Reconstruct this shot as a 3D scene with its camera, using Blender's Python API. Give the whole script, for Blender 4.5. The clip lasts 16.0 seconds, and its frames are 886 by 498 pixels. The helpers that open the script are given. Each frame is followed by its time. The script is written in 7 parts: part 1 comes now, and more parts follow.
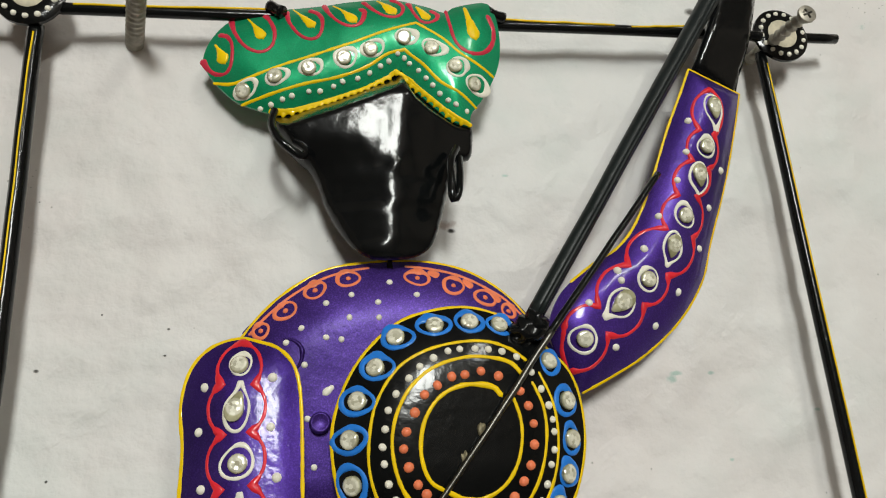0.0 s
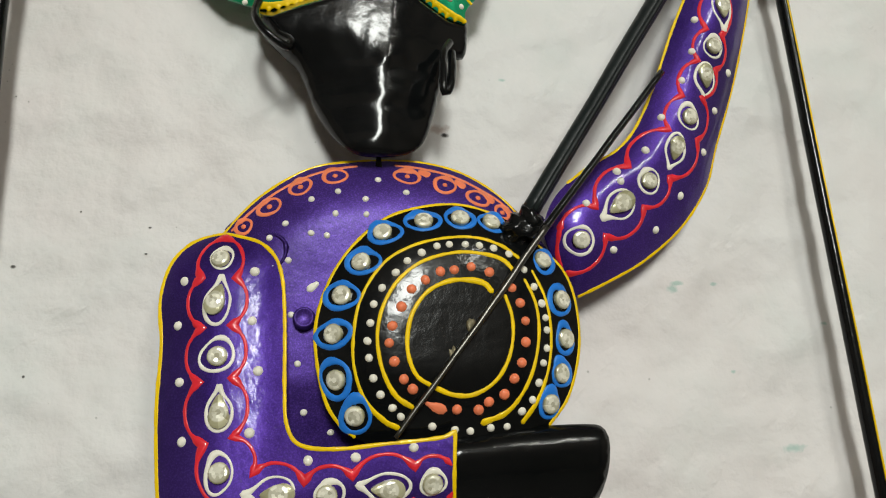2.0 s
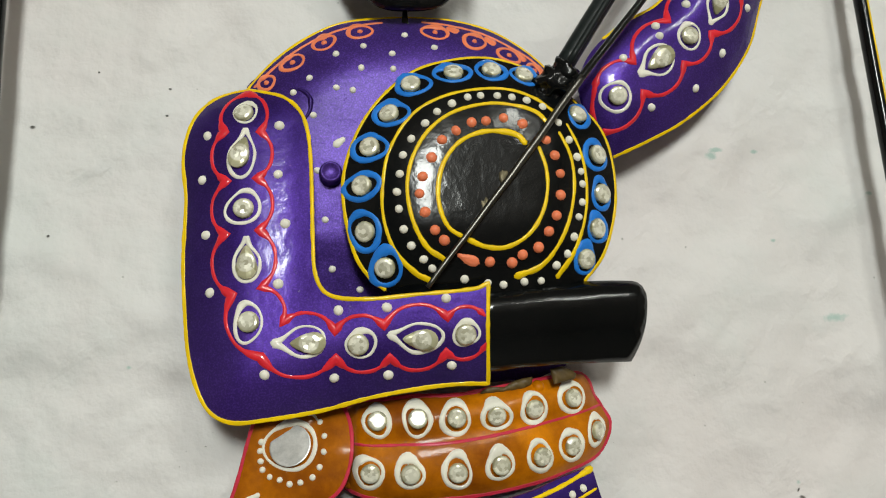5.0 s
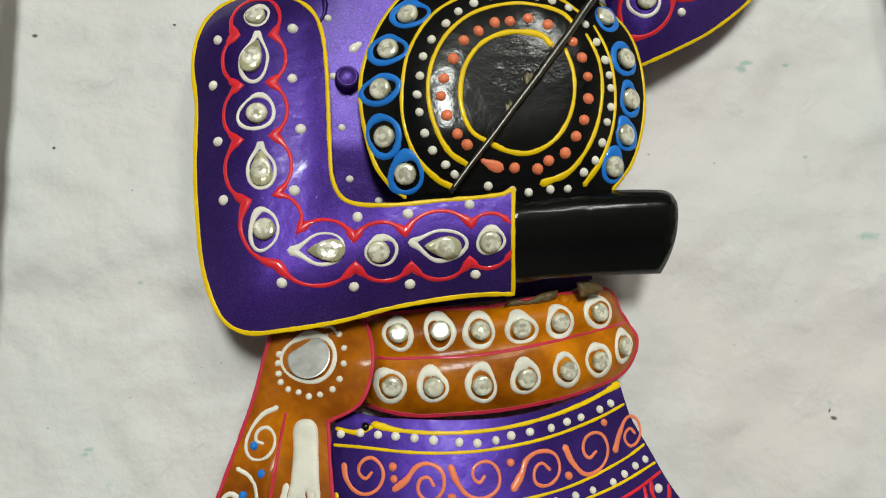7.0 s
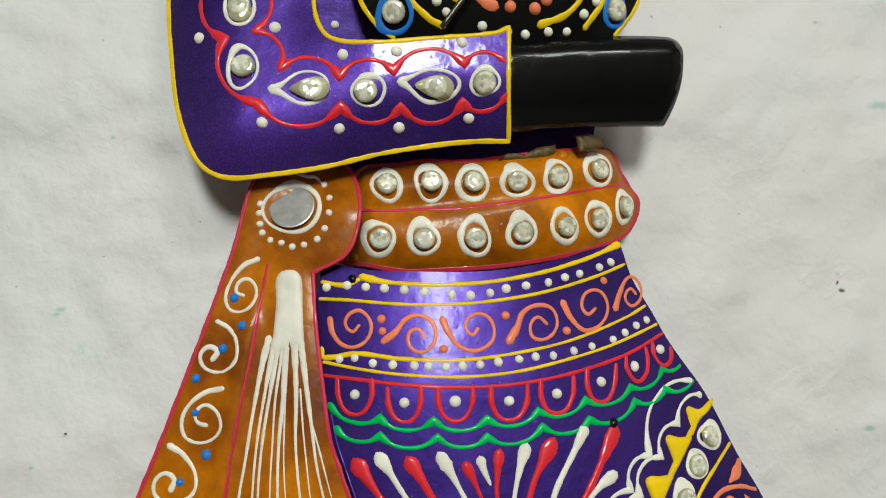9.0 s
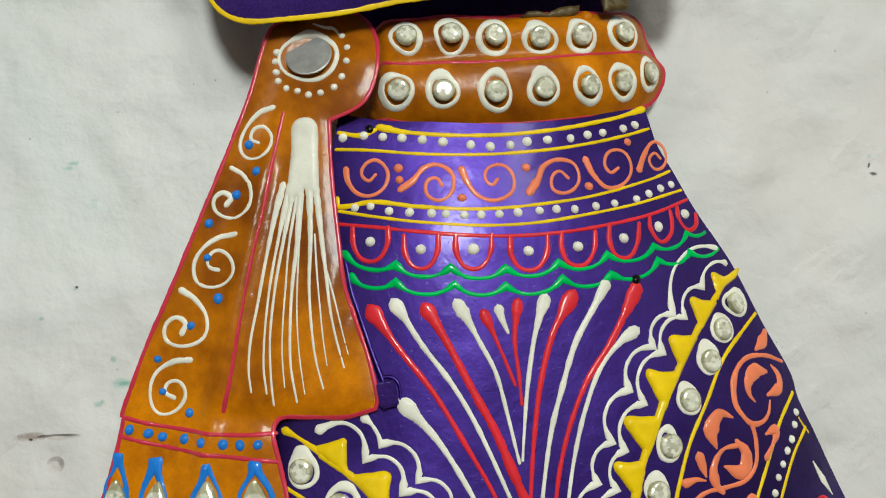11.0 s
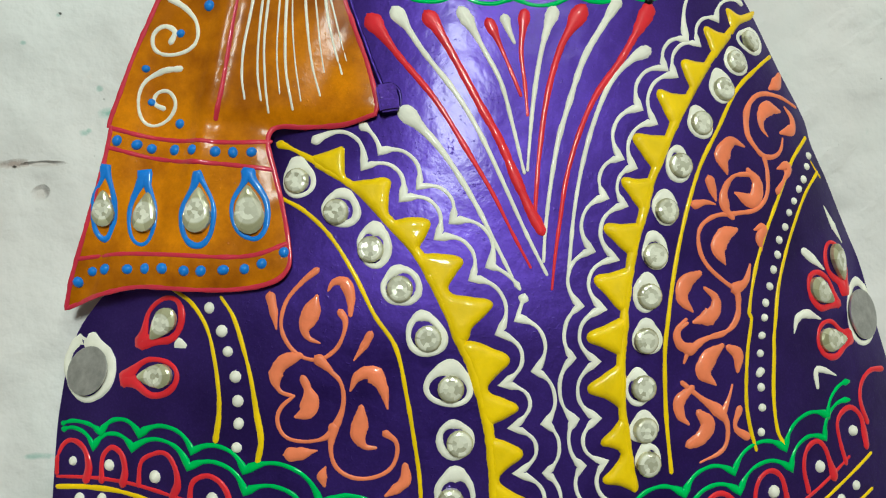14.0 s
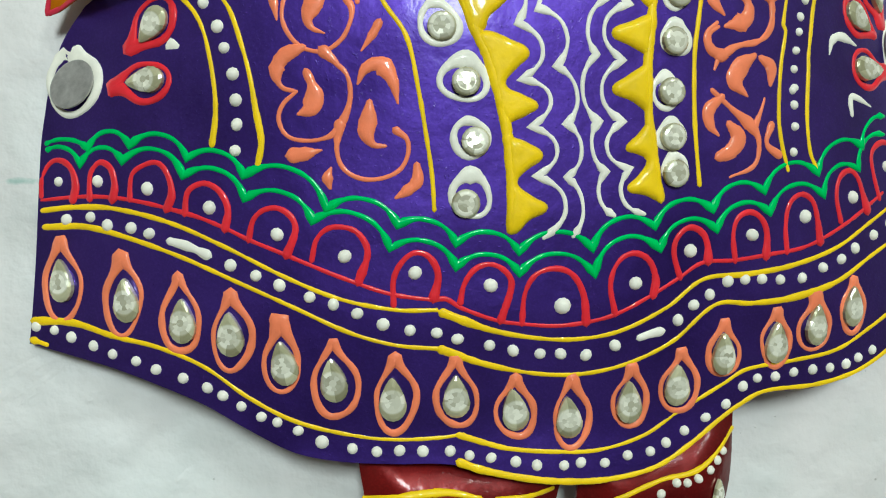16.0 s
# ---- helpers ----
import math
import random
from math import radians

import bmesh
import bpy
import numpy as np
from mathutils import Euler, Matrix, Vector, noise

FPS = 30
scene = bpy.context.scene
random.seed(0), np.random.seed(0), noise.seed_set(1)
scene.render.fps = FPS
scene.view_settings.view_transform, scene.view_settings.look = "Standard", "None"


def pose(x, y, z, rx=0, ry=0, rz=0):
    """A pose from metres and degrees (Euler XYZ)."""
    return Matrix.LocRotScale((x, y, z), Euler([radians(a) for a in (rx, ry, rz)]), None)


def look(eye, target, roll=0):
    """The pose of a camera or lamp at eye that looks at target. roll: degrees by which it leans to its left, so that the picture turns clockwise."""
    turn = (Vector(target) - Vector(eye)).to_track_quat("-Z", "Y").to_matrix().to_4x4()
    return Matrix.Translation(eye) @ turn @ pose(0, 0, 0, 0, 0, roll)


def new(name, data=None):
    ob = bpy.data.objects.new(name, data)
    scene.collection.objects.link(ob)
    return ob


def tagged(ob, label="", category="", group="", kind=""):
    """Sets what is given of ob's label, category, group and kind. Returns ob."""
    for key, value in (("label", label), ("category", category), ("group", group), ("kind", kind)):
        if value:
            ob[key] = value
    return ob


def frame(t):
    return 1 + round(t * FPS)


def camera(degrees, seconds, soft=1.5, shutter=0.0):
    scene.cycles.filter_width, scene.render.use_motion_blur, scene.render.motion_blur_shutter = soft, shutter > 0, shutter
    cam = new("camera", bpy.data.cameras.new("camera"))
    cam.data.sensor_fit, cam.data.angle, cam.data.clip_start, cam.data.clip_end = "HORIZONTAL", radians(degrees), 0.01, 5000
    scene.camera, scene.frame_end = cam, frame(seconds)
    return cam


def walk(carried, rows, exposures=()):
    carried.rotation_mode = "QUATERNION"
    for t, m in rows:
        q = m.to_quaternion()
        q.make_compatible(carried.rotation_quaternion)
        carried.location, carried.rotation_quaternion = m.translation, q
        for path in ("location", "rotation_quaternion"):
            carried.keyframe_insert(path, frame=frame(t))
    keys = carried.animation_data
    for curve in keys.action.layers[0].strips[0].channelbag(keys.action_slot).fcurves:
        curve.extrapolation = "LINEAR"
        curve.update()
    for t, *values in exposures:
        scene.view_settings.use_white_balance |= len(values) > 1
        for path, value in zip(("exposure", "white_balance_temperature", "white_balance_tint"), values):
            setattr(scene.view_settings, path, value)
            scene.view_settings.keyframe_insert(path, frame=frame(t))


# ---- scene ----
from mathutils.geometry import delaunay_2d_cdt

# ---- camera ----
cam = camera(64.0, 16.0, 1.1)
PATH = [
    (0, -0.05510, -0.26686, 1.56043, -10.842, 16.558, -4.381),
    (0.5, -0.05100, -0.26188, 1.55555, -10.635, 15.836, -4.519),
    (1, -0.04814, -0.26014, 1.54889, -10.085, 15.363, -4.393),
    (1.5, -0.04723, -0.25652, 1.54359, -10.010, 15.091, -4.132),
    (2, -0.04718, -0.25094, 1.53707, -9.843, 14.513, -3.765),
    (2.5, -0.04831, -0.24721, 1.53407, -9.644, 14.106, -3.894),
    (3, -0.04795, -0.24512, 1.52944, -9.625, 13.753, -3.621),
    (3.5, -0.04766, -0.24304, 1.52505, -9.290, 12.950, -3.817),
    (4, -0.05022, -0.24050, 1.52080, -9.063, 12.459, -3.734),
    (4.2, -0.05059, -0.23991, 1.51886, -8.577, 11.912, -3.714),
    (6.3, -0.05623, -0.22628, 1.49805, -7.865, 9.590, -3.915),
    (6.5, -0.05726, -0.22505, 1.49750, -7.607, 9.198, -4.156),
    (7, -0.05634, -0.22357, 1.49222, -7.743, 8.543, -3.961),
    (7.5, -0.05771, -0.21879, 1.48390, -7.573, 7.616, -4.351),
    (8, -0.05705, -0.21169, 1.47440, -7.877, 6.947, -4.142),
    (8.5, -0.05601, -0.20939, 1.46972, -7.806, 6.399, -4.172),
    (8.7, -0.05579, -0.20869, 1.46526, -8.144, 6.554, -4.124),
    (10.8, -0.05776, -0.19907, 1.42506, -6.715, 7.113, -3.002),
    (11, -0.05807, -0.19794, 1.42121, -6.920, 6.711, -3.096),
    (11.5, -0.05788, -0.19570, 1.41377, -7.091, 6.230, -3.113),
    (12, -0.05396, -0.19572, 1.40347, -7.008, 5.936, -3.152),
    (12.5, -0.05939, -0.19341, 1.39558, -6.909, 5.535, -2.987),
    (13, -0.05970, -0.18877, 1.38565, -6.996, 4.830, -3.050),
    (13.5, -0.06018, -0.18558, 1.37529, -7.203, 4.147, -2.817),
    (14, -0.06140, -0.18494, 1.36347, -7.292, 3.569, -2.429),
    (14.5, -0.06487, -0.18274, 1.35116, -7.438, 2.920, -2.159),
    (15, -0.06597, -0.18092, 1.33638, -7.844, 2.527, -2.267),
    (15.5, -0.06552, -0.17540, 1.32215, -8.072, 2.058, -2.341),
    (16, -0.06681, -0.17054, 1.30627, -7.887, 1.095, -2.472),
]


def aim(x, y, z, yaw, pitch, roll):
    """Yaw to the left, pitch up, roll as look() has it, in degrees."""
    a, b = radians(yaw), radians(pitch)
    ahead = Vector((-math.sin(a) * math.cos(b), math.cos(a) * math.cos(b), math.sin(b)))
    return look((x, y, z), Vector((x, y, z)) + ahead, roll)


walk(cam, [(t, aim(*row)) for t, *row in PATH], [(0, -0.08, 6620, 4), (3.5, -0.05, 6580, 3), (7, -0.02, 6480, 1), (11, 0.02, 6330, -2), (13, 0.05, 6230, -6), (15, 0.12, 6080, -9), (16, 0.2, 5850, -7)])

# ---- light: a high window opposite the figure and a tube under the ceiling ----
world = bpy.data.worlds.new("room_air")
scene.world = world
world.use_nodes = True
sky = world.node_tree.nodes.new("ShaderNodeTexSky")
sky.sky_type = "NISHITA"
sky.sun_disc = False
sky.sun_elevation, sky.sun_rotation = radians(35), radians(200)
back = world.node_tree.nodes["Background"]
world.node_tree.links.new(sky.outputs[0], back.inputs[0])
back.inputs[1].default_value = 0.1


def ceiling_tube(x, y, z, length, watts, colour):
    """A fluorescent tube under the ceiling, at right angles to the figure's wall."""
    data = bpy.data.lights.new("ceiling_tube_light", "AREA")
    data.shape, data.size, data.size_y, data.energy, data.color = "RECTANGLE", 0.05, length, watts, colour
    ob = new("ceiling_tube_light", data)
    ob.matrix_world = pose(x, y, z)
    return ob


ceiling_tube(0.74, -1.9, 2.72, 1.2, 17.0, (1.0, 0.97, 0.92))
pane = bpy.data.lights.new("window_light", "AREA")
pane.shape, pane.size, pane.size_y, pane.energy, pane.color = "RECTANGLE", 0.5, 0.62, 54.5, (1.0, 1.0, 0.985)
new("window_light", pane).matrix_world = look((-0.06, -2.81, 2.46), (-0.02, 0, 1.5))

# ---- materials ----
def nodes_of(name):
    m = bpy.data.materials.new(name)
    m.use_nodes = True
    n = m.node_tree.nodes
    return m, n, m.node_tree.links, n["Principled BSDF"]


def noise_tex(n, links, scale, detail=6.0, rough=0.6):
    where = n.new("ShaderNodeNewGeometry")
    tex = n.new("ShaderNodeTexNoise")
    tex.inputs["Scale"].default_value, tex.inputs["Detail"].default_value, tex.inputs["Roughness"].default_value = scale, detail, rough
    links.new(where.outputs["Position"], tex.inputs["Vector"])
    return tex


def ramp(n, links, source, low, high, a=0.35, b=0.65):
    r = n.new("ShaderNodeValToRGB")
    r.color_ramp.elements[0].position, r.color_ramp.elements[1].position = a, b
    r.color_ramp.elements[0].color, r.color_ramp.elements[1].color = (*low, 1), (*high, 1)
    links.new(source, r.inputs[0])
    return r


def relief_bump(n, links, shader, source, strength, distance, after=None):
    b = n.new("ShaderNodeBump")
    b.inputs["Strength"].default_value, b.inputs["Distance"].default_value = strength, distance
    links.new(source, b.inputs["Height"])
    if after:
        links.new(after.outputs[0], b.inputs["Normal"])
    links.new(b.outputs[0], shader.inputs["Normal"])
    return b


def enamel(name, dark, bright, metallic=0.0, rough=0.3, coat=1.0, grain=0.0, peel=0.25, blotch=14.0, gloss=0.2, mottle=0.0, dust_by=0.2):
    """Brushed-on lacquer over beaten metal: uneven in colour at two scales, with a rippled gloss."""
    m, n, links, s = nodes_of(name)
    wide = noise_tex(n, links, blotch, 5.0, 0.6)
    colour = ramp(n, links, wide.outputs["Fac"], dark, bright, 0.38, 0.62)
    if mottle:
        cloudy = noise_tex(n, links, 55.0, 7.0, 0.68)
        streak = ramp(n, links, cloudy.outputs["Fac"], (1 - mottle, 1 - mottle * 1.25, 1 - mottle), (1 + mottle * 0.4,) * 3, 0.33, 0.62)
        thin = n.new("ShaderNodeMixRGB")
        thin.blend_type, thin.inputs[0].default_value = "MULTIPLY", 1.0
        links.new(colour.outputs[0], thin.inputs[1])
        links.new(streak.outputs[0], thin.inputs[2])
        colour = thin
    if grain:
        fine = noise_tex(n, links, 1900.0, 2.0, 0.5)
        spark = ramp(n, links, fine.outputs["Fac"], (1 - grain,) * 3, (1 + grain * 2.2,) * 3, 0.45, 0.75)
        mix = n.new("ShaderNodeMixRGB")
        mix.blend_type, mix.inputs[0].default_value = "MULTIPLY", 1.0
        links.new(colour.outputs[0], mix.inputs[1])
        links.new(spark.outputs[0], mix.inputs[2])
        links.new(mix.outputs[0], s.inputs["Base Color"])
    else:
        links.new(colour.outputs[0], s.inputs["Base Color"])
    s.inputs["Metallic"].default_value, s.inputs["Roughness"].default_value = metallic, rough
    s.inputs["Coat Weight"].default_value, s.inputs["Coat Roughness"].default_value = coat, gloss
    s.inputs["Specular IOR Level"].default_value, s.inputs["Coat IOR"].default_value = 0.08, 1.36
    ripple = noise_tex(n, links, 260.0, 3.0, 0.55)
    hammer = noise_tex(n, links, 70.0, 2.0, 0.5)
    first = n.new("ShaderNodeBump")
    first.inputs["Strength"].default_value, first.inputs["Distance"].default_value = peel, 0.0012
    links.new(hammer.outputs["Fac"], first.inputs["Height"])
    dust = noise_tex(n, links, 1300.0, 2.0, 0.5)
    specks = ramp(n, links, dust.outputs["Fac"], (0, 0, 0), (1, 1, 1), 0.66, 0.74)
    second = n.new("ShaderNodeBump")
    second.inputs["Strength"].default_value, second.inputs["Distance"].default_value = dust_by, 0.00025
    links.new(specks.outputs[0], second.inputs["Height"])
    links.new(first.outputs[0], second.inputs["Normal"])
    last = relief_bump(n, links, s, ripple.outputs["Fac"], peel, 0.0005, second)
    links.new(last.outputs[0], s.inputs["Coat Normal"])
    return m


def cone_paint(name, colour, rough=0.42, vary=0.12, coat=0.55):
    """Thick paint squeezed from a cone: opaque, slightly glossy."""
    m, n, links, s = nodes_of(name)
    tex = noise_tex(n, links, 120.0, 4.0, 0.6)
    c = ramp(n, links, tex.outputs["Fac"], tuple(v * (1 - vary) for v in colour), tuple(min(1, v * (1 + vary)) for v in colour), 0.3, 0.7)
    links.new(c.outputs[0], s.inputs["Base Color"])
    s.inputs["Roughness"].default_value = rough
    s.inputs["Specular IOR Level"].default_value = 0.22
    s.inputs["Coat Weight"].default_value, s.inputs["Coat Roughness"].default_value = coat, 0.07
    fine = noise_tex(n, links, 700.0, 3.0, 0.6)
    relief_bump(n, links, s, fine.outputs["Fac"], 0.2, 0.0004)
    return m


PURPLE = enamel("purple_lacquer", (0.031, 0.0112, 0.130), (0.076, 0.032, 0.27), 0.6, 0.44, 0.9, 0.16, gloss=0.12)
DEEP_PURPLE = enamel("deep_purple_lacquer", (0.035, 0.0150, 0.148), (0.080, 0.0375, 0.318), 0.95, 0.47, 0.6, 0.06, gloss=0.19, mottle=0.1)
AMBER = enamel("amber_lacquer", (0.115, 0.0150, 0.0003), (0.68, 0.225, 0.0006), 0.0, 0.5, 0.5, 0.02, 0.25, 13.0, gloss=0.17, mottle=0.45)
GREEN = enamel("green_lacquer", (0.005, 0.215, 0.088), (0.014, 0.33, 0.145), 0.35, 0.4, 1.0, 0.08, gloss=0.13)
GUNMETAL = enamel("dull_black_paint", (0.009, 0.0125, 0.0125), (0.017, 0.0215, 0.0215), 0.0, 0.4, 0.35, 0.1, 0.42, gloss=0.3)
DULL_PURPLE = enamel("worn_purple_lacquer", (0.034, 0.0128, 0.132), (0.082, 0.037, 0.275), 0.6, 0.46, 0.4, 0.24, gloss=0.34)
BLACK = enamel("black_enamel", (0.0022, 0.0028, 0.0030), (0.0045, 0.005, 0.0053), 0.0, 0.22, 0.75, 0.0, 0.24, gloss=0.13, dust_by=0.03)
CRIMSON = enamel("dark_red_lacquer", (0.085, 0.0028, 0.0035), (0.20, 0.007, 0.007), 0.25, 0.36, 0.7, 0.1, gloss=0.14)
YELLOW_LINE = cone_paint("yellow_paint", (0.90, 0.60, 0.001), 0.5, coat=0.45)
WHITE_LINE = cone_paint("white_paint", (0.85, 0.82, 0.71), 0.55, coat=0.2)
CREAM = cone_paint("soiled_cream_paint", (0.55, 0.50, 0.38), 0.6, 0.3, 0.0)
RED_LINE = cone_paint("red_paint", (0.72, 0.020, 0.035))
ROSE_LINE = cone_paint("rose_red_paint", (0.58, 0.028, 0.062))
ORANGE_LINE = cone_paint("coral_paint", (0.88, 0.23, 0.105))
BLUE_LINE = cone_paint("blue_paint", (0.020, 0.20, 0.70))
GREEN_LINE = cone_paint("green_paint", (0.003, 0.50, 0.095))


def crystal():
    """Clear cut stone over a silver foil: flat facets with reflections painted into their tones, under a smooth clear
    surface.
    """
    m, n, links, s = nodes_of("foiled_crystal")
    where = n.new("ShaderNodeTexCoord")
    own = n.new("ShaderNodeObjectInfo")
    # facets lie in three rings round the middle, eight to a ring
    parts = n.new("ShaderNodeSeparateXYZ")
    links.new(where.outputs["Object"], parts.inputs[0])

    def sum_of(operation, a, b, c=None):
        m_ = n.new("ShaderNodeMath")
        m_.operation = operation
        for k, v in enumerate((a, b, c)):
            if v is None:
                continue
            if isinstance(v, (int, float)):
                m_.inputs[k].default_value = v
            else:
                links.new(v, m_.inputs[k])
        return m_.outputs[0]

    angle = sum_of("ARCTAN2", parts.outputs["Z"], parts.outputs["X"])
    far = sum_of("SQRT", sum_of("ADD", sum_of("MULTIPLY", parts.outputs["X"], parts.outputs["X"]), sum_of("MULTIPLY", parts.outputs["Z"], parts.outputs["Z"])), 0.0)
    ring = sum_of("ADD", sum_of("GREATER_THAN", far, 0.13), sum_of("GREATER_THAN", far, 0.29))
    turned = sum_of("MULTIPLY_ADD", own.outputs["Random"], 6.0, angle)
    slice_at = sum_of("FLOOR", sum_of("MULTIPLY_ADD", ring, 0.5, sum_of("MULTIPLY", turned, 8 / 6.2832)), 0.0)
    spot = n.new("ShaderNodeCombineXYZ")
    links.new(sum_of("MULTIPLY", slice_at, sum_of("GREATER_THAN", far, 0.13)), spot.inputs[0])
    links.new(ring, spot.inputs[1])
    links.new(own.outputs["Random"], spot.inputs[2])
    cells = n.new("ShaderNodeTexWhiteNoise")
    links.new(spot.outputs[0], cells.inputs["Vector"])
    # random tones paint bright and dark reflections onto the facets
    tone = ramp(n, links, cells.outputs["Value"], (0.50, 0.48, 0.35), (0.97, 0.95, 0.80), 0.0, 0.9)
    # olive tint paints in the darker room the girdle reflects; the table stays pale
    flat_on = n.new("ShaderNodeVectorMath")
    flat_on.operation, flat_on.inputs[1].default_value = "MULTIPLY", (1.0, 0.0, 1.0)
    links.new(where.outputs["Object"], flat_on.inputs[0])
    reach = n.new("ShaderNodeVectorMath")
    reach.operation = "LENGTH"
    links.new(flat_on.outputs[0], reach.inputs[0])
    girdle = ramp(n, links, reach.outputs["Value"], (1, 1, 1), (0.62, 0.61, 0.47), 0.40, 0.47)
    both = n.new("ShaderNodeMixRGB")
    both.blend_type, both.inputs[0].default_value = "MULTIPLY", 1.0
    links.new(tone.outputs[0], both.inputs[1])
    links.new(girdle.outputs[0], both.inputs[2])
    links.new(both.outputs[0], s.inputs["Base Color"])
    middle = n.new("ShaderNodeVectorMath")
    middle.operation, middle.inputs[1].default_value = "SUBTRACT", (0.5, 0.5, 0.5)
    links.new(cells.outputs["Color"], middle.inputs[0])
    tilt = n.new("ShaderNodeVectorMath")
    tilt.operation = "SCALE"
    tilt.inputs["Scale"].default_value = 0.26
    links.new(middle.outputs[0], tilt.inputs[0])
    face = n.new("ShaderNodeNewGeometry")
    lean_to = n.new("ShaderNodeVectorMath")
    lean_to.operation = "ADD"
    links.new(face.outputs["Normal"], lean_to.inputs[0])
    links.new(tilt.outputs[0], lean_to.inputs[1])
    unit = n.new("ShaderNodeVectorMath")
    unit.operation = "NORMALIZE"
    links.new(lean_to.outputs[0], unit.inputs[0])
    links.new(unit.outputs[0], s.inputs["Normal"])
    s.inputs["Metallic"].default_value, s.inputs["Roughness"].default_value = 0.18, 0.16
    s.inputs["Coat Weight"].default_value, s.inputs["Coat Roughness"].default_value = 1.0, 0.02
    return m


CRYSTAL = crystal()


def bare_metal(name, colour, rough, metallic=1.0):
    m, n, links, s = nodes_of(name)
    tex = noise_tex(n, links, 300.0, 5.0, 0.7)
    c = ramp(n, links, tex.outputs["Fac"], tuple(v * 0.6 for v in colour), colour, 0.3, 0.7)
    links.new(c.outputs[0], s.inputs["Base Color"])
    s.inputs["Metallic"].default_value, s.inputs["Roughness"].default_value = metallic, rough
    relief_bump(n, links, s, tex.outputs["Fac"], 0.3, 0.0004)
    return m


ZINC = bare_metal("galvanised_steel", (0.50, 0.47, 0.40), 0.5, 0.7)
WIRE = bare_metal("grey_steel_wire", (0.15, 0.145, 0.13), 0.35)
WELD = bare_metal("brass_weld", (0.26, 0.225, 0.14), 0.55, 0.6)
BROWN_SOLDER = bare_metal("browned_solder", (0.13, 0.082, 0.022), 0.5, 0.0)
MIRROR = bare_metal("mirror_glass", (0.62, 0.61, 0.585), 0.4, 0.7)


def plaster():
    """White distemper over trowelled plaster: scraped strokes, pits, old green paint showing through and pinkish dirt."""
    m, n, links, s = nodes_of("white_plaster")

    def multiply(a, b):
        mix = n.new("ShaderNodeMixRGB")
        mix.blend_type, mix.inputs[0].default_value = "MULTIPLY", 1.0
        links.new(a.outputs[0], mix.inputs[1])
        links.new(b.outputs[0], mix.inputs[2])
        return mix

    wide = noise_tex(n, links, 5.0, 6.0, 0.6)
    base = ramp(n, links, wide.outputs["Fac"], (0.715, 0.672, 0.658), (0.736, 0.731, 0.718), 0.36, 0.64)
    old = noise_tex(n, links, 34.0, 9.0, 0.72)
    green = ramp(n, links, old.outputs["Fac"], (1, 1, 1), (0.72, 0.85, 0.82), 0.665, 0.72)
    soft = noise_tex(n, links, 17.0, 5.0, 0.6)
    worn = ramp(n, links, soft.outputs["Fac"], (1, 1, 1), (0.93, 0.965, 0.955), 0.5, 0.68)
    # pits on the wall's plan
    where = n.new("ShaderNodeNewGeometry")
    split = n.new("ShaderNodeSeparateXYZ")
    plan = n.new("ShaderNodeCombineXYZ")
    links.new(where.outputs["Position"], split.inputs[0])
    links.new(split.outputs["X"], plan.inputs["X"])
    links.new(split.outputs["Z"], plan.inputs["Y"])
    cells = n.new("ShaderNodeTexVoronoi")
    cells.voronoi_dimensions = "2D"
    cells.inputs["Scale"].default_value = 42.0
    links.new(plan.outputs[0], cells.inputs["Vector"])
    some = n.new("ShaderNodeSeparateColor")
    links.new(cells.outputs["Color"], some.inputs[0])
    span = n.new("ShaderNodeMath")
    span.operation, span.use_clamp = "MULTIPLY_ADD", True
    span.inputs[1].default_value, span.inputs[2].default_value = 0.066, -0.04
    links.new(some.outputs[0], span.inputs[0])
    lies = n.new("ShaderNodeMath")
    lies.operation, lies.use_clamp = "SUBTRACT", True
    links.new(span.outputs[0], lies.inputs[0])
    links.new(cells.outputs["Distance"], lies.inputs[1])
    # clusters of finer pits
    fine_cells = n.new("ShaderNodeTexVoronoi")
    fine_cells.voronoi_dimensions = "2D"
    fine_cells.inputs["Scale"].default_value = 190.0
    links.new(plan.outputs[0], fine_cells.inputs["Vector"])
    where_fine = noise_tex(n, links, 16.0, 3.0, 0.5)
    reach = n.new("ShaderNodeMath")
    reach.operation, reach.use_clamp = "MULTIPLY_ADD", True
    reach.inputs[1].default_value, reach.inputs[2].default_value = 0.7, -0.425
    links.new(where_fine.outputs["Fac"], reach.inputs[0])
    fine_lies = n.new("ShaderNodeMath")
    fine_lies.operation, fine_lies.use_clamp = "SUBTRACT", True
    links.new(reach.outputs[0], fine_lies.inputs[0])
    links.new(fine_cells.outputs["Distance"], fine_lies.inputs[1])
    both_pits = n.new("ShaderNodeMath")
    both_pits.operation = "MAXIMUM"
    links.new(lies.outputs[0], both_pits.inputs[0])
    links.new(fine_lies.outputs[0], both_pits.inputs[1])
    lies = both_pits
    hole = ramp(n, links, lies.outputs[0], (1, 1, 1), (0.5, 0.51, 0.49), 0.0, 0.03)
    colour = multiply(multiply(multiply(base, green), worn), hole)
    # single marks: flecks of the old green paint, scuffs and holes, each (x, z, half width, half height, kind)
    ragged = noise_tex(n, links, 300.0, 5.0, 0.7)
    deep = lies
    kinds = {"green": ((0.60, 0.80, 0.75), 0.0), "scuff": ((0.62, 0.52, 0.48), 0.4), "hole": ((0.16, 0.15, 0.14), 1.0), "dent": ((0.90, 0.86, 0.84), 1.6)}
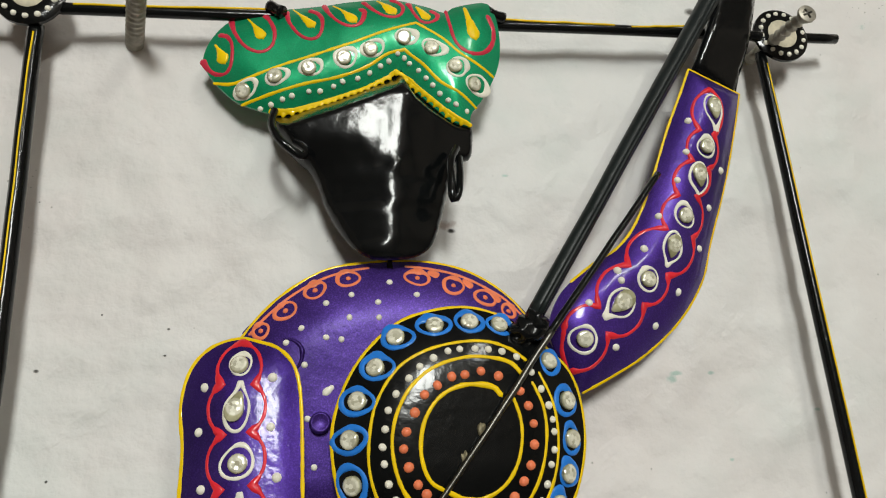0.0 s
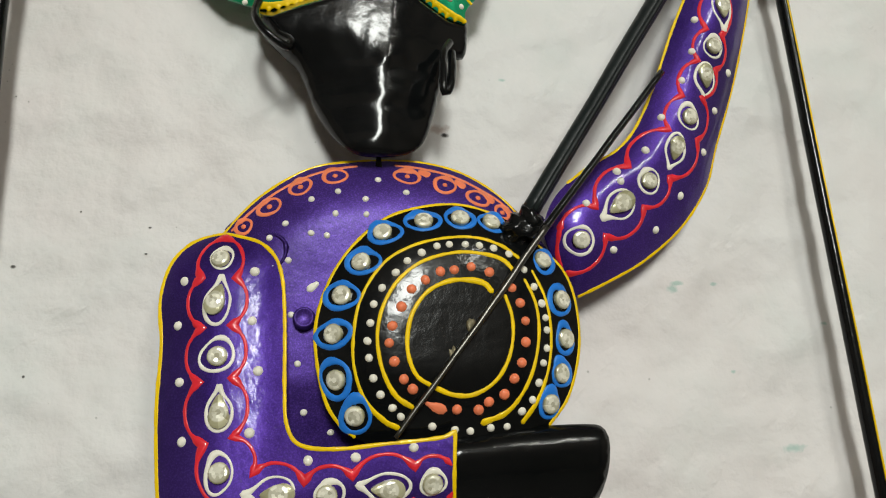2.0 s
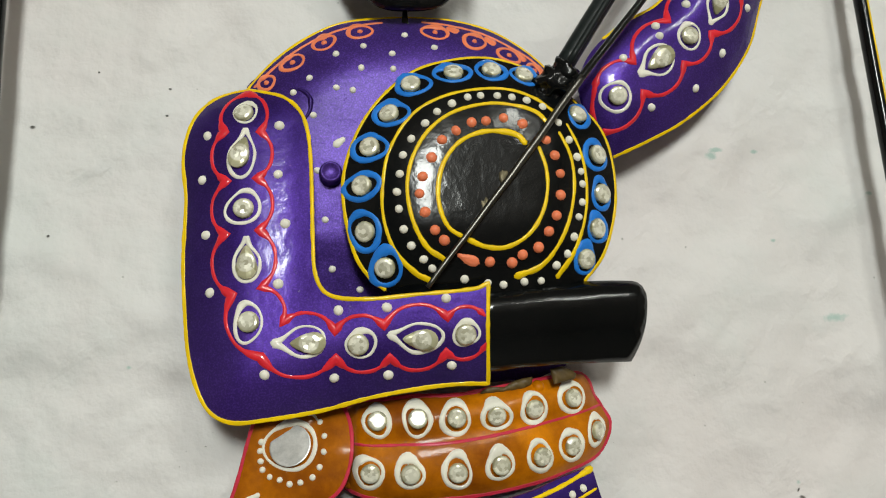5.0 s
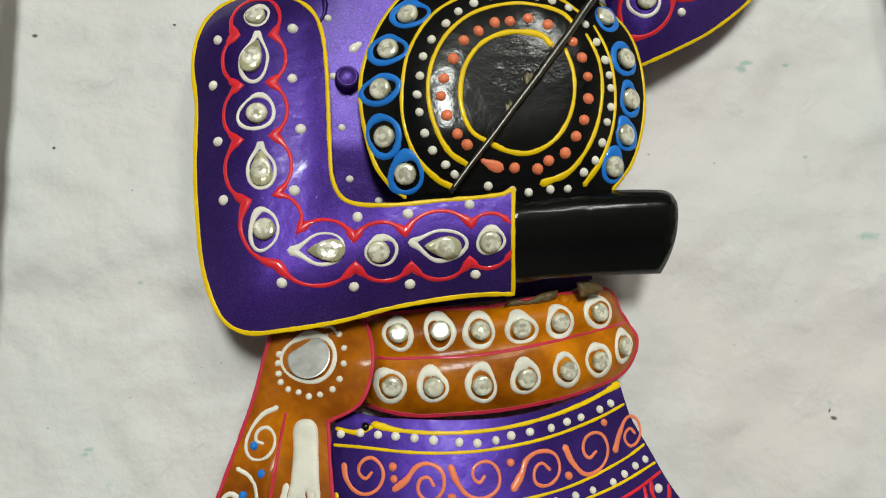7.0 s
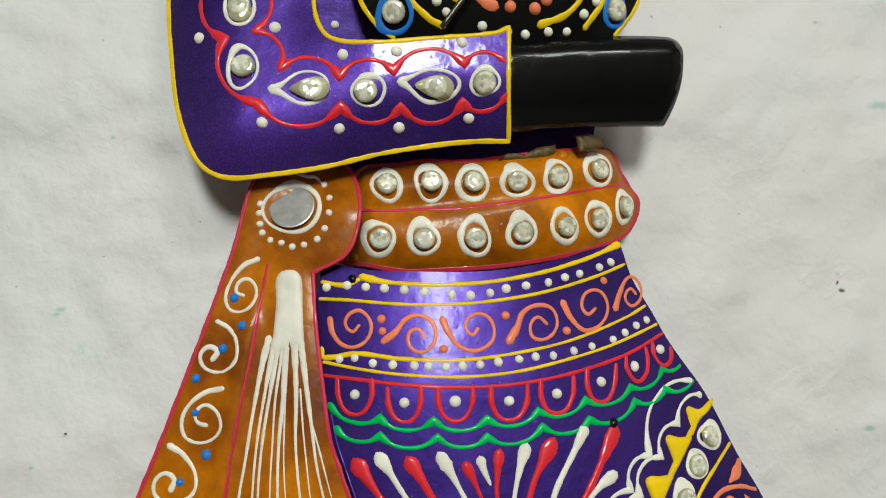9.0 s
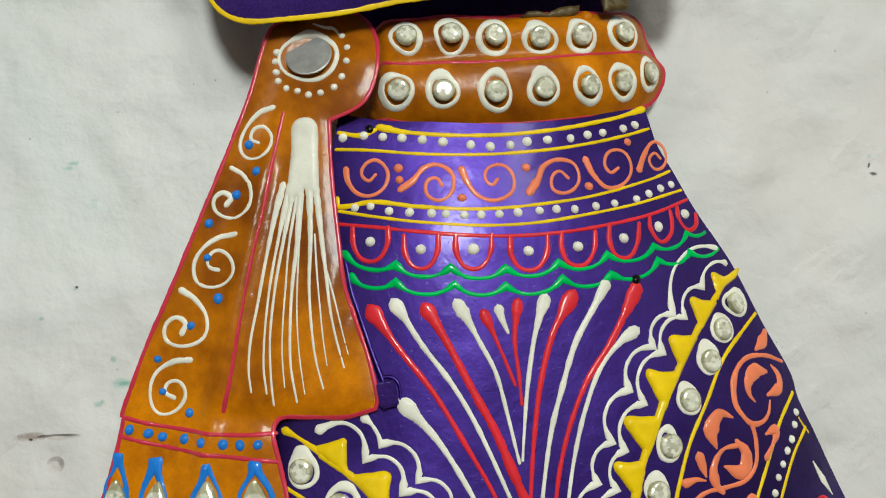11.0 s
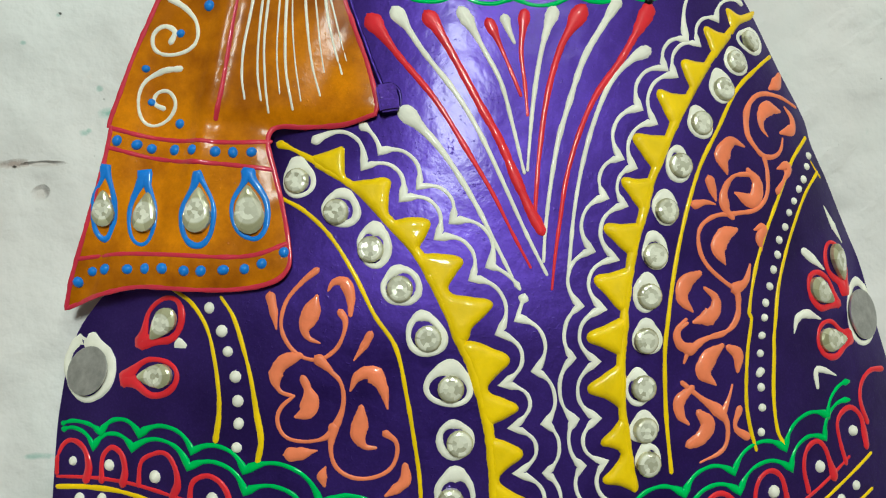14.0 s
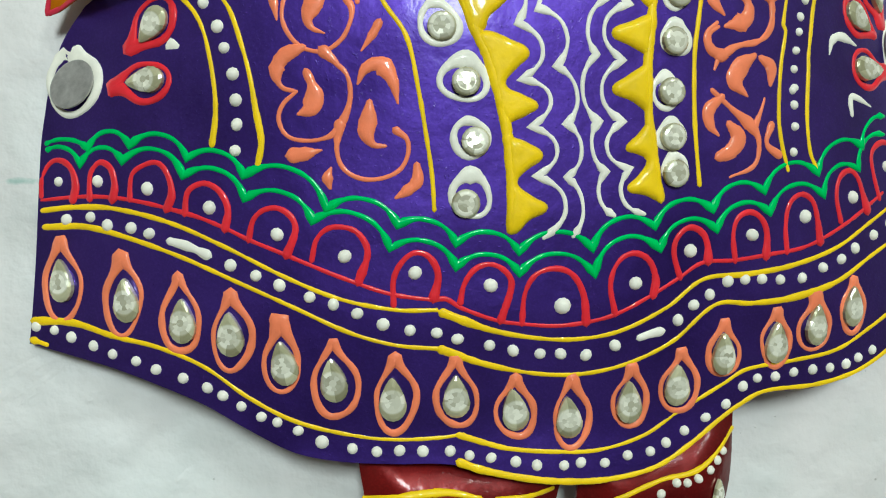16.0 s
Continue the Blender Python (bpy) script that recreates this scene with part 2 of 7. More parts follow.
    for x, z, wide_by, high_by, kind in WALL_MARKS:
        tint, sink = kinds[kind]
        near = n.new("ShaderNodeMapping")
        near.vector_type = "TEXTURE"
        near.inputs["Location"].default_value = (x / 1000, (WALL_Z * 1000 + z) / 1000, 0)
        near.inputs["Scale"].default_value = (wide_by / 1000, high_by / 1000, 1)
        links.new(plan.outputs[0], near.inputs["Vector"])
        away = n.new("ShaderNodeVectorMath")
        away.operation = "LENGTH"
        links.new(near.outputs[0], away.inputs[0])
        rough_edge = n.new("ShaderNodeMath")
        rough_edge.operation, rough_edge.inputs[1].default_value = "MULTIPLY_ADD", 1.8 if kind in ("green", "scuff") else 0.5
        links.new(ragged.outputs["Fac"], rough_edge.inputs[0])
        links.new(away.outputs["Value"], rough_edge.inputs[2])
        stop = 1.7 if kind in ("green", "scuff") else 1.2
        half = n.new("ShaderNodeMath")
        half.operation, half.inputs[1].default_value = "MULTIPLY", 0.5
        links.new(rough_edge.outputs[0], half.inputs[0])
        colour = multiply(colour, ramp(n, links, half.outputs[0], tint, (1, 1, 1), (stop - 0.55) / 2, min(1.0, (stop + 0.15) / 2)))
        if sink:
            well = ramp(n, links, half.outputs[0], (sink * 0.06,) * 3, (0, 0, 0), (stop - 0.5) / 2, (stop + 0.1) / 2)
            sum_up = n.new("ShaderNodeMath")
            links.new(deep.outputs[0], sum_up.inputs[0])
            links.new(well.outputs[0], sum_up.inputs[1])
            deep = sum_up
    links.new(colour.outputs[0], s.inputs["Base Color"])
    s.inputs["Roughness"].default_value = 0.6
    trowel = noise_tex(n, links, 20.0, 2.5, 0.5)
    # scraped strokes that run aslant
    turn = n.new("ShaderNodeMapping")
    turn.inputs["Scale"].default_value = (30, 30, 85)
    swing = n.new("ShaderNodeVectorRotate")
    swing.rotation_type, swing.inputs["Angle"].default_value = "Y_AXIS", radians(40)
    links.new(where.outputs["Position"], swing.inputs["Vector"])
    links.new(swing.outputs[0], turn.inputs["Vector"])
    scrape = n.new("ShaderNodeTexNoise")
    scrape.inputs["Scale"].default_value, scrape.inputs["Detail"].default_value = 1.0, 4.0
    links.new(turn.outputs[0], scrape.inputs["Vector"])
    strokes = ramp(n, links, scrape.outputs["Fac"], (0, 0, 0), (1, 1, 1), 0.6, 0.8)
    grit = noise_tex(n, links, 60.0, 5.0, 0.5)
    first = n.new("ShaderNodeBump")
    first.inputs["Strength"].default_value, first.inputs["Distance"].default_value = 0.9, 0.010
    links.new(trowel.outputs["Fac"], first.inputs["Height"])
    second = n.new("ShaderNodeBump")
    second.inputs["Strength"].default_value, second.inputs["Distance"].default_value = 0.4, 0.0012
    links.new(strokes.outputs[0], second.inputs["Height"])
    links.new(first.outputs[0], second.inputs["Normal"])
    third = n.new("ShaderNodeBump")
    third.invert = True
    third.inputs["Strength"].default_value, third.inputs["Distance"].default_value = 0.8, 0.012
    links.new(deep.outputs[0], third.inputs["Height"])
    links.new(second.outputs[0], third.inputs["Normal"])
    relief_bump(n, links, s, grit.outputs["Fac"], 0.5, 0.0045, third)
    return m


WALL_Z = 1.6  # height of the plan's origin above the floor
GREEN_FLECKS = [(-121.1, -187.7, 3.3, 1.8), (-123.6, -181.2, 0.9, 0.9), (-127, -192.7, 1.2, 1), (-133.3, -162.1, 0.9, 0.7), (-141.4, -169.6, 0.9, 0.7), (-134.9, -129.1, 1.5, 0.9), (-133.8, -127.7, 2.2, 0.9), (100, -131.9, 1.1, 0.9), (-118.8, -79.8, 1, 0.8), (103.3, -180.4, 2.5, 1.1), (102, -13.7, 2.2, 0.9), (146.5, -30.7, 2, 0.9), (104.4, -47.5, 1.3, 0.8), (124.1, -76.6, 6.2, 1.9), (85.9, -13.3, 3, 1.1), (25.2, 73.1, 1.9, 0.9), (83.8, -15.3, 2.7, 1.8), (-120.5, -187.6, 2, 0.9), (-126, -192.1, 0.7, 0.7), (-138, -271.5, 5.8, 1)]
SCUFFS = [(-144.7, -200, 4.9, 1.3), (-3, 51.5, 6.9, 2.3)]
HOLES = [(-144.1, -200.7, 0.6, 0.4), (101.2, -137.2, 0.9, 0.7), (-144, -36.8, 0.5, 0.5), (0, 49.4, 1.1, 0.9), (-107.2, 13.1, 0.6, 0.4), (-130.2, 19.3, 0.4, 0.4), (-150.5, 0.2, 0.9, 0.7), (-108.2, 3.6, 0.5, 0.4), (0.3, 49.2, 1.8, 1.1), (99.9, -134.6, 0.7, 0.7), (-133, -161.6, 0.4, 0.4), (125.2, 157, 3.2, 2.2)]
DENTS = [(-137.1, -200.4, 5.8, 0.9), (-137.8, -207.4, 2.5, 2)]
WALL_MARKS = [(*m, kind) for kind, marks in (("green", GREEN_FLECKS), ("scuff", SCUFFS), ("hole", HOLES), ("dent", DENTS)) for m in marks]
PLASTER = plaster()


def plain(name, colour, rough=0.7):
    m, n, links, s = nodes_of(name)
    tex = noise_tex(n, links, 9.0, 6.0, 0.6)
    c = ramp(n, links, tex.outputs["Fac"], tuple(v * 0.85 for v in colour), colour, 0.3, 0.7)
    links.new(c.outputs[0], s.inputs["Base Color"])
    s.inputs["Roughness"].default_value = rough
    return m


ROOM_PAINT = plain("room_paint", (0.29, 0.245, 0.205))
FLOOR_STONE = plain("floor_stone", (0.15, 0.135, 0.12), 0.4)


# ---- shaping helpers, in millimetres on the wall: x to the right, z up, height out of the wall ----
def smooth_curve(points, step=1.5, closed=False):
    """A smooth line through points (x, z) or, for a sharp corner, (x, z, 1), sampled about every step."""
    p = np.array([q[:2] for q in points], float)
    sharp = [len(q) > 2 for q in points]
    n = len(p)
    if n < 2:
        return p
    out = []
    for i in range(n if closed else n - 1):
        j = (i + 1) % n
        before = p[i] if (i == 0 and not closed) or sharp[i] else p[i - 1]
        after = p[j] if (j == n - 1 and not closed) or sharp[j] else p[(j + 1) % n]
        gap = max(np.linalg.norm(p[j] - p[i]), 1e-6)
        lead = (p[j] - before) / max(np.linalg.norm(p[j] - before), 1e-6) * gap
        trail = (after - p[i]) / max(np.linalg.norm(after - p[i]), 1e-6) * gap
        count = max(1, int(round(gap / step)))
        s = (np.arange(count) / count)[:, None]
        out.append((2 * s**3 - 3 * s**2 + 1) * p[i] + (s**3 - 2 * s**2 + s) * lead + (3 * s**2 - 2 * s**3) * p[j] + (s**3 - s**2) * trail)
    if not closed:
        out.append(p[-1:])
    return np.concatenate(out)


def edge_distance(poly, x, z):
    """How far the places lie inside the closed outline poly; minus outside it."""
    a, b = poly, np.roll(poly, -1, axis=0)
    q = np.stack([np.ravel(x), np.ravel(z)], 1)[:, None, :]
    d = b - a
    s = np.clip(((q - a) * d).sum(2) / np.maximum((d * d).sum(1), 1e-9), 0, 1)
    far = np.sqrt((((a + s[..., None] * d) - q) ** 2).sum(2)).min(1)
    px, pz = q[:, :, 0], q[:, :, 1]
    crosses = (a[:, 1] > pz) != (b[:, 1] > pz)
    meet = a[:, 0] + (pz - a[:, 1]) / np.where(np.abs(d[:, 1]) < 1e-9, 1e-9, d[:, 1]) * d[:, 0]
    inside = (crosses & (px < meet)).sum(1) % 2 == 1
    return np.where(inside, far, -far).reshape(np.shape(x))


class Relief:
    """The beaten form of one sheet-metal piece: base(x, z) is the height of its edge, and it swells by rise over the first span
    from the edge, or from the outline swell where only some edges turn down."""

    def __init__(self, outline, base, rise=0.0, span=10.0, swell=None):
        self.poly, self.base, self.rise, self.span = smooth_curve(swell or outline, 3.0, True), base, rise, span

    def __call__(self, x, z):
        x, z = np.asarray(x, float), np.asarray(z, float)
        h = self.base(x, z) + 0 * x
        if self.rise:
            s = np.clip(edge_distance(self.poly, x, z) / self.span, 0, 1)
            h = h + self.rise * (1 - (1 - s) ** 2)
        return h


def place(x, z, h):
    """Metres in the room from millimetres on the wall."""
    return Vector((x / 1000, -h / 1000, WALL_Z + z / 1000))


def mesh_object(name, verts, faces, material, parent=None, label="", smooth=True):
    data = bpy.data.meshes.new(name)
    data.from_pydata([tuple(v) for v in verts], [], faces)
    data.update()
    data.materials.append(material)
    if smooth:
        data.shade_smooth()
    ob = new(name, data)
    if parent:
        ob.parent = parent
    return tagged(ob, label)


def sheet_geometry(poly, relief, grid, thick, fold=0.0):
    """A sheet with the outline poly that follows the relief, of that thickness: its edge is rolled back by fold."""
    low, high = poly.min(0), poly.max(0)
    gx, gz = np.meshgrid(np.arange(low[0], high[0], grid), np.arange(low[1], high[1], grid * 0.87))
    gx = gx + (np.arange(gx.shape[0]) % 2)[:, None] * grid / 2
    keep = edge_distance(poly, gx, gz) > grid * 0.45
    pts = np.concatenate([poly, np.stack([gx[keep], gz[keep]], 1)])
    n = len(poly)
    found, _, faces, origins, _, _ = delaunay_2d_cdt([Vector(q) for q in pts], [(i, (i + 1) % n) for i in range(n)], [], 1, 1e-4)
    flat = np.array([tuple(v) for v in found])
    h = relief(flat[:, 0], flat[:, 1])
    verts = [place(x, z, y) for (x, z), y in zip(flat, h)]
    faces = [list(f) for f in faces]
    area = sum((flat[f[1]][0] - flat[f[0]][0]) * (flat[f[2]][1] - flat[f[0]][1]) - (flat[f[2]][0] - flat[f[0]][0]) * (flat[f[1]][1] - flat[f[0]][1]) for f in faces)
    if area < 0:
        faces = [f[::-1] for f in faces]
    count = len(verts)
    verts += [place(x, z, y - thick) for (x, z), y in zip(flat, h)]
    edges = {}
    for f in faces:
        for a, b in zip(f, f[1:] + f[:1]):
            edges[(a, b)] = True
    rim = [(a, b) for a, b in edges if (b, a) not in edges]
    back = [[i + count for i in f[::-1]] for f in faces]
    side = [[b, a, a + count, b + count] for a, b in rim]
    return verts, faces + back + side


def sheet(name, outline, relief, material, label, category, thick=1.2, grid=3.2, parent=None):
    verts, faces = sheet_geometry(smooth_curve(outline, 2.2, True), relief, grid, thick)
    ob = mesh_object(name, verts, faces, material, parent)
    ob.data.set_sharp_from_angle(angle=math.radians(42))
    return tagged(ob, label, category)


def ribbon(path, widths, relief, tall=0.42, closed=False, lift=0.0):
    """A rounded bead of thick paint along path, of the widths given at even steps along it."""
    if not closed:
        w0, w1 = widths[0] / 2, widths[-1] / 2
        a, b = path[0] - path[1], path[-1] - path[-2]
        a, b = a / max(np.linalg.norm(a), 1e-6), b / max(np.linalg.norm(b), 1e-6)
        caps = np.array([0.97, 0.85, 0.6, 0.3])
        total = len(path)
        along = np.concatenate([[0.0] * 4, np.linspace(0, 1, total), [1.0] * 4])
        path = np.concatenate([path[0] + a * (caps * w0)[:, None], path, path[-1] + b * (caps[::-1] * w1)[:, None]])
        round_off = np.concatenate([np.sqrt(1 - caps**2), np.ones(total), np.sqrt(1 - caps[::-1] ** 2)])
    n = len(path)
    if closed:
        ahead = np.roll(path, -1, axis=0) - np.roll(path, 1, axis=0)
    else:
        ahead = np.gradient(path, axis=0)
    ahead = ahead / np.maximum(np.linalg.norm(ahead, axis=1), 1e-6)[:, None]
    across = np.stack([ahead[:, 1], -ahead[:, 0]], 1)
    w = np.interp(np.linspace(0, 1, n) if closed else along, np.linspace(0, 1, len(widths)), widths)
    wob = np.array([noise.noise((path[i][0] * 0.35, path[i][1] * 0.35, 3.7)) for i in range(n)])
    fine = np.array([noise.noise((path[i][0] * 1.3, path[i][1] * 1.3, 8.1)) for i in range(n)])
    half = w / 2 * (1 + 0.25 * wob + 0.14 * fine)
    if not closed:
        half = half * round_off
    prof = [(-1.0, -0.35), (-0.86, 0.32), (-0.45, 0.82), (0.0, 1.0), (0.45, 0.82), (0.86, 0.32), (1.0, -0.35)]
    verts, faces, m = [], [], len(prof)
    mid = path
    for k, (s, up) in enumerate(prof):
        q = mid + across * (s * half)[:, None]
        verts.append((q, relief(q[:, 0], q[:, 1]) + up * np.minimum(half, 1.3) * tall + lift))
    rows = [[place(q[i][0], q[i][1], h[i]) for q, h in verts] for i in range(n)]
    flat = [v for row in rows for v in row]
    for i in range(n if closed else n - 1):
        j = (i + 1) % n
        for k in range(m - 1):
            faces.append([i * m + k, i * m + k + 1, j * m + k + 1, j * m + k])
    if not closed:
        for i, turn in ((0, 1), (n - 1, -1)):
            tip = mid[i] - ahead[i] * turn * half[i] * 0.9
            flat.append(place(tip[0], tip[1], float(relief(tip[0], tip[1])) - 0.1 * half[i] + lift))
            for k in range(m - 1):
                a, b = i * m + k, i * m + k + 1
                faces.append([b, a, len(flat) - 1] if turn > 0 else [a, b, len(flat) - 1])
    return flat, faces


def line(thing, paint, width, points, name="painted_line", closed=False, tall=0.42, label="", lift=0.0):
    """A line of raised paint on a thing. width: one number or several along the line."""
    widths = width if isinstance(width, (list, tuple)) else [width]
    path = smooth_curve(points, 0.6, closed)
    if thing.name == "skirt" and not closed:
        inside = np.nonzero(edge_distance(FORM["skirt"].poly, path[:, 0], path[:, 1]) > 0.7)[0]
        if len(inside) > 5:
            path = path[inside[0] : inside[-1] + 1]
    verts, faces = ribbon(path, widths, FORM[thing.name], tall, closed, lift)
    return mesh_object(name, verts, faces, paint, thing, label)


def brush_stroke(thing, paint, head, body, tail, points, name="fan_stroke"):
    """A stroke that starts in a round drop, head wide, and runs out from body to tail."""
    path = smooth_curve(points, 0.6)
    far = np.concatenate([[0.0], np.cumsum(np.linalg.norm(np.diff(path, axis=0), axis=1))])
    wide = body + (tail - body) * far / far[-1]
    wide = wide + (head - wide) * np.exp(-((far / (0.95 * head)) ** 1.7))
    verts, faces = ribbon(path, list(wide), FORM[thing.name])
    return mesh_object(name, verts, faces, paint, thing)


def scallops(thing, paint, width, cusps, bulge, name="scalloped_line", blob=1.7, label="", trim=True):
    """Arcs from cusp to cusp: bulge is their depth by their length, to the left of the way, one for all or one for each."""
    path, wide = [], []
    for k, (a, b) in enumerate(zip(cusps, cusps[1:])):
        a, b = np.array(a, float), np.array(b, float)
        d = b - a
        side = np.array([-d[1], d[0]]) * (bulge[k] if isinstance(bulge, list) else bulge)
        count = max(5, int(np.linalg.norm(d) / 0.9))
        for s in np.arange(count) / count:
            path.append(a + d * s + side * (1 - abs(2 * s - 1) ** 2.4))
            wide.append(width * (1 + (blob - 1) * max(0.0, 1 - min(s, 1 - s) * 6) ** 0.8))
    path.append(np.array(cusps[-1], float))
    wide.append(width)
    path = np.array(path)
    inside = np.nonzero(edge_distance(FORM[thing.name].poly, path[:, 0], path[:, 1]) > 1.4)[0]
    if trim and len(inside) > 5:
        path, wide = path[inside[0] : inside[-1] + 1], wide[inside[0] : inside[-1] + 1]
    verts, faces = ribbon(path, wide, FORM[thing.name])
    return mesh_object(name, verts, faces, paint, thing, label)


def patch(thing, paint, outline, name="painted_shape", rise=0.7, label="", closed_curve=True):
    """A filled shape of thick paint with a rounded edge."""
    poly = smooth_curve(outline, 0.9, True)
    under = FORM[thing.name]

    def top(x, z):
        s = np.clip(edge_distance(poly, x, z) / 1.5, 0, 1)
        lumps = np.array([noise.noise((float(a) * 0.5, float(b) * 0.5, 4.4)) for a, b in zip(np.ravel(x), np.ravel(z))]).reshape(np.shape(x))
        return under(x, z) - 0.05 + rise * (s * (2 - s)) * (1 + 0.16 * lumps)

    verts, faces = sheet_geometry(poly, top, 0.9, 0.35)
    ob = mesh_object(name, verts, faces, paint, thing, label)
    ob.data.set_sharp_from_angle(angle=math.radians(60))
    return ob


DOT_MESH = {}


def dot_mesh(paint):
    """A drop of paint one millimetre across, its back on the plan."""
    if paint.name not in DOT_MESH:
        verts, faces, m = [(0, -0.36, 0)], [], 10
        for r, h in ((0.24, 0.31), (0.42, 0.17), (0.5, -0.05)):
            verts += [(r * math.cos(2 * math.pi * k / m), -h, r * math.sin(2 * math.pi * k / m)) for k in range(m)]
        for k in range(m):
            j = (k + 1) % m
            faces.append([0, 1 + k, 1 + j])
            for ring in (0, 1):
                a = 1 + ring * m
                faces.append([a + k, a + m + k, a + m + j, a + j])
        data = bpy.data.meshes.new("paint_dot")
        data.from_pydata(verts, [], [f[::-1] for f in faces])
        data.materials.append(paint)
        data.shade_smooth()
        DOT_MESH[paint.name] = data
    return DOT_MESH[paint.name]


def lean(thing, x, z):
    """The turn that lays a small piece flat on the thing at (x, z)."""
    form = FORM[thing.name]
    h = form(np.array([x - 1.2, x + 1.2, x, x]), np.array([z, z, z - 1.2, z + 1.2]))
    sx, sz = np.clip((h[1] - h[0]) / 2.4, -1, 1), np.clip((h[3] - h[2]) / 2.4, -1, 1)
    normal = Vector((-sx, -1, -sz)).normalized()
    return Vector((0, -1, 0)).rotation_difference(normal).to_matrix().to_4x4()


def dots(thing, paint, size, spots, name="paint_dot"):
    """Drops of thick paint. Spots: (x, z), with a size of its own as a third number."""
    for x, z, *own in spots:
        d = (own[0] if own else size) / 1000
        ob = new(name, dot_mesh(paint))
        ob.parent = thing
        h = float(FORM[thing.name](x, z))
        a = random.uniform(0, 6.28)
        ob.matrix_local = Matrix.Translation(place(x, z, h)) @ lean(thing, x, z) @ Matrix.Rotation(a, 4, "Y") @ Matrix.Diagonal((d * random.uniform(0.92, 1.1), d * 0.9, d * random.uniform(0.92, 1.1), 1))


GEM_MESH = {}


def gem_mesh(kind):
    """A cut stone one millimetre wide: a flat table over two rows of facets. kind: round or pear, its tip up."""
    if kind in GEM_MESH:
        return GEM_MESH[kind]
    if kind == "disc":
        return disc_mesh()
    m = 16
    tall = {"round": 1.0, "pear": 1.58}[kind]

    def rim(r, shift):
        ring = []
        for k in range(m):
            a = 2 * math.pi * (k + shift) / m
            x, z = r * math.cos(a) * 0.5, r * math.sin(a) * 0.5 * tall
            if kind == "pear":
                x *= 1 - 0.5 * max(0.0, math.sin(a)) ** 1.5
                z = z * (1.3 if z > 0 else 0.74) - 0.17 * r
            ring.append((x, z))
        return ring

    verts, faces = [], []
    for r, h, shift in ((1.0, -0.06, 0.0), (1.0, 0.09, 0.0), (0.86, 0.15, 0.5), (0.68, 0.185, 0.0)):
        verts += [(x, -h, z) for x, z in rim(r, shift)]
    for k in range(m):
        j = (k + 1) % m
        faces.append([k, m + k, m + j, j])
        faces += [[m + k, 2 * m + k, m + j], [m + j, 2 * m + k, 2 * m + j]]
        faces += [[2 * m + k, 3 * m + j, 2 * m + j], [2 * m + k, 3 * m + k, 3 * m + j]]
    verts.append((0, -0.19, 0))
    faces += [[3 * m + k, 4 * m, 3 * m + (k + 1) % m] for k in range(m)]
    data = bpy.data.meshes.new("gemstone_" + kind)
    data.from_pydata(verts, [], faces)
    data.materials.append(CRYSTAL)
    GEM_MESH[kind] = data
    return data


def disc_mesh():
    """A flat round mirror one millimetre across with a ground edge."""
    verts, faces, m = [], [], 32
    for r, h in ((0.5, -0.02), (0.5, 0.012), (0.475, 0.018)):
        verts += [(r * math.cos(2 * math.pi * k / m), -h, r * math.sin(2 * math.pi * k / m)) for k in range(m)]
    for ring in (0, 1):
        for k in range(m):
            j = (k + 1) % m
            faces.append([ring * m + k, ring * m + m + k, ring * m + m + j, ring * m + j])
    verts.append((0, -0.018, 0))
    faces += [[2 * m + k, 3 * m, 2 * m + (k + 1) % m] for k in range(m)]
    data = bpy.data.meshes.new("mirror_disc")
    data.from_pydata(verts, [], faces)
    data.materials.append(MIRROR)
    GEM_MESH["disc"] = data
    return data


def gems(thing, kind, size, spots, name="gemstone", label=""):
    """Cut stones glued on a thing. Spots: (x, z), (x, z, turn in degrees) or (x, z, turn, size)."""
    for x, z, *own in spots:
        turn = own[0] if own else random.uniform(-10, 10)
        d = (own[1] if len(own) > 1 else size) / 1000
        ob = new(name, gem_mesh(kind))
        ob.parent = thing
        h = float(FORM[thing.name](x, z)) + 0.4
        tip = Matrix.Rotation(random.uniform(-0.07, 0.07), 4, "X") @ Matrix.Rotation(random.uniform(-0.07, 0.07), 4, "Z")
        ob.matrix_local = Matrix.Translation(place(x, z, h + 0.5 * (kind == "disc"))) @ lean(thing, x, z) @ tip @ Matrix.Rotation(-math.radians(turn), 4, "Y") @ Matrix.Diagonal((d, d, d, 1))
        tagged(ob, label)


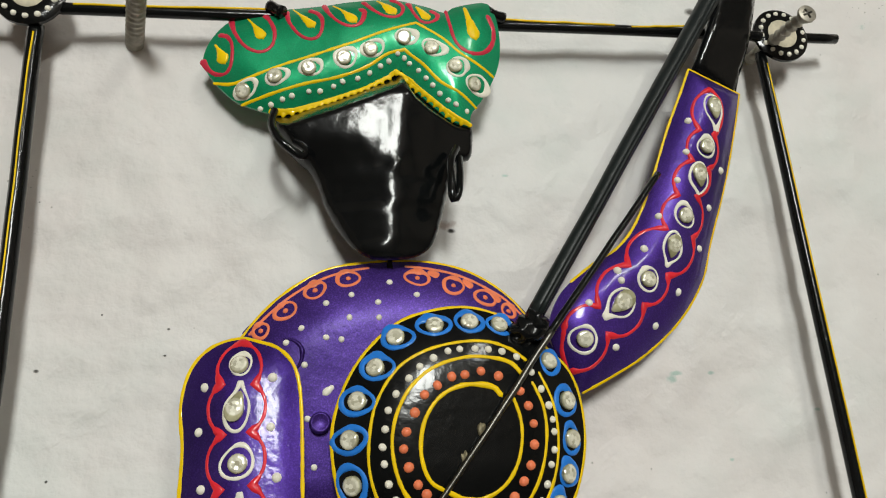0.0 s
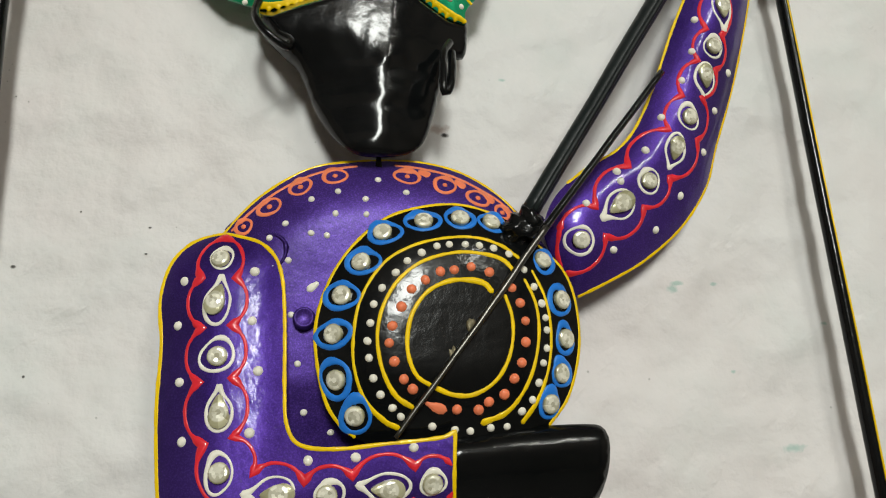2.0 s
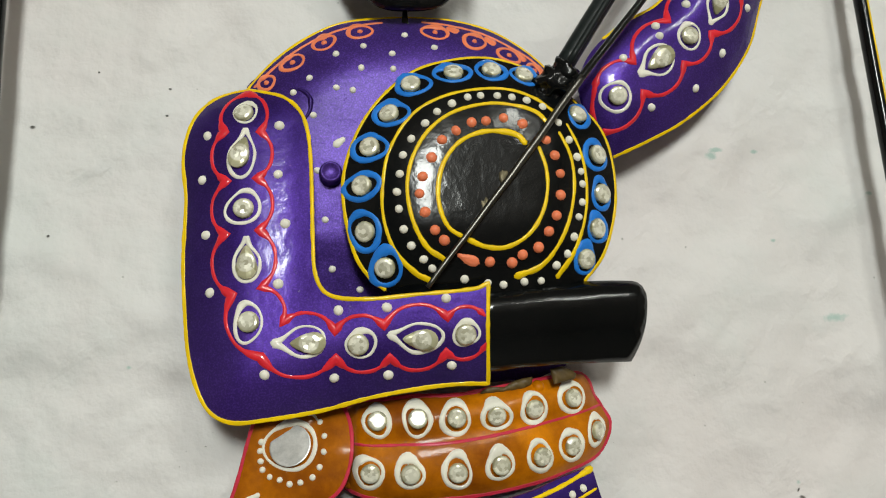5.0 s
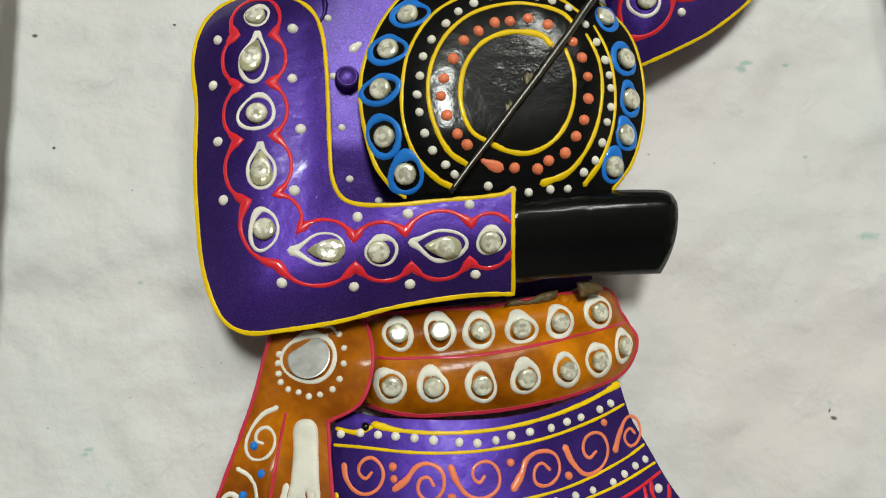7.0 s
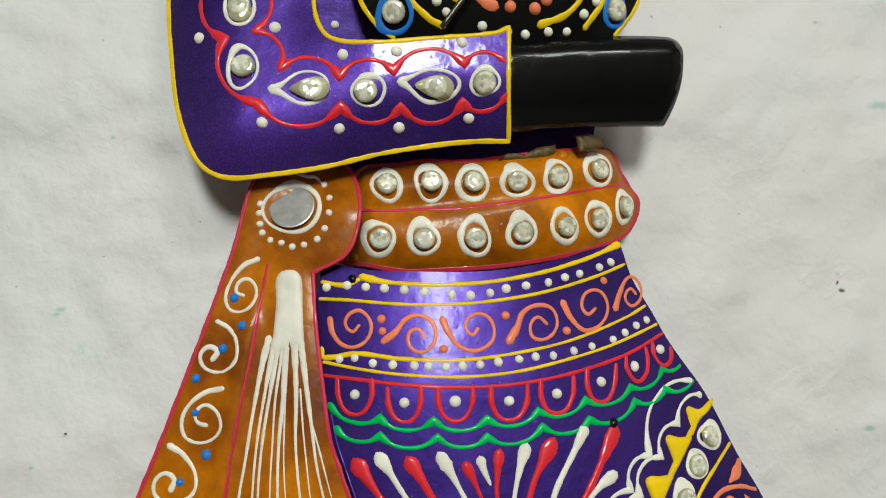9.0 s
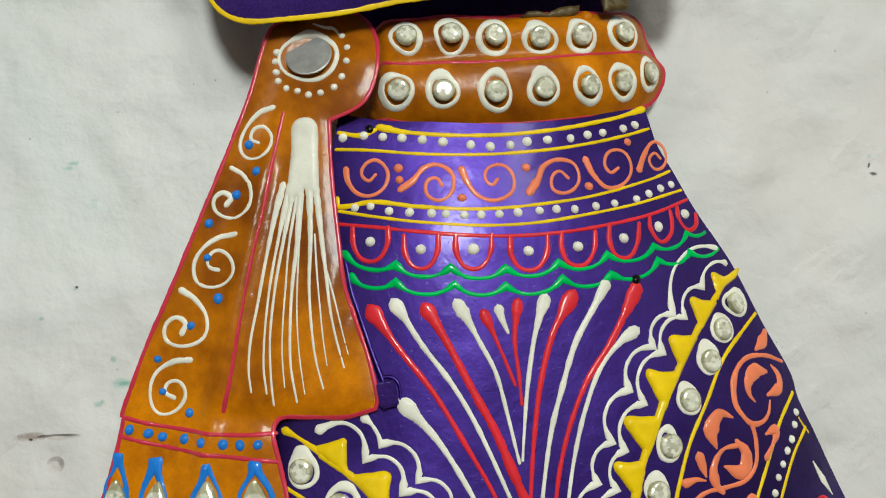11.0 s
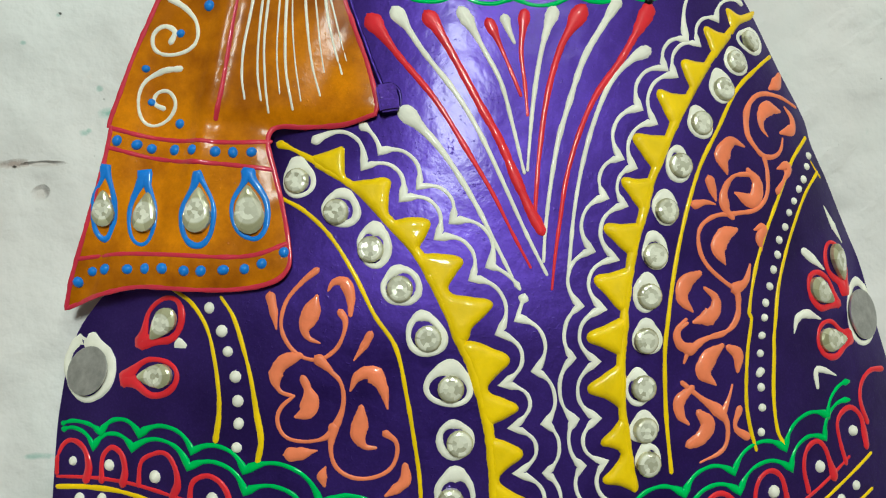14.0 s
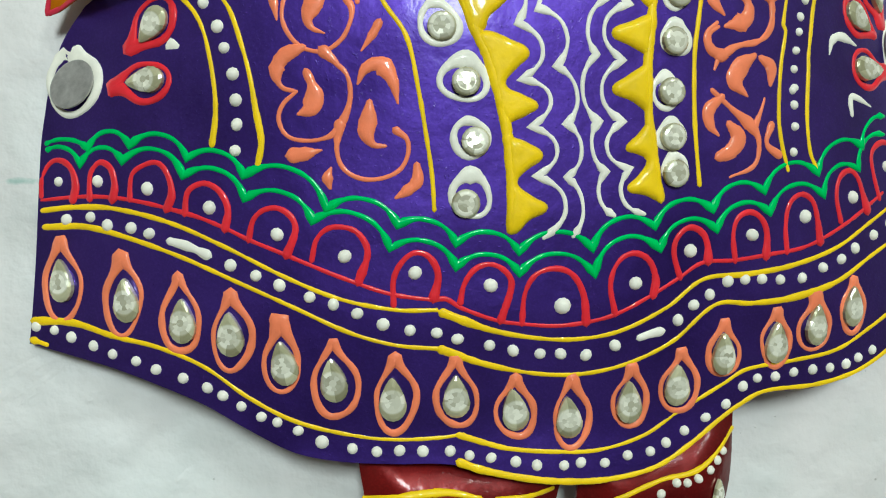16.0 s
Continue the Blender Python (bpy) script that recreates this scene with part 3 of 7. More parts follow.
def hoop(thing, paint, width, spots, name="paint_ring", label="", start_at=math.pi / 2):
    """Rings of thick paint, a little uneven. Spots: (x, z, half width, half height, turn in degrees, point): point 1 draws the ring out to a tip."""
    for x, z, rx, rz, turn, tip in spots:
        a = np.linspace(0, 2 * math.pi, 40, endpoint=False)
        r = 1 + 0.06 * np.sin(2 * a + random.uniform(0, 6)) + 0.04 * np.sin(3 * a + random.uniform(0, 6))
        u, v = rx * np.cos(a) * r, rz * np.sin(a) * r
        if tip:
            u = u * (1 - 0.78 * np.maximum(0, np.sin(a)) ** 2.2)
            v = v + np.maximum(0, np.sin(a)) ** 6 * rz * 0.16
        c, s = math.cos(math.radians(turn)), math.sin(math.radians(turn))
        path = np.stack([x + c * u - s * v, z + s * u + c * v], 1)
        k = random.uniform(0, 6)
        start = start_at + random.uniform(-0.4, 0.4)
        turn_off = (a - start + math.pi) % (2 * math.pi) - math.pi
        lump = np.exp(-((turn_off / 0.5) ** 2)) if not tip else 0 * a
        path = path + np.stack([path[:, 0] - x, path[:, 1] - z], 1) * (0.07 * lump)[:, None]
        wide = [width * (0.92 + 0.22 * math.sin(b + k)) * (1 + 1.15 * l) for b, l in zip(a, lump)]
        if tip:
            wide = [w * (1 + 1.6 * max(0.0, math.sin(b)) ** 5) for w, b in zip(wide, a)]
        verts, faces = ribbon(path, wide, FORM[thing.name], 0.45, True)
        mesh_object(name, verts, faces, paint, thing, label)


def tube(name, points, radius, material, parent=None, label="", sides=12, caps=True):
    """A round bar along points (x, z, height), in millimetres."""
    p = np.array(points, float)
    r = np.interp(np.linspace(0, 1, len(p)), np.linspace(0, 1, len(radius)), radius) if isinstance(radius, (list, tuple)) else [radius] * len(p)
    ahead = np.gradient(p, axis=0)
    verts, faces = [], []
    for q, d, rad in zip(p, ahead, r):
        d = Vector((d[0], -d[2], d[1])).normalized()
        u = d.orthogonal().normalized() if abs(d.y) > 0.98 else d.cross(Vector((0, 1, 0))).normalized()
        v = d.cross(u)
        c = place(*q)
        verts += [c + (u * math.cos(2 * math.pi * k / sides) + v * math.sin(2 * math.pi * k / sides)) * rad / 1000 for k in range(sides)]
    for i in range(len(p) - 1):
        for k in range(sides):
            j = (k + 1) % sides
            faces.append([i * sides + k, i * sides + j, (i + 1) * sides + j, (i + 1) * sides + k])
    if caps:
        faces += [list(range(sides))[::-1], [(len(p) - 1) * sides + k for k in range(sides)]]
    ob = mesh_object(name, verts, faces, material, parent, label)
    return ob


def bar_points(a, b, count=24, wobble=0.25):
    """Points along a slightly uneven straight bar from a to b, each (x, z, height)."""
    a, b = np.array(a, float), np.array(b, float)
    return [tuple(a + (b - a) * s + np.array([noise.noise((s * 5, a[0], 1.0)), noise.noise((s * 5, a[0], 2.0)), 0]) * wobble) for s in np.linspace(0, 1, count)]


FORM = {}  # the relief of each thing, by its name


# ---- the room ----
def box(name, low, high, material, label, category):
    (x0, y0, z0), (x1, y1, z1) = low, high
    verts = [(x, y, z) for x in (x0, x1) for y in (y0, y1) for z in (z0, z1)]
    faces = [[0, 1, 3, 2], [4, 6, 7, 5], [0, 4, 5, 1], [2, 3, 7, 6], [0, 2, 6, 4], [1, 5, 7, 3]]
    return tagged(mesh_object(name, verts, faces, material, smooth=False), label, category, kind="structure")


def plaster_wall():
    """The wall behind the figure: one thick slab whose front is uneven where the camera passes."""
    xs = np.concatenate([[-1.8, -1.0, -0.6], np.arange(-0.36, 0.3601, 0.0032), [0.6, 1.0, 1.8]])
    zs = np.concatenate([[0.0, 0.6, 1.0], np.arange(1.16, 1.8201, 0.0032), [2.1, 2.4, 2.8]])
    dents = [(-0.1, 49.2, 2.2, 1.6), (24.1, 62.4, 3, 1.0), (-138.2, -206, 3.0, 2.2), (-146.7, -202.5, 9, 1.5), (100.2, -135.1, 2.2, 1.6), (-132.5, -162.3, 1.6, 0.8), (-150.2, 0.4, 1.5, 1.2), (101.7, -135.6, 2.2, 1.6), (-113.7, 117, 2.5, 0.9), (-150.6, 0.6, 1.5, 1.2), (102.9, -135.9, 1.6, 1.2), (-132.6, -161.6, 2, 0.6), (-139.1, -250.6, 2.5, 0.6)]
    verts, faces = [], []
    for z in zs:
        for x in xs:
            fade = min(1.0, max(0.0, (0.40 - abs(x)) / 0.06)) * min(1.0, max(0.0, (0.36 - abs(z - 1.49)) / 0.04))
            y = 0.0022 * noise.noise((x * 11, z * 15, 0.3)) + 0.0017 * noise.noise((x * 34, z * 42, 5.1)) + 0.0006 * noise.noise((x * 110, z * 130, 9.0))
            ridge = noise.noise(((x * 0.83 + z * 0.56) * 17, (z * 0.83 - x * 0.56) * 52, 2.2))
            y -= 0.003 * max(0.0, ridge - 0.2)
            for dx, dz, size, deep in dents:
                r = math.hypot(x * 1000 - dx, (z - WALL_Z) * 1000 - dz)
                if r < size * 2:
                    y += deep / 1000 * math.exp(-((r / size) ** 2) * 2)
            verts.append((x, y * fade, z))
    w, h = len(xs), len(zs)
    for i in range(h - 1):
        for j in range(w - 1):
            a = i * w + j
            faces.append([a, a + 1, a + w + 1, a + w])
    n = len(verts)
    verts += [(-1.8, 0.15, 0.0), (1.8, 0.15, 0.0), (1.8, 0.15, 2.8), (-1.8, 0.15, 2.8)]
    c = [0, w - 1, (h - 1) * w + w - 1, (h - 1) * w]
    faces.append([n + 1, n, n + 3, n + 2])
    faces.append(list(range(0, w))[::-1] + [n, n + 1])
    faces.append(list(range((h - 1) * w, h * w)) + [n + 2, n + 3])
    faces.append([i * w for i in range(h)] + [n + 3, n])
    faces.append([i * w + w - 1 for i in range(h)][::-1] + [n + 1, n + 2])
    wall = mesh_object("wall_north", verts, faces, PLASTER)
    return tagged(wall, "white distempered plaster wall, uneven and pitted", "wall", kind="structure")


plaster_wall()
box("floor", (-1.95, -2.95, -0.12), (1.95, 0.15, 0.0), FLOOR_STONE, "plain grey stone floor", "floor")
box("ceiling", (-1.95, -2.95, 2.8), (1.95, 0.15, 2.92), ROOM_PAINT, "plain painted ceiling", "ceiling")
box("wall_west", (-1.95, -2.95, 0.0), (-1.8, 0.15, 2.8), ROOM_PAINT, "plain painted side wall", "wall")
box("wall_east", (1.8, -2.95, 0.0), (1.95, 0.15, 2.8), ROOM_PAINT, "plain painted side wall", "wall")
# the opposite wall, round its high window
box("wall_south_sill", (-1.8, -2.95, 0.0), (1.8, -2.8, 2.13), ROOM_PAINT, "plain painted wall below the window", "wall")
box("wall_south_head", (-1.8, -2.95, 2.79), (1.8, -2.8, 2.8), ROOM_PAINT, "plain painted wall above the window", "wall")
box("wall_south_pier", (-1.8, -2.95, 2.13), (-0.33, -2.8, 2.79), ROOM_PAINT, "plain painted wall beside the window", "wall")
box("wall_south_return", (0.21, -2.95, 2.13), (1.8, -2.8, 2.79), ROOM_PAINT, "plain painted wall beside the window", "wall")


# ---- the skirt ----
SKIRT_EDGE = [(-61.4, -120.5, 1), (-50.1, -123.5), (-40.6, -124.7), (-26.2, -125.9), (-14.7, -126), (-4.2, -125), (4.5, -123.5), (10.1, -121.9), (15.8, -120.7), (22.9, -119.1, 1), (25.1, -129.3), (29.9, -139.3), (34.5, -149.1), (44.1, -164.2), (51.1, -180.9), (58.4, -195.1), (59, -201.7), (65.4, -216.3), (72.4, -231.1), (76.5, -246.2), (87.9, -300.1, 1), (75.5, -310), (61.3, -319.6), (54.6, -323.1), (39.9, -326.4), (26.1, -326.7), (19.1, -329.6), (7.5, -337.2), (-0.9, -341.4), (-11.4, -343.1), (-21.6, -342.8), (-31, -341.1), (-46.1, -336.8), (-57.9, -336), (-69.8, -334.9), (-79.3, -332.6), (-88.5, -327.5), (-97.8, -321.7), (-107.4, -317.3), (-117.3, -313.4), (-126.4, -310.6), (-136.7, -307.7, 1), (-135, -291.7), (-132.7, -264.2), (-131.5, -256.7), (-130, -249.2), (-127.5, -242.5), (-122.9, -236.5), (-118.9, -232.8), (-110.8, -231), (-103.9, -224.6), (-85.5, -198.7), (-80.7, -192), (-68.2, -150)]
SKIRT_SIDE = lambda x, z: np.where(x > -22, np.interp(z, [-300, -240, -210, -150, -125], [7, 10, 12, 14, 13]), np.interp(z, [-300, -245, -230, -210, -150, -125], [2, 3.5, 9, 12, 15, 15]))
SKIRT_CREST = lambda z: np.interp(z, [-330, -305, -285, -245, -155, -125, -114], [21, 26, 28.5, 31.3, 27.3, 23, 12])
SKIRT_WIDE = lambda x, z: np.where(x > -22, np.interp(z, [-300, -270, -240, -210, -180, -150, -130], [113, 107, 96, 88, 75, 59, 50]), np.interp(z, [-300, -255, -240, -210, -180, -135], [114, 109, 102, 72, 56, 46]))
SKIRT_ROUND = lambda x, z: np.where(x > -22, np.interp(z, [-300, -250, -205, -165, -140], [2.4, 2.4, 3.0, 2.4, 2.0]), np.interp(z, [-280, -220, -160, -135], [2.0, 2.3, 2.5, 2.1]))
SKIRT_FORM = Relief(SKIRT_EDGE, lambda x, z: SKIRT_SIDE(x, z) + (SKIRT_CREST(z) - SKIRT_SIDE(x, z)) * (1 - np.minimum(1.0, np.abs(x + 22) / SKIRT_WIDE(x, z)) ** SKIRT_ROUND(x, z)), 0.0, 1.0)
skirt = sheet("skirt", SKIRT_EDGE, SKIRT_FORM, DEEP_PURPLE, "flared skirt of purple lacquered sheet metal with raised paint", "skirt", 1.2, 3.4)
FORM[skirt.name] = SKIRT_FORM
line(skirt, YELLOW_LINE, [1.17, 1.31, 1.75, 1.17], [(-61.6, -126), (-55.9, -127.3), (-52.3, -126.1)])
line(skirt, YELLOW_LINE, [2.2, 1.25, 1.18, 1.18, 1.18, 1.18, 1.18, 1.18, 1.25, 2.0], [(-51, -125.5), (-45.6, -127.2), (-35.4, -128.7), (-26.6, -129.2), (-18.4, -129.1), (-9.9, -128.3), (-0.9, -126.9), (6.7, -125.1), (14.1, -123), (22.3, -120)])
dots(skirt, WHITE_LINE, 2.49, [(-60.7, -127.4), (-55.3, -127.4), (-50.5, -128.2), (-45.7, -128.9), (-40.6, -129.7), (-35.4, -130.6), (-28.4, -131.7), (-23.4, -132.3), (-18.1, -132), (-13.6, -131.1), (-8, -130.6), (-1.5, -130.1), (3.6, -128.9), (8.2, -128.1), (14.8, -126.5), (18.8, -125.1)])
line(skirt, YELLOW_LINE, 0.95, [(-63.7, -130.2), (-54.5, -131.4), (-42.8, -133.3), (-32.7, -134.2), (-22.2, -134.4), (-10.5, -133.6), (-1.7, -132.4), (7.8, -130.4), (16.5, -128.1), (24.3, -125.5)])
line(skirt, ORANGE_LINE, [1.58, 1.01, 1.01, 1.01], [(-60.2, -135.9), (-59.8, -139.3), (-57.6, -142.6), (-54.2, -143.6), (-50.8, -141.7), (-49.7, -137.8), (-52.1, -134.4), (-55, -134.9), (-56.3, -137.5), (-54.6, -139.6), (-52.9, -138.2)], name="spiral")
line(skirt, ORANGE_LINE, [1.99, 1.28, 1.0, 1.0, 1.0], [(-46.6, -142.5), (-43.6, -140.5), (-40.6, -137.3), (-37, -136.7), (-33.7, -139.3), (-34, -143.8), (-37.1, -146.1), (-40.2, -144.5), (-40.1, -141), (-37.7, -140.2), (-36.4, -142.2)], name="spiral")
line(skirt, ORANGE_LINE, [2.14, 1.14, 1.0, 1.0, 1.0], [(-31.2, -138.3), (-30.1, -141.6), (-27.6, -145.3), (-23.4, -146.7), (-19, -144.6), (-18.2, -140.4), (-20.6, -137.5), (-24.3, -138), (-25.5, -140.6), (-23.9, -142.6), (-22.4, -141.2)], name="spiral")
line(skirt, ORANGE_LINE, [2.32, 1.45, 1.01, 1.01, 1.01], [(-14.3, -144.7), (-11.8, -141.4), (-9.9, -137.9), (-6, -136.1), (-1.5, -137.2), (-0.6, -141.5), (-3.6, -144.8), (-7.7, -144.5), (-8.1, -141.2), (-5.8, -139.2), (-3.6, -141)], name="spiral")
line(skirt, ORANGE_LINE, [2.23, 1.19, 1.04, 1.04, 1.04], [(2.1, -136.1), (3.7, -140.1), (7.3, -143.6), (12.4, -142.3), (15.5, -137.9), (14.1, -133.4), (9.7, -133.3), (7.5, -136.6), (8.8, -139.3), (11.4, -138)], name="spiral")
line(skirt, ORANGE_LINE, [2.0, 1.38, 0.92, 0.92, 0.92], [(18, -138.1), (20.4, -133.8), (24.3, -129.6), (27.6, -131), (27.3, -135.5), (23.6, -137.8), (21.8, -135.4), (24.1, -132.9), (25.7, -134.3)], name="spiral")
dots(skirt, ORANGE_LINE, 2.32, [(-47, -136.9), (-46.9, -140), (-31.7, -145.7), (-14.6, -138.2), (1.9, -143.3), (15.6, -130.3)])
line(skirt, YELLOW_LINE, [1.45, 0.87, 0.87], [(-62.7, -143.6), (-62.3, -145.7), (-53.7, -145.3), (-42.7, -147.4), (-27.4, -148.8), (-12.9, -148.1), (2.8, -145.9), (20.8, -140.9), (29.8, -137.3)])
dots(skirt, WHITE_LINE, 2.31, [(-58.3, -146.4), (-54.4, -146.4), (-49.9, -148), (-44.9, -148.7), (-39.5, -149.3), (-36, -149.7), (-31.5, -150.2), (-27.3, -150.3), (-22.7, -150.3), (-17.9, -150), (-12.3, -149.7), (-7.8, -149.4), (-2.9, -149.5), (3.1, -148.7), (8.6, -147.9), (15.4, -146.6), (19.6, -145), (23.8, -143.3), (27.7, -142)])
line(skirt, YELLOW_LINE, 0.87, [(-62.3, -146.9), (-53.9, -149.1), (-43, -151.3), (-27.8, -153), (-13.4, -152.8), (2.1, -150.6), (15.8, -147.8), (32, -143.1)])
line(skirt, RED_LINE, 1.01, [(-62.5, -150.3), (-54, -151.8), (-43.1, -153.8), (-28, -155.6), (-13.7, -155.9), (1.5, -154.4), (18.7, -150.9), (33.3, -145.8)])
line(skirt, RED_LINE, [1.25, 1.7, 1.27, 1.13, 1.13, 1.27, 1.6, 1.25], [(-59.1, -151.7), (-59, -156.1), (-57, -159.8), (-53.4, -160.2), (-50.8, -156.7), (-50.4, -152.3)], name="loop")
line(skirt, RED_LINE, [1.25, 1.7, 1.25, 1.11, 1.11, 1.25, 1.6, 1.25], [(-46.6, -154.7), (-46.6, -158.9), (-44.7, -162.4), (-41.3, -162.8), (-38.8, -159.3), (-38.3, -154.9)], name="loop")
line(skirt, RED_LINE, [1.25, 1.7, 1.25, 1.11, 1.11, 1.25, 1.6, 1.25], [(-34, -155.4), (-34.1, -159.5), (-32.1, -163.2), (-28.4, -163.5), (-25.7, -159.9), (-25.1, -155.6)], name="loop")
line(skirt, RED_LINE, [1.25, 1.7, 1.26, 1.12, 1.12, 1.26, 1.6, 1.25], [(-20.5, -156.5), (-20.6, -160.5), (-18.5, -164.1), (-14.5, -164.4), (-11.6, -160.9), (-10.9, -156.5)], name="loop")
line(skirt, RED_LINE, [1.25, 1.7, 1.28, 1.14, 1.14, 1.28, 1.6, 1.25], [(-7.2, -155.7), (-7.5, -159.9), (-5.7, -163.5), (-1.8, -163.8), (1.1, -160.1), (1.9, -155.6)], name="loop")
line(skirt, RED_LINE, [1.25, 1.7, 1.31, 1.16, 1.16, 1.31, 1.6, 1.25], [(6.1, -153.8), (5.6, -158.2), (7.2, -161.9), (10.8, -162.1), (13.6, -158.3), (14.9, -153.5)], name="loop")
line(skirt, RED_LINE, [1.25, 1.7, 1.35, 1.2, 1.2, 1.35, 1.6, 1.25], [(18.5, -151.6), (18.2, -154.8), (20.8, -158.3), (24.3, -156.2), (25.5, -152.6), (25.5, -149.8)], name="loop")
line(skirt, RED_LINE, [1.25, 1.7, 1.22, 1.22, 1.22, 1.22, 1.6, 1.25], [(28.2, -148.5), (28, -151.6), (30.3, -154.8), (33.4, -153.7), (34.3, -150.4), (33.3, -147.1)], name="loop")
dots(skirt, WHITE_LINE, 2.87, [(-54.9, -155.5), (-42.7, -158.3), (-29.9, -158.9), (-16.1, -159.9), (-3.2, -159.2), (9.7, -157.3), (20.7, -154.2), (30.4, -150.4)])
scallops(skirt, GREEN_LINE, 1.05, [(-61, -158.2), (-49, -161.7), (-35.7, -163.1), (-22.2, -163.9), (-8.7, -163), (4.5, -161.4), (18.3, -159.4), (29.7, -155.7), (37.8, -153.8)], -0.2, blob=2.2)
scallops(skirt, GREEN_LINE, 1.05, [(-59.8, -164), (-49.2, -165.9), (-35, -167.2), (-22.5, -168.3), (-8, -167), (5, -166.5), (19, -163.1), (29.5, -161), (41.5, -158.2)], -0.2, blob=2.2)
brush_stroke(skirt, RED_LINE, 4.43, 2.01, 0.65, [(-54.9, -173.1), (-53.3, -175.7), (-49.5, -181.7), (-41.4, -193.1), (-34.3, -206.1), (-29.7, -214.9), (-25.8, -223.9), (-22.2, -231.6)])
brush_stroke(skirt, RED_LINE, 3.91, 1.86, 2.61, [(-42, -173.2), (-40.5, -175.7), (-36.8, -183.1), (-31.6, -194.2), (-27.6, -202.4), (-24.3, -211.3), (-21.6, -218.4), (-19.2, -223.4)])
brush_stroke(skirt, RED_LINE, 3.17, 1.10, 0.83, [(-28.2, -175.2), (-27.1, -177.8), (-24.5, -184.8), (-22, -192.1)])
brush_stroke(skirt, RED_LINE, 3.44, 1.26, 0.83, [(-20, -173.2), (-20.5, -175.9), (-21.3, -181.9), (-20.9, -189.3), (-20.7, -196.7)])
brush_stroke(skirt, RED_LINE, 4.74, 1.72, 0.99, [(-6.4, -172.1), (-8.3, -174.9), (-11.8, -180.7), (-15.7, -192), (-18.4, -205.1), (-19.9, -215.3), (-20.5, -221.2)])
brush_stroke(skirt, RED_LINE, 4.78, 2.21, 0.66, [(11.1, -171), (8.5, -175), (2.8, -183.5), (-4.3, -192.5), (-9.2, -202.1), (-12.6, -211.8), (-14.6, -220.7), (-16.4, -229.4), (-17.6, -236.6)])
brush_stroke(skirt, WHITE_LINE, 3.64, 1.55, 0.81, [(-49.4, -171.6), (-47.8, -174.2), (-43.7, -181.4), (-37.2, -190.9), (-32.6, -199.4), (-28.7, -208.6), (-24.6, -219.2), (-22.1, -225.4), (-18.6, -233.3)])
brush_stroke(skirt, WHITE_LINE, 3.93, 1.40, 0.83, [(-34.2, -172.7), (-32.9, -175.1), (-29.9, -181.4), (-26.5, -188.9), (-24.2, -199.7), (-22.8, -207.5), (-22.3, -210.1)])
brush_stroke(skirt, WHITE_LINE, 2.65, 1.57, 0.83, [(-24.6, -174.1), (-24.1, -176.1), (-22.8, -179.6)])
brush_stroke(skirt, WHITE_LINE, 3.69, 1.56, 0.66, [(-13.2, -172.5), (-14.4, -175.3), (-16.6, -182), (-19.1, -193.3), (-20.9, -205), (-21.5, -209.6)])
brush_stroke(skirt, WHITE_LINE, 3.44, 1.89, 0.83, [(2.9, -169.4), (-0.1, -173.8), (-6.2, -183), (-11, -194.8), (-13.9, -202.9), (-16.6, -214.2), (-18.4, -224.3), (-19.1, -230.3)])
brush_stroke(skirt, WHITE_LINE, 3.71, 1.41, 0.83, [(9.2, -181.2), (5.7, -183.2), (-0.1, -188.9), (-5.2, -198.9), (-8.8, -209.3), (-11.3, -219.5), (-12.7, -227.7), (-13.8, -234.6)])
brush_stroke(skirt, WHITE_LINE, 4.36, 1.82, 0.80, [(-48.2, -195.6), (-46.2, -197.8), (-41.7, -203.2), (-37.9, -209.2), (-33.4, -217.8), (-29.7, -226.3), (-26.5, -233.6)])
dots(skirt, BLACK, 2.79, [(11.7, -168.1), (-53.8, -125.8, 2.5)], name="rivet")
line(skirt, YELLOW_LINE, [1.6, 2.4, 2.6, 2.4], [(-68.5, -206.3), (-62.4, -210.4), (-58.2, -214), (-52.8, -220.4), (-47.6, -226.8), (-44.4, -233), (-41.6, -239.4), (-39.8, -244), (-38.2, -248.5), (-36.6, -251.9), (-34.9, -258), (-33.4, -265), (-32.6, -272), (-32.3, -280), (-32.6, -287)], name="border_band", tall=0.6)
line(skirt, YELLOW_LINE, [1.6, 2.3, 2.5, 2.3], [(40, -169.1), (34.8, -174), (28.6, -180.6), (23.8, -186.4), (19.6, -192.2), (14.6, -199.8), (11.8, -205.2), (8.2, -211.8), (6.3, -217.1), (4.5, -222.2), (2.1, -228.6), (0.5, -235), (-0.9, -241.5), (-1.6, -247.8), (-2.4, -254), (-2.4, -259), (-2.4, -265), (-1.8, -270.4), (-1, -276.5), (-0.2, -282)], name="border_band", tall=0.6)
line(skirt, YELLOW_LINE, [2.2, 1.0, 1.1, 1.5, 2.0], [(-77.1, -200.4), (-74.6, -201.7), (-71.5, -203.7), (-68.0, -206.0)])
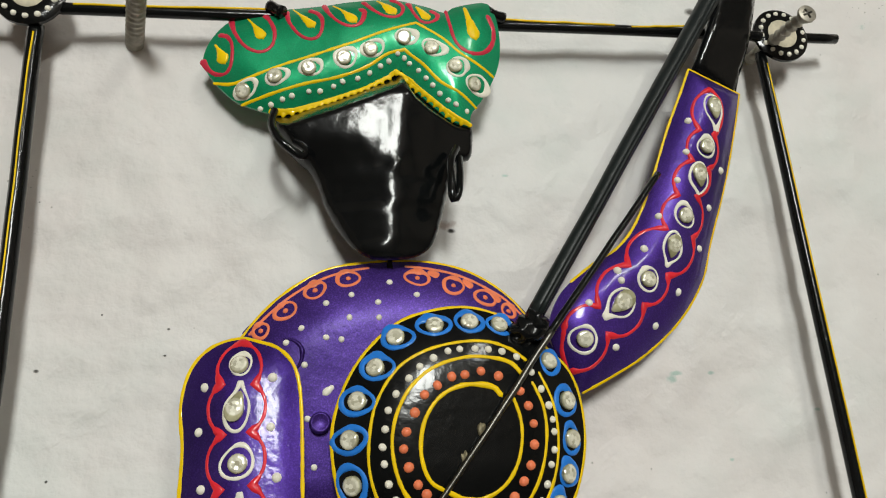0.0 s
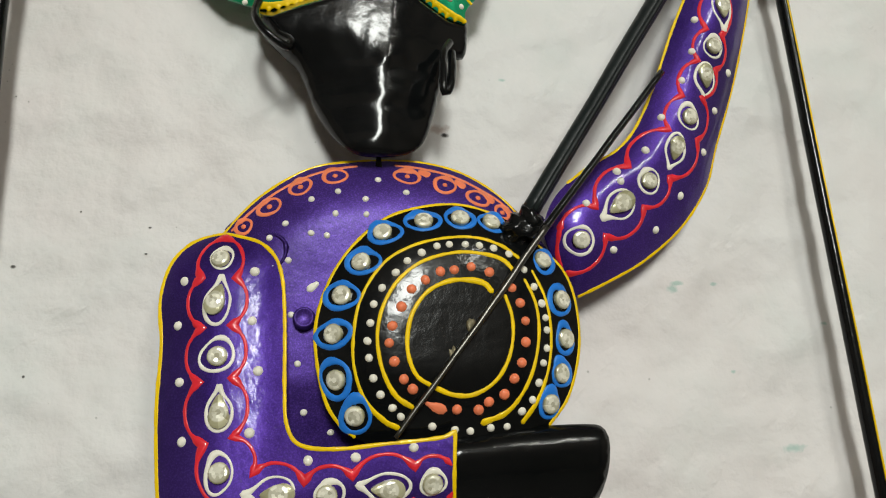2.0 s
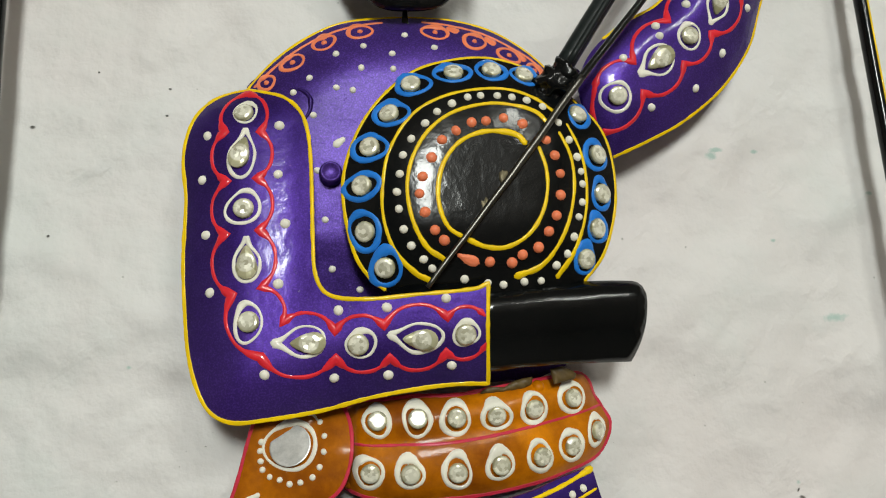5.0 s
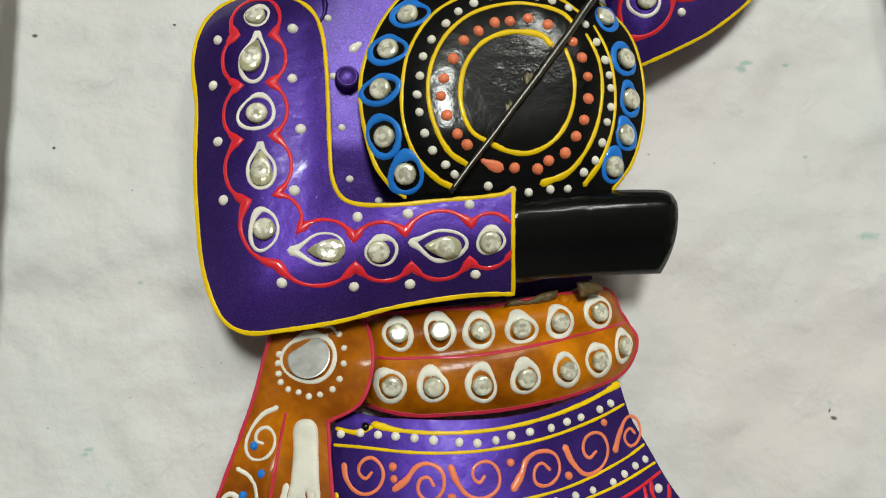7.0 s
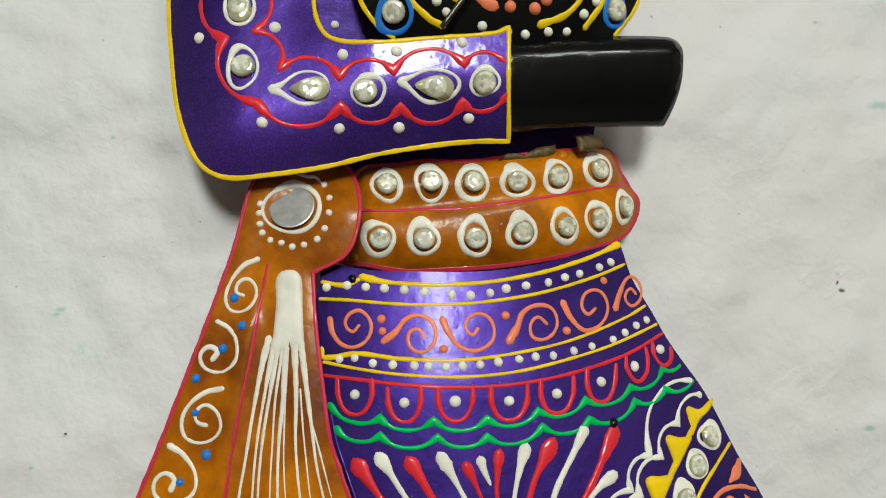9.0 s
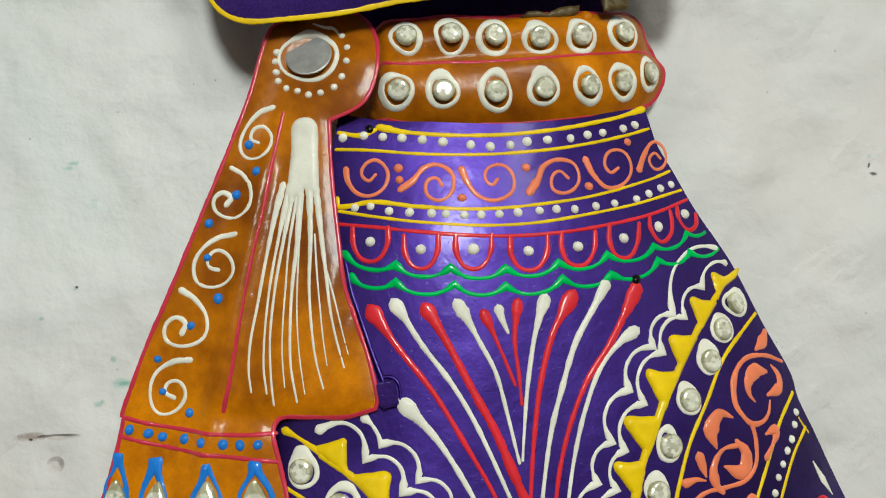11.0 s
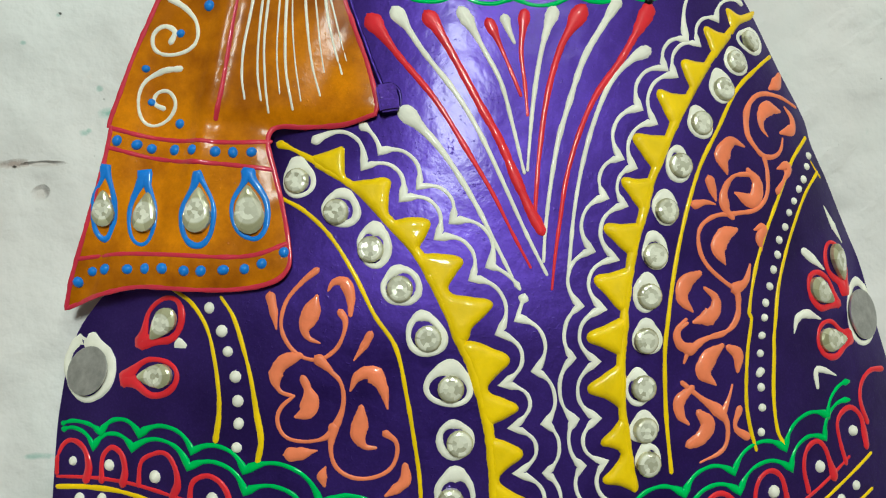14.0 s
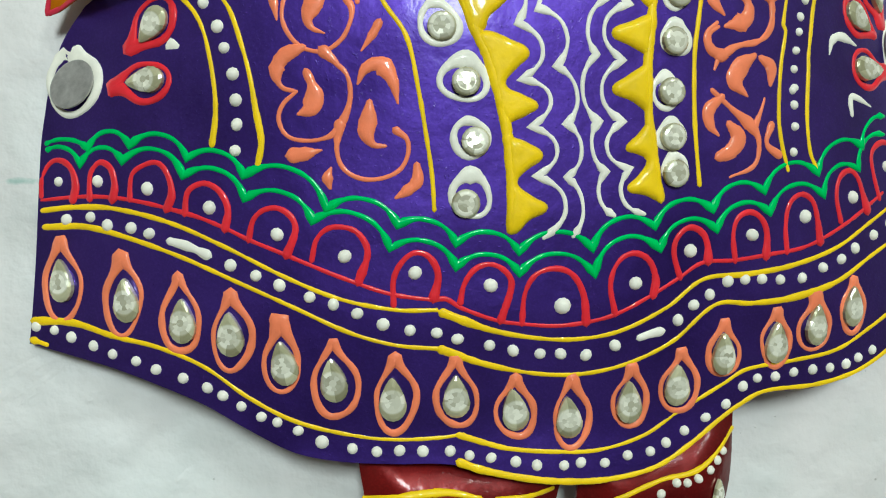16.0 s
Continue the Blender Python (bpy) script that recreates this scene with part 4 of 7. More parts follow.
patch(skirt, YELLOW_LINE, [(-71.2, -204.2, 1), (-66.6, -203.2), (-62.2, -201.9, 1), (-62.4, -205.8), (-61.8, -210), (-57.7, -210.3), (-52.6, -210.5), (-52.9, -214.5), (-52.5, -219.4), (-48.5, -219.3), (-44.1, -220.4), (-45, -223.6), (-46.5, -227), (-42.8, -227.6), (-37.2, -229.3), (-39, -232.6), (-40.6, -236), (-35.9, -237.5), (-31.1, -239), (-32.9, -241.8), (-36.1, -244.6), (-36.8, -246.8), (-39.5, -248), (-41.3, -243.2), (-42.6, -240.1), (-45.3, -233.8), (-48.5, -227.7), (-53.7, -221.3), (-59, -214.8), (-62.4, -211.4), (-67.6, -207.4)], name="toothed_border", rise=0.9)
patch(skirt, YELLOW_LINE, [(-36.4, -247.1), (-32, -248.8), (-27.8, -251.6), (-30.8, -255.1), (-32.9, -258), (-29.4, -260.1), (-26.2, -262.4), (-28.7, -264.4), (-33.2, -267.2), (-29, -269.7), (-25.5, -272.6), (-29.2, -275.7), (-31.1, -278), (-28.1, -280.8), (-24.8, -283.4), (-28.9, -285.9), (-31.6, -288.5), (-33.7, -288.2), (-33.2, -280.4), (-33.4, -272.1), (-34, -265.2), (-34.8, -264.4), (-35.8, -258.2), (-37.5, -251.9), (-38.9, -247.9)], name="toothed_border", rise=0.9)
patch(skirt, YELLOW_LINE, [(46.3, -166.1), (39.3, -171), (35.7, -174.9), (29.4, -181.5), (24.6, -187.3), (20.5, -193), (15.4, -200.6), (12.6, -206), (9.1, -212.5), (7.2, -217.7), (5.4, -222.8), (3, -229.1), (1.4, -235.4), (0, -241.4), (-1.8, -242.4), (-5.2, -238.6), (-7.8, -234.6), (-3.1, -233.3), (1.2, -231.1), (-1.9, -227), (-4.6, -222.8), (0.6, -222.4), (4.8, -221.3), (2.5, -216.5), (0.5, -212), (4.9, -212), (8.3, -210.9), (6.1, -206.5), (4.2, -201.8), (9.5, -201.6), (14.1, -200.9), (12.6, -195.8), (11.4, -190.7), (15.8, -191.3), (20.1, -190.6), (19.2, -186.4), (19, -182.8), (24.1, -182.8), (28.1, -182), (27.5, -177.6), (27.1, -173.2), (31.5, -174), (35.7, -173.4), (35.6, -169.9), (35.8, -166.6), (40.2, -167.7)], name="toothed_border", rise=0.9)
patch(skirt, YELLOW_LINE, [(-0.3, -242.9), (-5.4, -245), (-10.4, -247.7), (-6, -250.6), (-2.9, -253), (-6.8, -256.2), (-10.6, -259.4), (-6.1, -261.9), (-2.9, -265), (-4.9, -268.4), (-7.9, -271.6), (-5, -272.9), (-3.2, -274.2), (-5.3, -277.3), (-7.7, -280.1), (-3.6, -281.5), (0.3, -283.2), (0.6, -282.4), (-0.2, -276.5), (-1, -270.4), (-1.9, -264.9), (-1.7, -264.8), (-1.7, -259.1), (-1.8, -254.1), (-1.2, -247.8), (-0.3, -243.1)], name="toothed_border", rise=0.9)
scallops(skirt, WHITE_LINE, 0.95, [(-68.7, -200.2), (-58.2, -207.4), (-49.9, -215), (-42.6, -224.1), (-35.4, -233.5), (-30.1, -245.7), (-29.8, -257), (-27.8, -266.7), (-27.1, -276.8), (-25.8, -289.5)], [0.38, 0.37, 0.37, 0.34, 0.32, 0.43, 0.52, 0.48, 0.42], blob=2.7)
scallops(skirt, WHITE_LINE, 0.95, [(-57.8, -198.1), (-54.5, -204), (-46.2, -212.6), (-39.1, -220.5), (-31.3, -231), (-25, -236.2)], [0.1, 0.32, 0.33, 0.33, 0.1], blob=2.7)
scallops(skirt, WHITE_LINE, 0.95, [(-24.3, -238.6), (-25.9, -242.6), (-22.2, -254.5), (-20.3, -266.2), (-20.6, -277.2), (-19.5, -289.4)], [0, 0.33, 0.27, 0.28, 0.22], blob=2.7)
scallops(skirt, WHITE_LINE, 0.95, [(42, -160.5), (21, -177.3), (14.1, -185.1), (6.4, -195.1), (0.7, -207.1), (-3.8, -216.1), (-7.8, -228.3), (-11.4, -240.7), (-13.7, -252.1), (-13.7, -265.9), (-12.3, -276.3), (-10.6, -285.4)], [-0.3, -0.3, -0.3, -0.3, -0.3, -0.3, -0.32, -0.24, -0.23, -0.2, -0.26], blob=2.7)
scallops(skirt, WHITE_LINE, 0.95, [(42.8, -164.4), (31.6, -170.5), (24.5, -178.2), (16.5, -186.6), (10, -198.6), (3.7, -209.2), (0.8, -218), (-2.3, -230.4), (-6.3, -241.5), (-8, -253.3), (-8.4, -265.9), (-7, -275.8), (-3.9, -285.3)], [-0.25, -0.3, -0.3, -0.3, -0.3, -0.3, -0.36, -0.4, -0.4, -0.36, -0.42, -0.35], blob=2.7)
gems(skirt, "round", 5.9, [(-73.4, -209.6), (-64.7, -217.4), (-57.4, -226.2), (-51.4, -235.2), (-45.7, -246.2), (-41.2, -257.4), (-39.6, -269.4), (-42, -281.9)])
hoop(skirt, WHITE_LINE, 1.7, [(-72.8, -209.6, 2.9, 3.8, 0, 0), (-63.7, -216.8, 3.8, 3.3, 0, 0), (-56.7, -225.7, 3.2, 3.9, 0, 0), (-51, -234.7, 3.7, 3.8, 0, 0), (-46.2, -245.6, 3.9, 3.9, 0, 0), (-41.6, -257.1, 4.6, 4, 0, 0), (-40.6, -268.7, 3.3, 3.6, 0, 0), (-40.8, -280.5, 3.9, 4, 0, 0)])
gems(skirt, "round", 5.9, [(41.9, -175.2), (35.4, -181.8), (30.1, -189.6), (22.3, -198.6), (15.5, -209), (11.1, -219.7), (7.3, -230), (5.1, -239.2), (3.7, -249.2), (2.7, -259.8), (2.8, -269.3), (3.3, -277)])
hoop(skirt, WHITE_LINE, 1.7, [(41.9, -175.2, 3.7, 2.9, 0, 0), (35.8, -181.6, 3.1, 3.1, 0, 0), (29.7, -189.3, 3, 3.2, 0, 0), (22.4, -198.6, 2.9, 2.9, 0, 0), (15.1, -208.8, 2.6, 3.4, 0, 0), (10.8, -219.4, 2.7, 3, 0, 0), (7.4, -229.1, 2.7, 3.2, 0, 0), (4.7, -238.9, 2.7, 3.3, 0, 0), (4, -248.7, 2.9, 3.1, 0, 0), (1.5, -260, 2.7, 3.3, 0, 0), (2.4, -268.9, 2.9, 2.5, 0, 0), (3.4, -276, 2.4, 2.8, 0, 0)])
line(skirt, YELLOW_LINE, 1.0, [(-76.8, -213.5), (-72, -216.6), (-66.5, -222.4), (-61.3, -231.3), (-57.1, -240.7), (-52.8, -247.9), (-50.7, -259), (-49.4, -268.8), (-48.6, -276.1), (-48.4, -282.9)])
line(skirt, YELLOW_LINE, 1.09, [(51, -176.9), (42.8, -182.5), (34.4, -189.4), (26.8, -200.2), (21.3, -208.4), (17.2, -217.7), (14, -226.9), (11.2, -237.1), (9.1, -247.2), (8.4, -253.2), (8.2, -266.1), (9, -279.4)])
line(skirt, YELLOW_LINE, 1.11, [(57.1, -200), (49.6, -207), (42.8, -217.6), (38.1, -225.7), (34.4, -233.7), (31.4, -244.3), (32, -245.5), (30.4, -253.6), (29.4, -264.3), (29.9, -270.2), (31.5, -276.4)])
line(skirt, YELLOW_LINE, 1.12, [(59.2, -209.3), (53.3, -215.2), (47.7, -223.7), (43.6, -231.7), (40.6, -239.8), (38.5, -250.5), (38.3, -253.5), (37.3, -264.4), (37.9, -272.6), (39.8, -276.4)])
line(skirt, YELLOW_LINE, [0.59, 0.74, 0.59], [(57.4, -206.5), (58.8, -208.7), (60.2, -210.5)])
dots(skirt, WHITE_LINE, 2.11, [(56.7, -205), (55.1, -208), (53.1, -211.5), (50.9, -214.1), (48.7, -217.2), (46.6, -220.2), (44.8, -223.8), (42.4, -227), (41.5, -230.6), (39.8, -234.2), (38.2, -238.2), (36.5, -242.1), (35.8, -245.6), (34.8, -249.8), (34, -254), (33.4, -258.7), (33.9, -258.2), (33.7, -262), (33.7, -266.8), (33.1, -272.5)])
line(skirt, YELLOW_LINE, [1.01, 1.01, 1.01, 1.51], [(-102.4, -233.2), (-98.1, -236.4), (-94.7, -241.8), (-92.9, -249.5), (-92.1, -257.1), (-92.3, -262.1), (-93.2, -267.1)])
line(skirt, YELLOW_LINE, [0.87, 1.0, 1.0, 1.0, 1.74, 1.25], [(-91.1, -235.4), (-88.4, -239.7), (-86.1, -247.4), (-84.7, -253.7), (-83.7, -261.2), (-82.9, -267.4), (-83.8, -271.9)])
dots(skirt, WHITE_LINE, 2.75, [(-93.9, -237.6), (-91.1, -242.9), (-89.8, -247.5), (-88.2, -253.1), (-87.8, -258.5), (-87.8, -263.5), (-88.4, -268.8)])
gems(skirt, "disc", 11.11, [(-124.5, -251.2, 0, 11.6)], name="mirror_disc")
hoop(skirt, WHITE_LINE, 2.25, [(-124.4, -251.2, 5.6, 7, 0, 0)])
gems(skirt, "pear", 5.63, [(-105.1, -240.8, 135), (-106.9, -252.6, 90)])
hoop(skirt, RED_LINE, 1.7, [(-105.4, -240.4, 4.4, 5.8, 130, 1), (-107.7, -252.8, 4.2, 5.8, 92, 1)], name="red_ring")
patch(skirt, WHITE_LINE, [(-106.1, -245.8, 1), (-102.6, -245.3), (-102, -243.4, 1), (-100.5, -244.2), (-98.7, -246.6, 1), (-101.6, -246.5)], rise=0.6)
gems(skirt, "disc", 13.70, [(70.9, -246.6, 0, 13.1)], name="mirror_disc")
hoop(skirt, WHITE_LINE, 1.49, [(70.9, -246.6, 5.7, 7.4, 0, 0)])
gems(skirt, "pear", 6.07, [(63.5, -232.5, 195), (55.3, -240.1, 240), (57.5, -252.3, 270)])
hoop(skirt, RED_LINE, 1.7, [(62.9, -233.3, 3.8, 6, 200, 1), (56.2, -240.1, 4.3, 5.3, 240, 1), (57.9, -252.3, 4.4, 5.3, 272, 1)], name="red_ring")
line(skirt, WHITE_LINE, [2.58, 2.3, 0.57], [(50.9, -230.1), (53.8, -232), (57.5, -234.5)], name="leaf")
line(skirt, WHITE_LINE, [0.44, 2.22, 0.44], [(60.4, -218.2), (63.1, -222.8), (66.5, -227.6)], name="leaf")
line(skirt, WHITE_LINE, [0.56, 2.25, 2.25, 0.42], [(45, -249.8), (46.3, -246.4), (49.3, -245.4), (54.3, -246.9)], name="leaf")
line(skirt, WHITE_LINE, [1.13, 1.84, 1.56, 0.42], [(51.2, -263.5), (51.2, -259.5), (53.2, -259.4), (57.9, -261.2)], name="leaf")
line(skirt, ORANGE_LINE, [1.85, 1.11, 0.98, 0.98, 0.98, 0.98, 0.98, 0.98, 1.72], [(-69.6, -230.4), (-72.4, -232.5), (-76.2, -236.7), (-77.6, -241.6), (-76.7, -245.4), (-73.8, -248.8), (-69.6, -249.9), (-65.9, -247.9), (-63.9, -244.4), (-63.5, -241.5), (-64.4, -239.8)], name="scroll")
line(skirt, ORANGE_LINE, [2.94, 1.23], [(-69.3, -250.1), (-67, -252.4)], name="scroll")
line(skirt, ORANGE_LINE, [1.73, 3.7, 3.7, 1.48, 0.74], [(-73.8, -248.9), (-77.5, -250.3), (-79.2, -253.3), (-78.3, -256.5), (-75.3, -257.7)], name="scroll")
line(skirt, ORANGE_LINE, [0.74, 1.11, 0.98, 0.98, 0.98, 1.97, 1.11, 1.11, 1.11], [(-75.3, -257.7), (-78.2, -260.2), (-79.1, -263.2), (-77.5, -266.5), (-73.8, -267.7), (-69.5, -267.3), (-67.3, -265.8), (-65.1, -261.9), (-64.4, -258.3), (-65.1, -254.7), (-67.2, -252.4)], name="scroll")
line(skirt, ORANGE_LINE, [2.46, 1.11, 0.98, 0.98, 0.98, 0.98, 0.98, 1.11, 1.72], [(-66.8, -264.9), (-67.6, -269.8), (-66.5, -273.6), (-63.1, -275.9), (-58.9, -276.1), (-55.2, -274.6), (-53.4, -271.7), (-53.4, -268.5), (-55.5, -266.6)], name="scroll")
line(skirt, ORANGE_LINE, [1.23, 4.18, 3.94, 1.72, 0.49], [(-69.6, -236.2), (-70.9, -239.6), (-72.4, -243.2), (-71.6, -245.1), (-69.2, -246.3)], name="leaf")
line(skirt, ORANGE_LINE, [1.6, 1.72, 4.67, 4.18, 0.98], [(-73.1, -253.9), (-72.2, -256.1), (-71.7, -259), (-72.9, -261.4), (-74.9, -262.2)], name="leaf")
line(skirt, ORANGE_LINE, [1.72, 3.92, 4.17, 1.72, 0.61], [(-60.7, -260.9), (-61, -264), (-61.5, -266.8), (-60.2, -269.2), (-57.8, -269.6)], name="leaf")
line(skirt, ORANGE_LINE, [0.49, 1.72, 3.44, 2.46, 0.98], [(-67, -234.9), (-65.7, -233.1), (-63.5, -233.2), (-62.2, -236.4), (-62.3, -240.4)], name="leaf")
line(skirt, ORANGE_LINE, [0.49, 2.69, 4.16, 2.45, 0.49], [(-62.9, -256.9), (-61.2, -253.9), (-58.4, -253.2), (-56, -256.3), (-55, -261.1)], name="leaf")
line(skirt, ORANGE_LINE, [2.48, 2.48, 0.5], [(-79.8, -235.8), (-79.2, -239), (-78.7, -242.8)], name="leaf")
line(skirt, ORANGE_LINE, [2.32, 1.59, 0.37], [(-58.4, -245.2), (-59.5, -247.1), (-61.9, -250.3)], name="leaf")
line(skirt, ORANGE_LINE, [3.33, 2.96, 0.49], [(-76.3, -270.5), (-74.4, -270.4), (-70.7, -269.8)], name="leaf")
line(skirt, ORANGE_LINE, [0.49, 2.46, 0.99], [(-68.9, -273.5), (-69.7, -275.3), (-69.3, -277.4)], name="leaf")
line(skirt, ORANGE_LINE, [1.48, 2.95, 2.7, 0.74], [(-51.6, -273.8), (-51.7, -277), (-54.1, -279), (-56, -280.1)], name="leaf")
line(skirt, ORANGE_LINE, [1.02, 1.16, 1.31, 1.31, 2.04, 1.75, 1.46, 1.16, 0.58], [(55.6, -191.5), (49.3, -189.5), (41.9, -189.8), (37.2, -193.8), (35.8, -200.3), (37.7, -204), (40.1, -206.1), (43.8, -206), (46.3, -204.1), (47.7, -201.1)], name="scroll")
line(skirt, ORANGE_LINE, [1.52, 1.24, 1.24, 1.24], [(40.1, -206.1), (40.6, -210.4), (39.7, -216), (36.2, -219.4), (30.2, -220.4), (23.7, -221.1), (19.6, -223.9), (19, -228.6), (20.8, -232.7), (25.8, -237.1), (28.1, -238.3)], name="scroll")
line(skirt, ORANGE_LINE, [3.29, 1.92, 0.69], [(28.4, -238.3), (31.1, -236.8), (32.8, -232.9)], name="scroll")
line(skirt, ORANGE_LINE, [1.88, 1.21, 1.21, 1.21, 2.68], [(28.4, -238.7), (28.6, -241.6), (27.2, -245.8), (23.9, -248.8), (19.2, -249.6), (14.9, -252)], name="scroll")
line(skirt, ORANGE_LINE, [2.63, 1.84, 1.31, 0.79], [(14.6, -252.2), (12.3, -250.4), (12.1, -247.5), (14.4, -245.8)], name="scroll")
line(skirt, ORANGE_LINE, [1.67, 1.11, 1.94, 2.78, 1.39], [(34.8, -210.8), (30, -211.5), (26.9, -215.5), (27.2, -219.6), (28.8, -221.4)], name="scroll")
line(skirt, ORANGE_LINE, [1.19, 1.19, 1.19, 1.19], [(28.4, -240.1), (28.5, -244.2), (26.3, -247.5), (20.8, -249.2), (15.4, -251.4)], name="scroll")
line(skirt, ORANGE_LINE, [3.11, 2.33, 1.55, 0.78], [(15.1, -251.7), (12.5, -250.7), (11.6, -247.5), (14.1, -244.9)], name="scroll")
line(skirt, ORANGE_LINE, [1.56, 0.65], [(14.4, -252.1), (13.2, -254.8)], name="scroll")
line(skirt, ORANGE_LINE, [1.31, 1.18, 3.16, 1.18, 1.18, 0.66], [(12.6, -259.4), (17.2, -263.2), (22, -266.9), (23.9, -270), (22.7, -275.3), (16.5, -277.9)], name="scroll")
line(skirt, ORANGE_LINE, [1.86, 1.06, 0.53], [(23.1, -266.7), (24.8, -263.3), (25.7, -260.8)], name="scroll")
line(skirt, ORANGE_LINE, [1.82, 3.12, 2.6, 0.65], [(14.8, -260.8), (11.6, -263.6), (11.9, -266.9), (13.8, -268.9)], name="scroll")
line(skirt, ORANGE_LINE, [1.46, 4.95, 3.5, 2.04, 0.58], [(48.2, -193.6), (44.1, -193.3), (41.2, -196), (41, -198.9), (42.4, -200.8)], name="leaf")
line(skirt, ORANGE_LINE, [0.59, 2.08, 3.56, 0.89], [(50.8, -192.2), (52.9, -195.1), (52.1, -198.1), (47.3, -199.6)], name="leaf")
line(skirt, ORANGE_LINE, [2.09, 4.18, 0.9], [(51.8, -182.3), (49.7, -185.5), (46.2, -187.7)], name="leaf")
line(skirt, ORANGE_LINE, [1.41, 3.65, 4.22, 0.84], [(34.6, -209.9), (37, -213.1), (35.3, -217.2), (30.2, -215.5)], name="leaf")
line(skirt, ORANGE_LINE, [0.7, 3.08, 5.05, 0.7], [(34.2, -203.9), (30.6, -202.8), (27.4, -206.5), (28.3, -210.8)], name="leaf")
line(skirt, ORANGE_LINE, [2.75, 2.2, 0.69], [(23.3, -212.6), (23.9, -215.1), (24.5, -217.2)], name="leaf")
line(skirt, ORANGE_LINE, [2.73, 1.36, 0.55], [(19.1, -218.2), (21.7, -217.7), (24.2, -218.2)], name="leaf")
line(skirt, ORANGE_LINE, [1.37, 4.64, 4.64, 0.55], [(29.4, -224.4), (26, -225.7), (24.2, -228.9), (25.7, -232.5)], name="leaf")
line(skirt, ORANGE_LINE, [0.72, 3.18, 1.16, 2.02], [(44.2, -209.1), (47.6, -208.7), (46, -212), (43.6, -214.8)], name="leaf")
line(skirt, ORANGE_LINE, [0.7, 3.36, 2.8, 0.56], [(35, -224.4), (37.6, -224), (36.3, -226.7), (36.8, -229.4)], name="leaf")
line(skirt, ORANGE_LINE, [1.59, 3.98, 3.71, 0.66], [(18.4, -234.5), (14.8, -236.4), (13.5, -239.9), (15.9, -243.1)], name="leaf")
line(skirt, ORANGE_LINE, [0.8, 2.93, 4.8, 1.07], [(19.6, -237.9), (22.3, -240.5), (21.3, -243.9), (16.2, -245.6)], name="leaf")
line(skirt, ORANGE_LINE, [1.58, 4.47, 4.74, 0.66], [(23.3, -251.6), (19.8, -254.1), (18.3, -257.3), (21.2, -260.4)], name="leaf")
line(skirt, ORANGE_LINE, [2.13, 3.46, 1.33], [(25.4, -252.2), (27.6, -253.8), (27.4, -257.5)], name="leaf")
line(skirt, ORANGE_LINE, [2.09, 4.19, 3.93, 2.36], [(16.7, -266.7), (18.7, -269.4), (16.8, -272.3), (13.9, -273.5)], name="leaf")
line(skirt, ORANGE_LINE, [2.4, 1.34, 2.14], [(27.2, -266.9), (26, -270.7), (29, -273.1)], name="leaf")
scallops(skirt, GREEN_LINE, 1.05, [(-132.2, -264), (-121.2, -265.6), (-111.3, -265.8), (-98.7, -269.6), (-86.9, -273.9), (-70.2, -281.7), (-55.8, -285.6), (-44.1, -289.9), (-31.1, -292.2), (-15.4, -292.1), (-1.5, -288), (12.1, -284.8), (25.1, -281.1), (39.9, -277.1), (53.9, -270.7), (62.3, -263.2)], [0.15, 0.33, 0.27, 0.25, 0.26, 0.24, 0.22, 0.24, 0.24, 0.28, 0.27, 0.27, 0.27, 0.26, 0.2], blob=2.3)
scallops(skirt, GREEN_LINE, 1.05, [(-132.3, -265.5), (-123.2, -269), (-113.1, -269), (-99.7, -273.2), (-86.9, -278.7), (-73.1, -283.9), (-57.6, -290.4), (-44.2, -294.7), (-31.1, -296.6), (-15, -297.6), (-0.2, -292.8), (13.1, -289.1), (26.5, -285.8), (41.4, -282.2), (52.5, -276.2), (61.7, -267.7)], [0.25, 0.32, 0.28, 0.26, 0.24, 0.25, 0.24, 0.24, 0.26, 0.33, 0.3, 0.28, 0.28, 0.3, 0.25], blob=2.3)
line(skirt, RED_LINE, 0.95, [(-133.5, -276.1), (-123.4, -276), (-115.4, -276.8), (-109, -278.2), (-102.3, -280.2), (-96.8, -282.1), (-91, -284.8), (-86.4, -287.3), (-79.5, -290.5), (-73.8, -293.2), (-67.1, -296.2), (-58, -299.7), (-49.4, -301.3), (-46.5, -301.3), (-43.6, -303.2), (-36, -306.3), (-30.7, -307.3), (-23.4, -308.1), (-16.6, -307.7), (-10.4, -306.4), (-2.8, -303), (4.4, -299.1), (9.7, -296.2), (17.3, -296), (25.9, -295.1), (36.5, -293.6), (48.1, -288.7), (60.2, -281.7)])
line(skirt, RED_LINE, [1.49, 1.24, 1.24, 1.37, 1.62, 2.36], [(-133, -275.7), (-132.4, -270.5), (-130.2, -267.8), (-127.6, -267.8), (-125.3, -269.9), (-124.4, -273.7), (-125.1, -276.3)], name="loop")
line(skirt, RED_LINE, [1.47, 1.22, 1.22, 1.34, 1.59, 2.32], [(-121.1, -276.6), (-120.8, -271.5), (-119.1, -269.2), (-117.7, -269), (-115.8, -270.7), (-115.1, -274.4), (-115.7, -277)], name="loop")
line(skirt, RED_LINE, [1.44, 1.2, 1.2, 1.32, 1.56, 2.28], [(-111.8, -277.3), (-111.1, -272.3), (-108.9, -270.6), (-105.3, -270.1), (-103.1, -272.8), (-102.4, -277), (-103.5, -279.7)], name="loop")
line(skirt, RED_LINE, [1.42, 1.18, 1.18, 1.3, 1.54, 2.25], [(-99.7, -281.1), (-99, -276.9), (-97.1, -275.4), (-94.7, -275.2), (-92, -277.1), (-90.5, -280.7), (-91.2, -284.5)], name="loop")
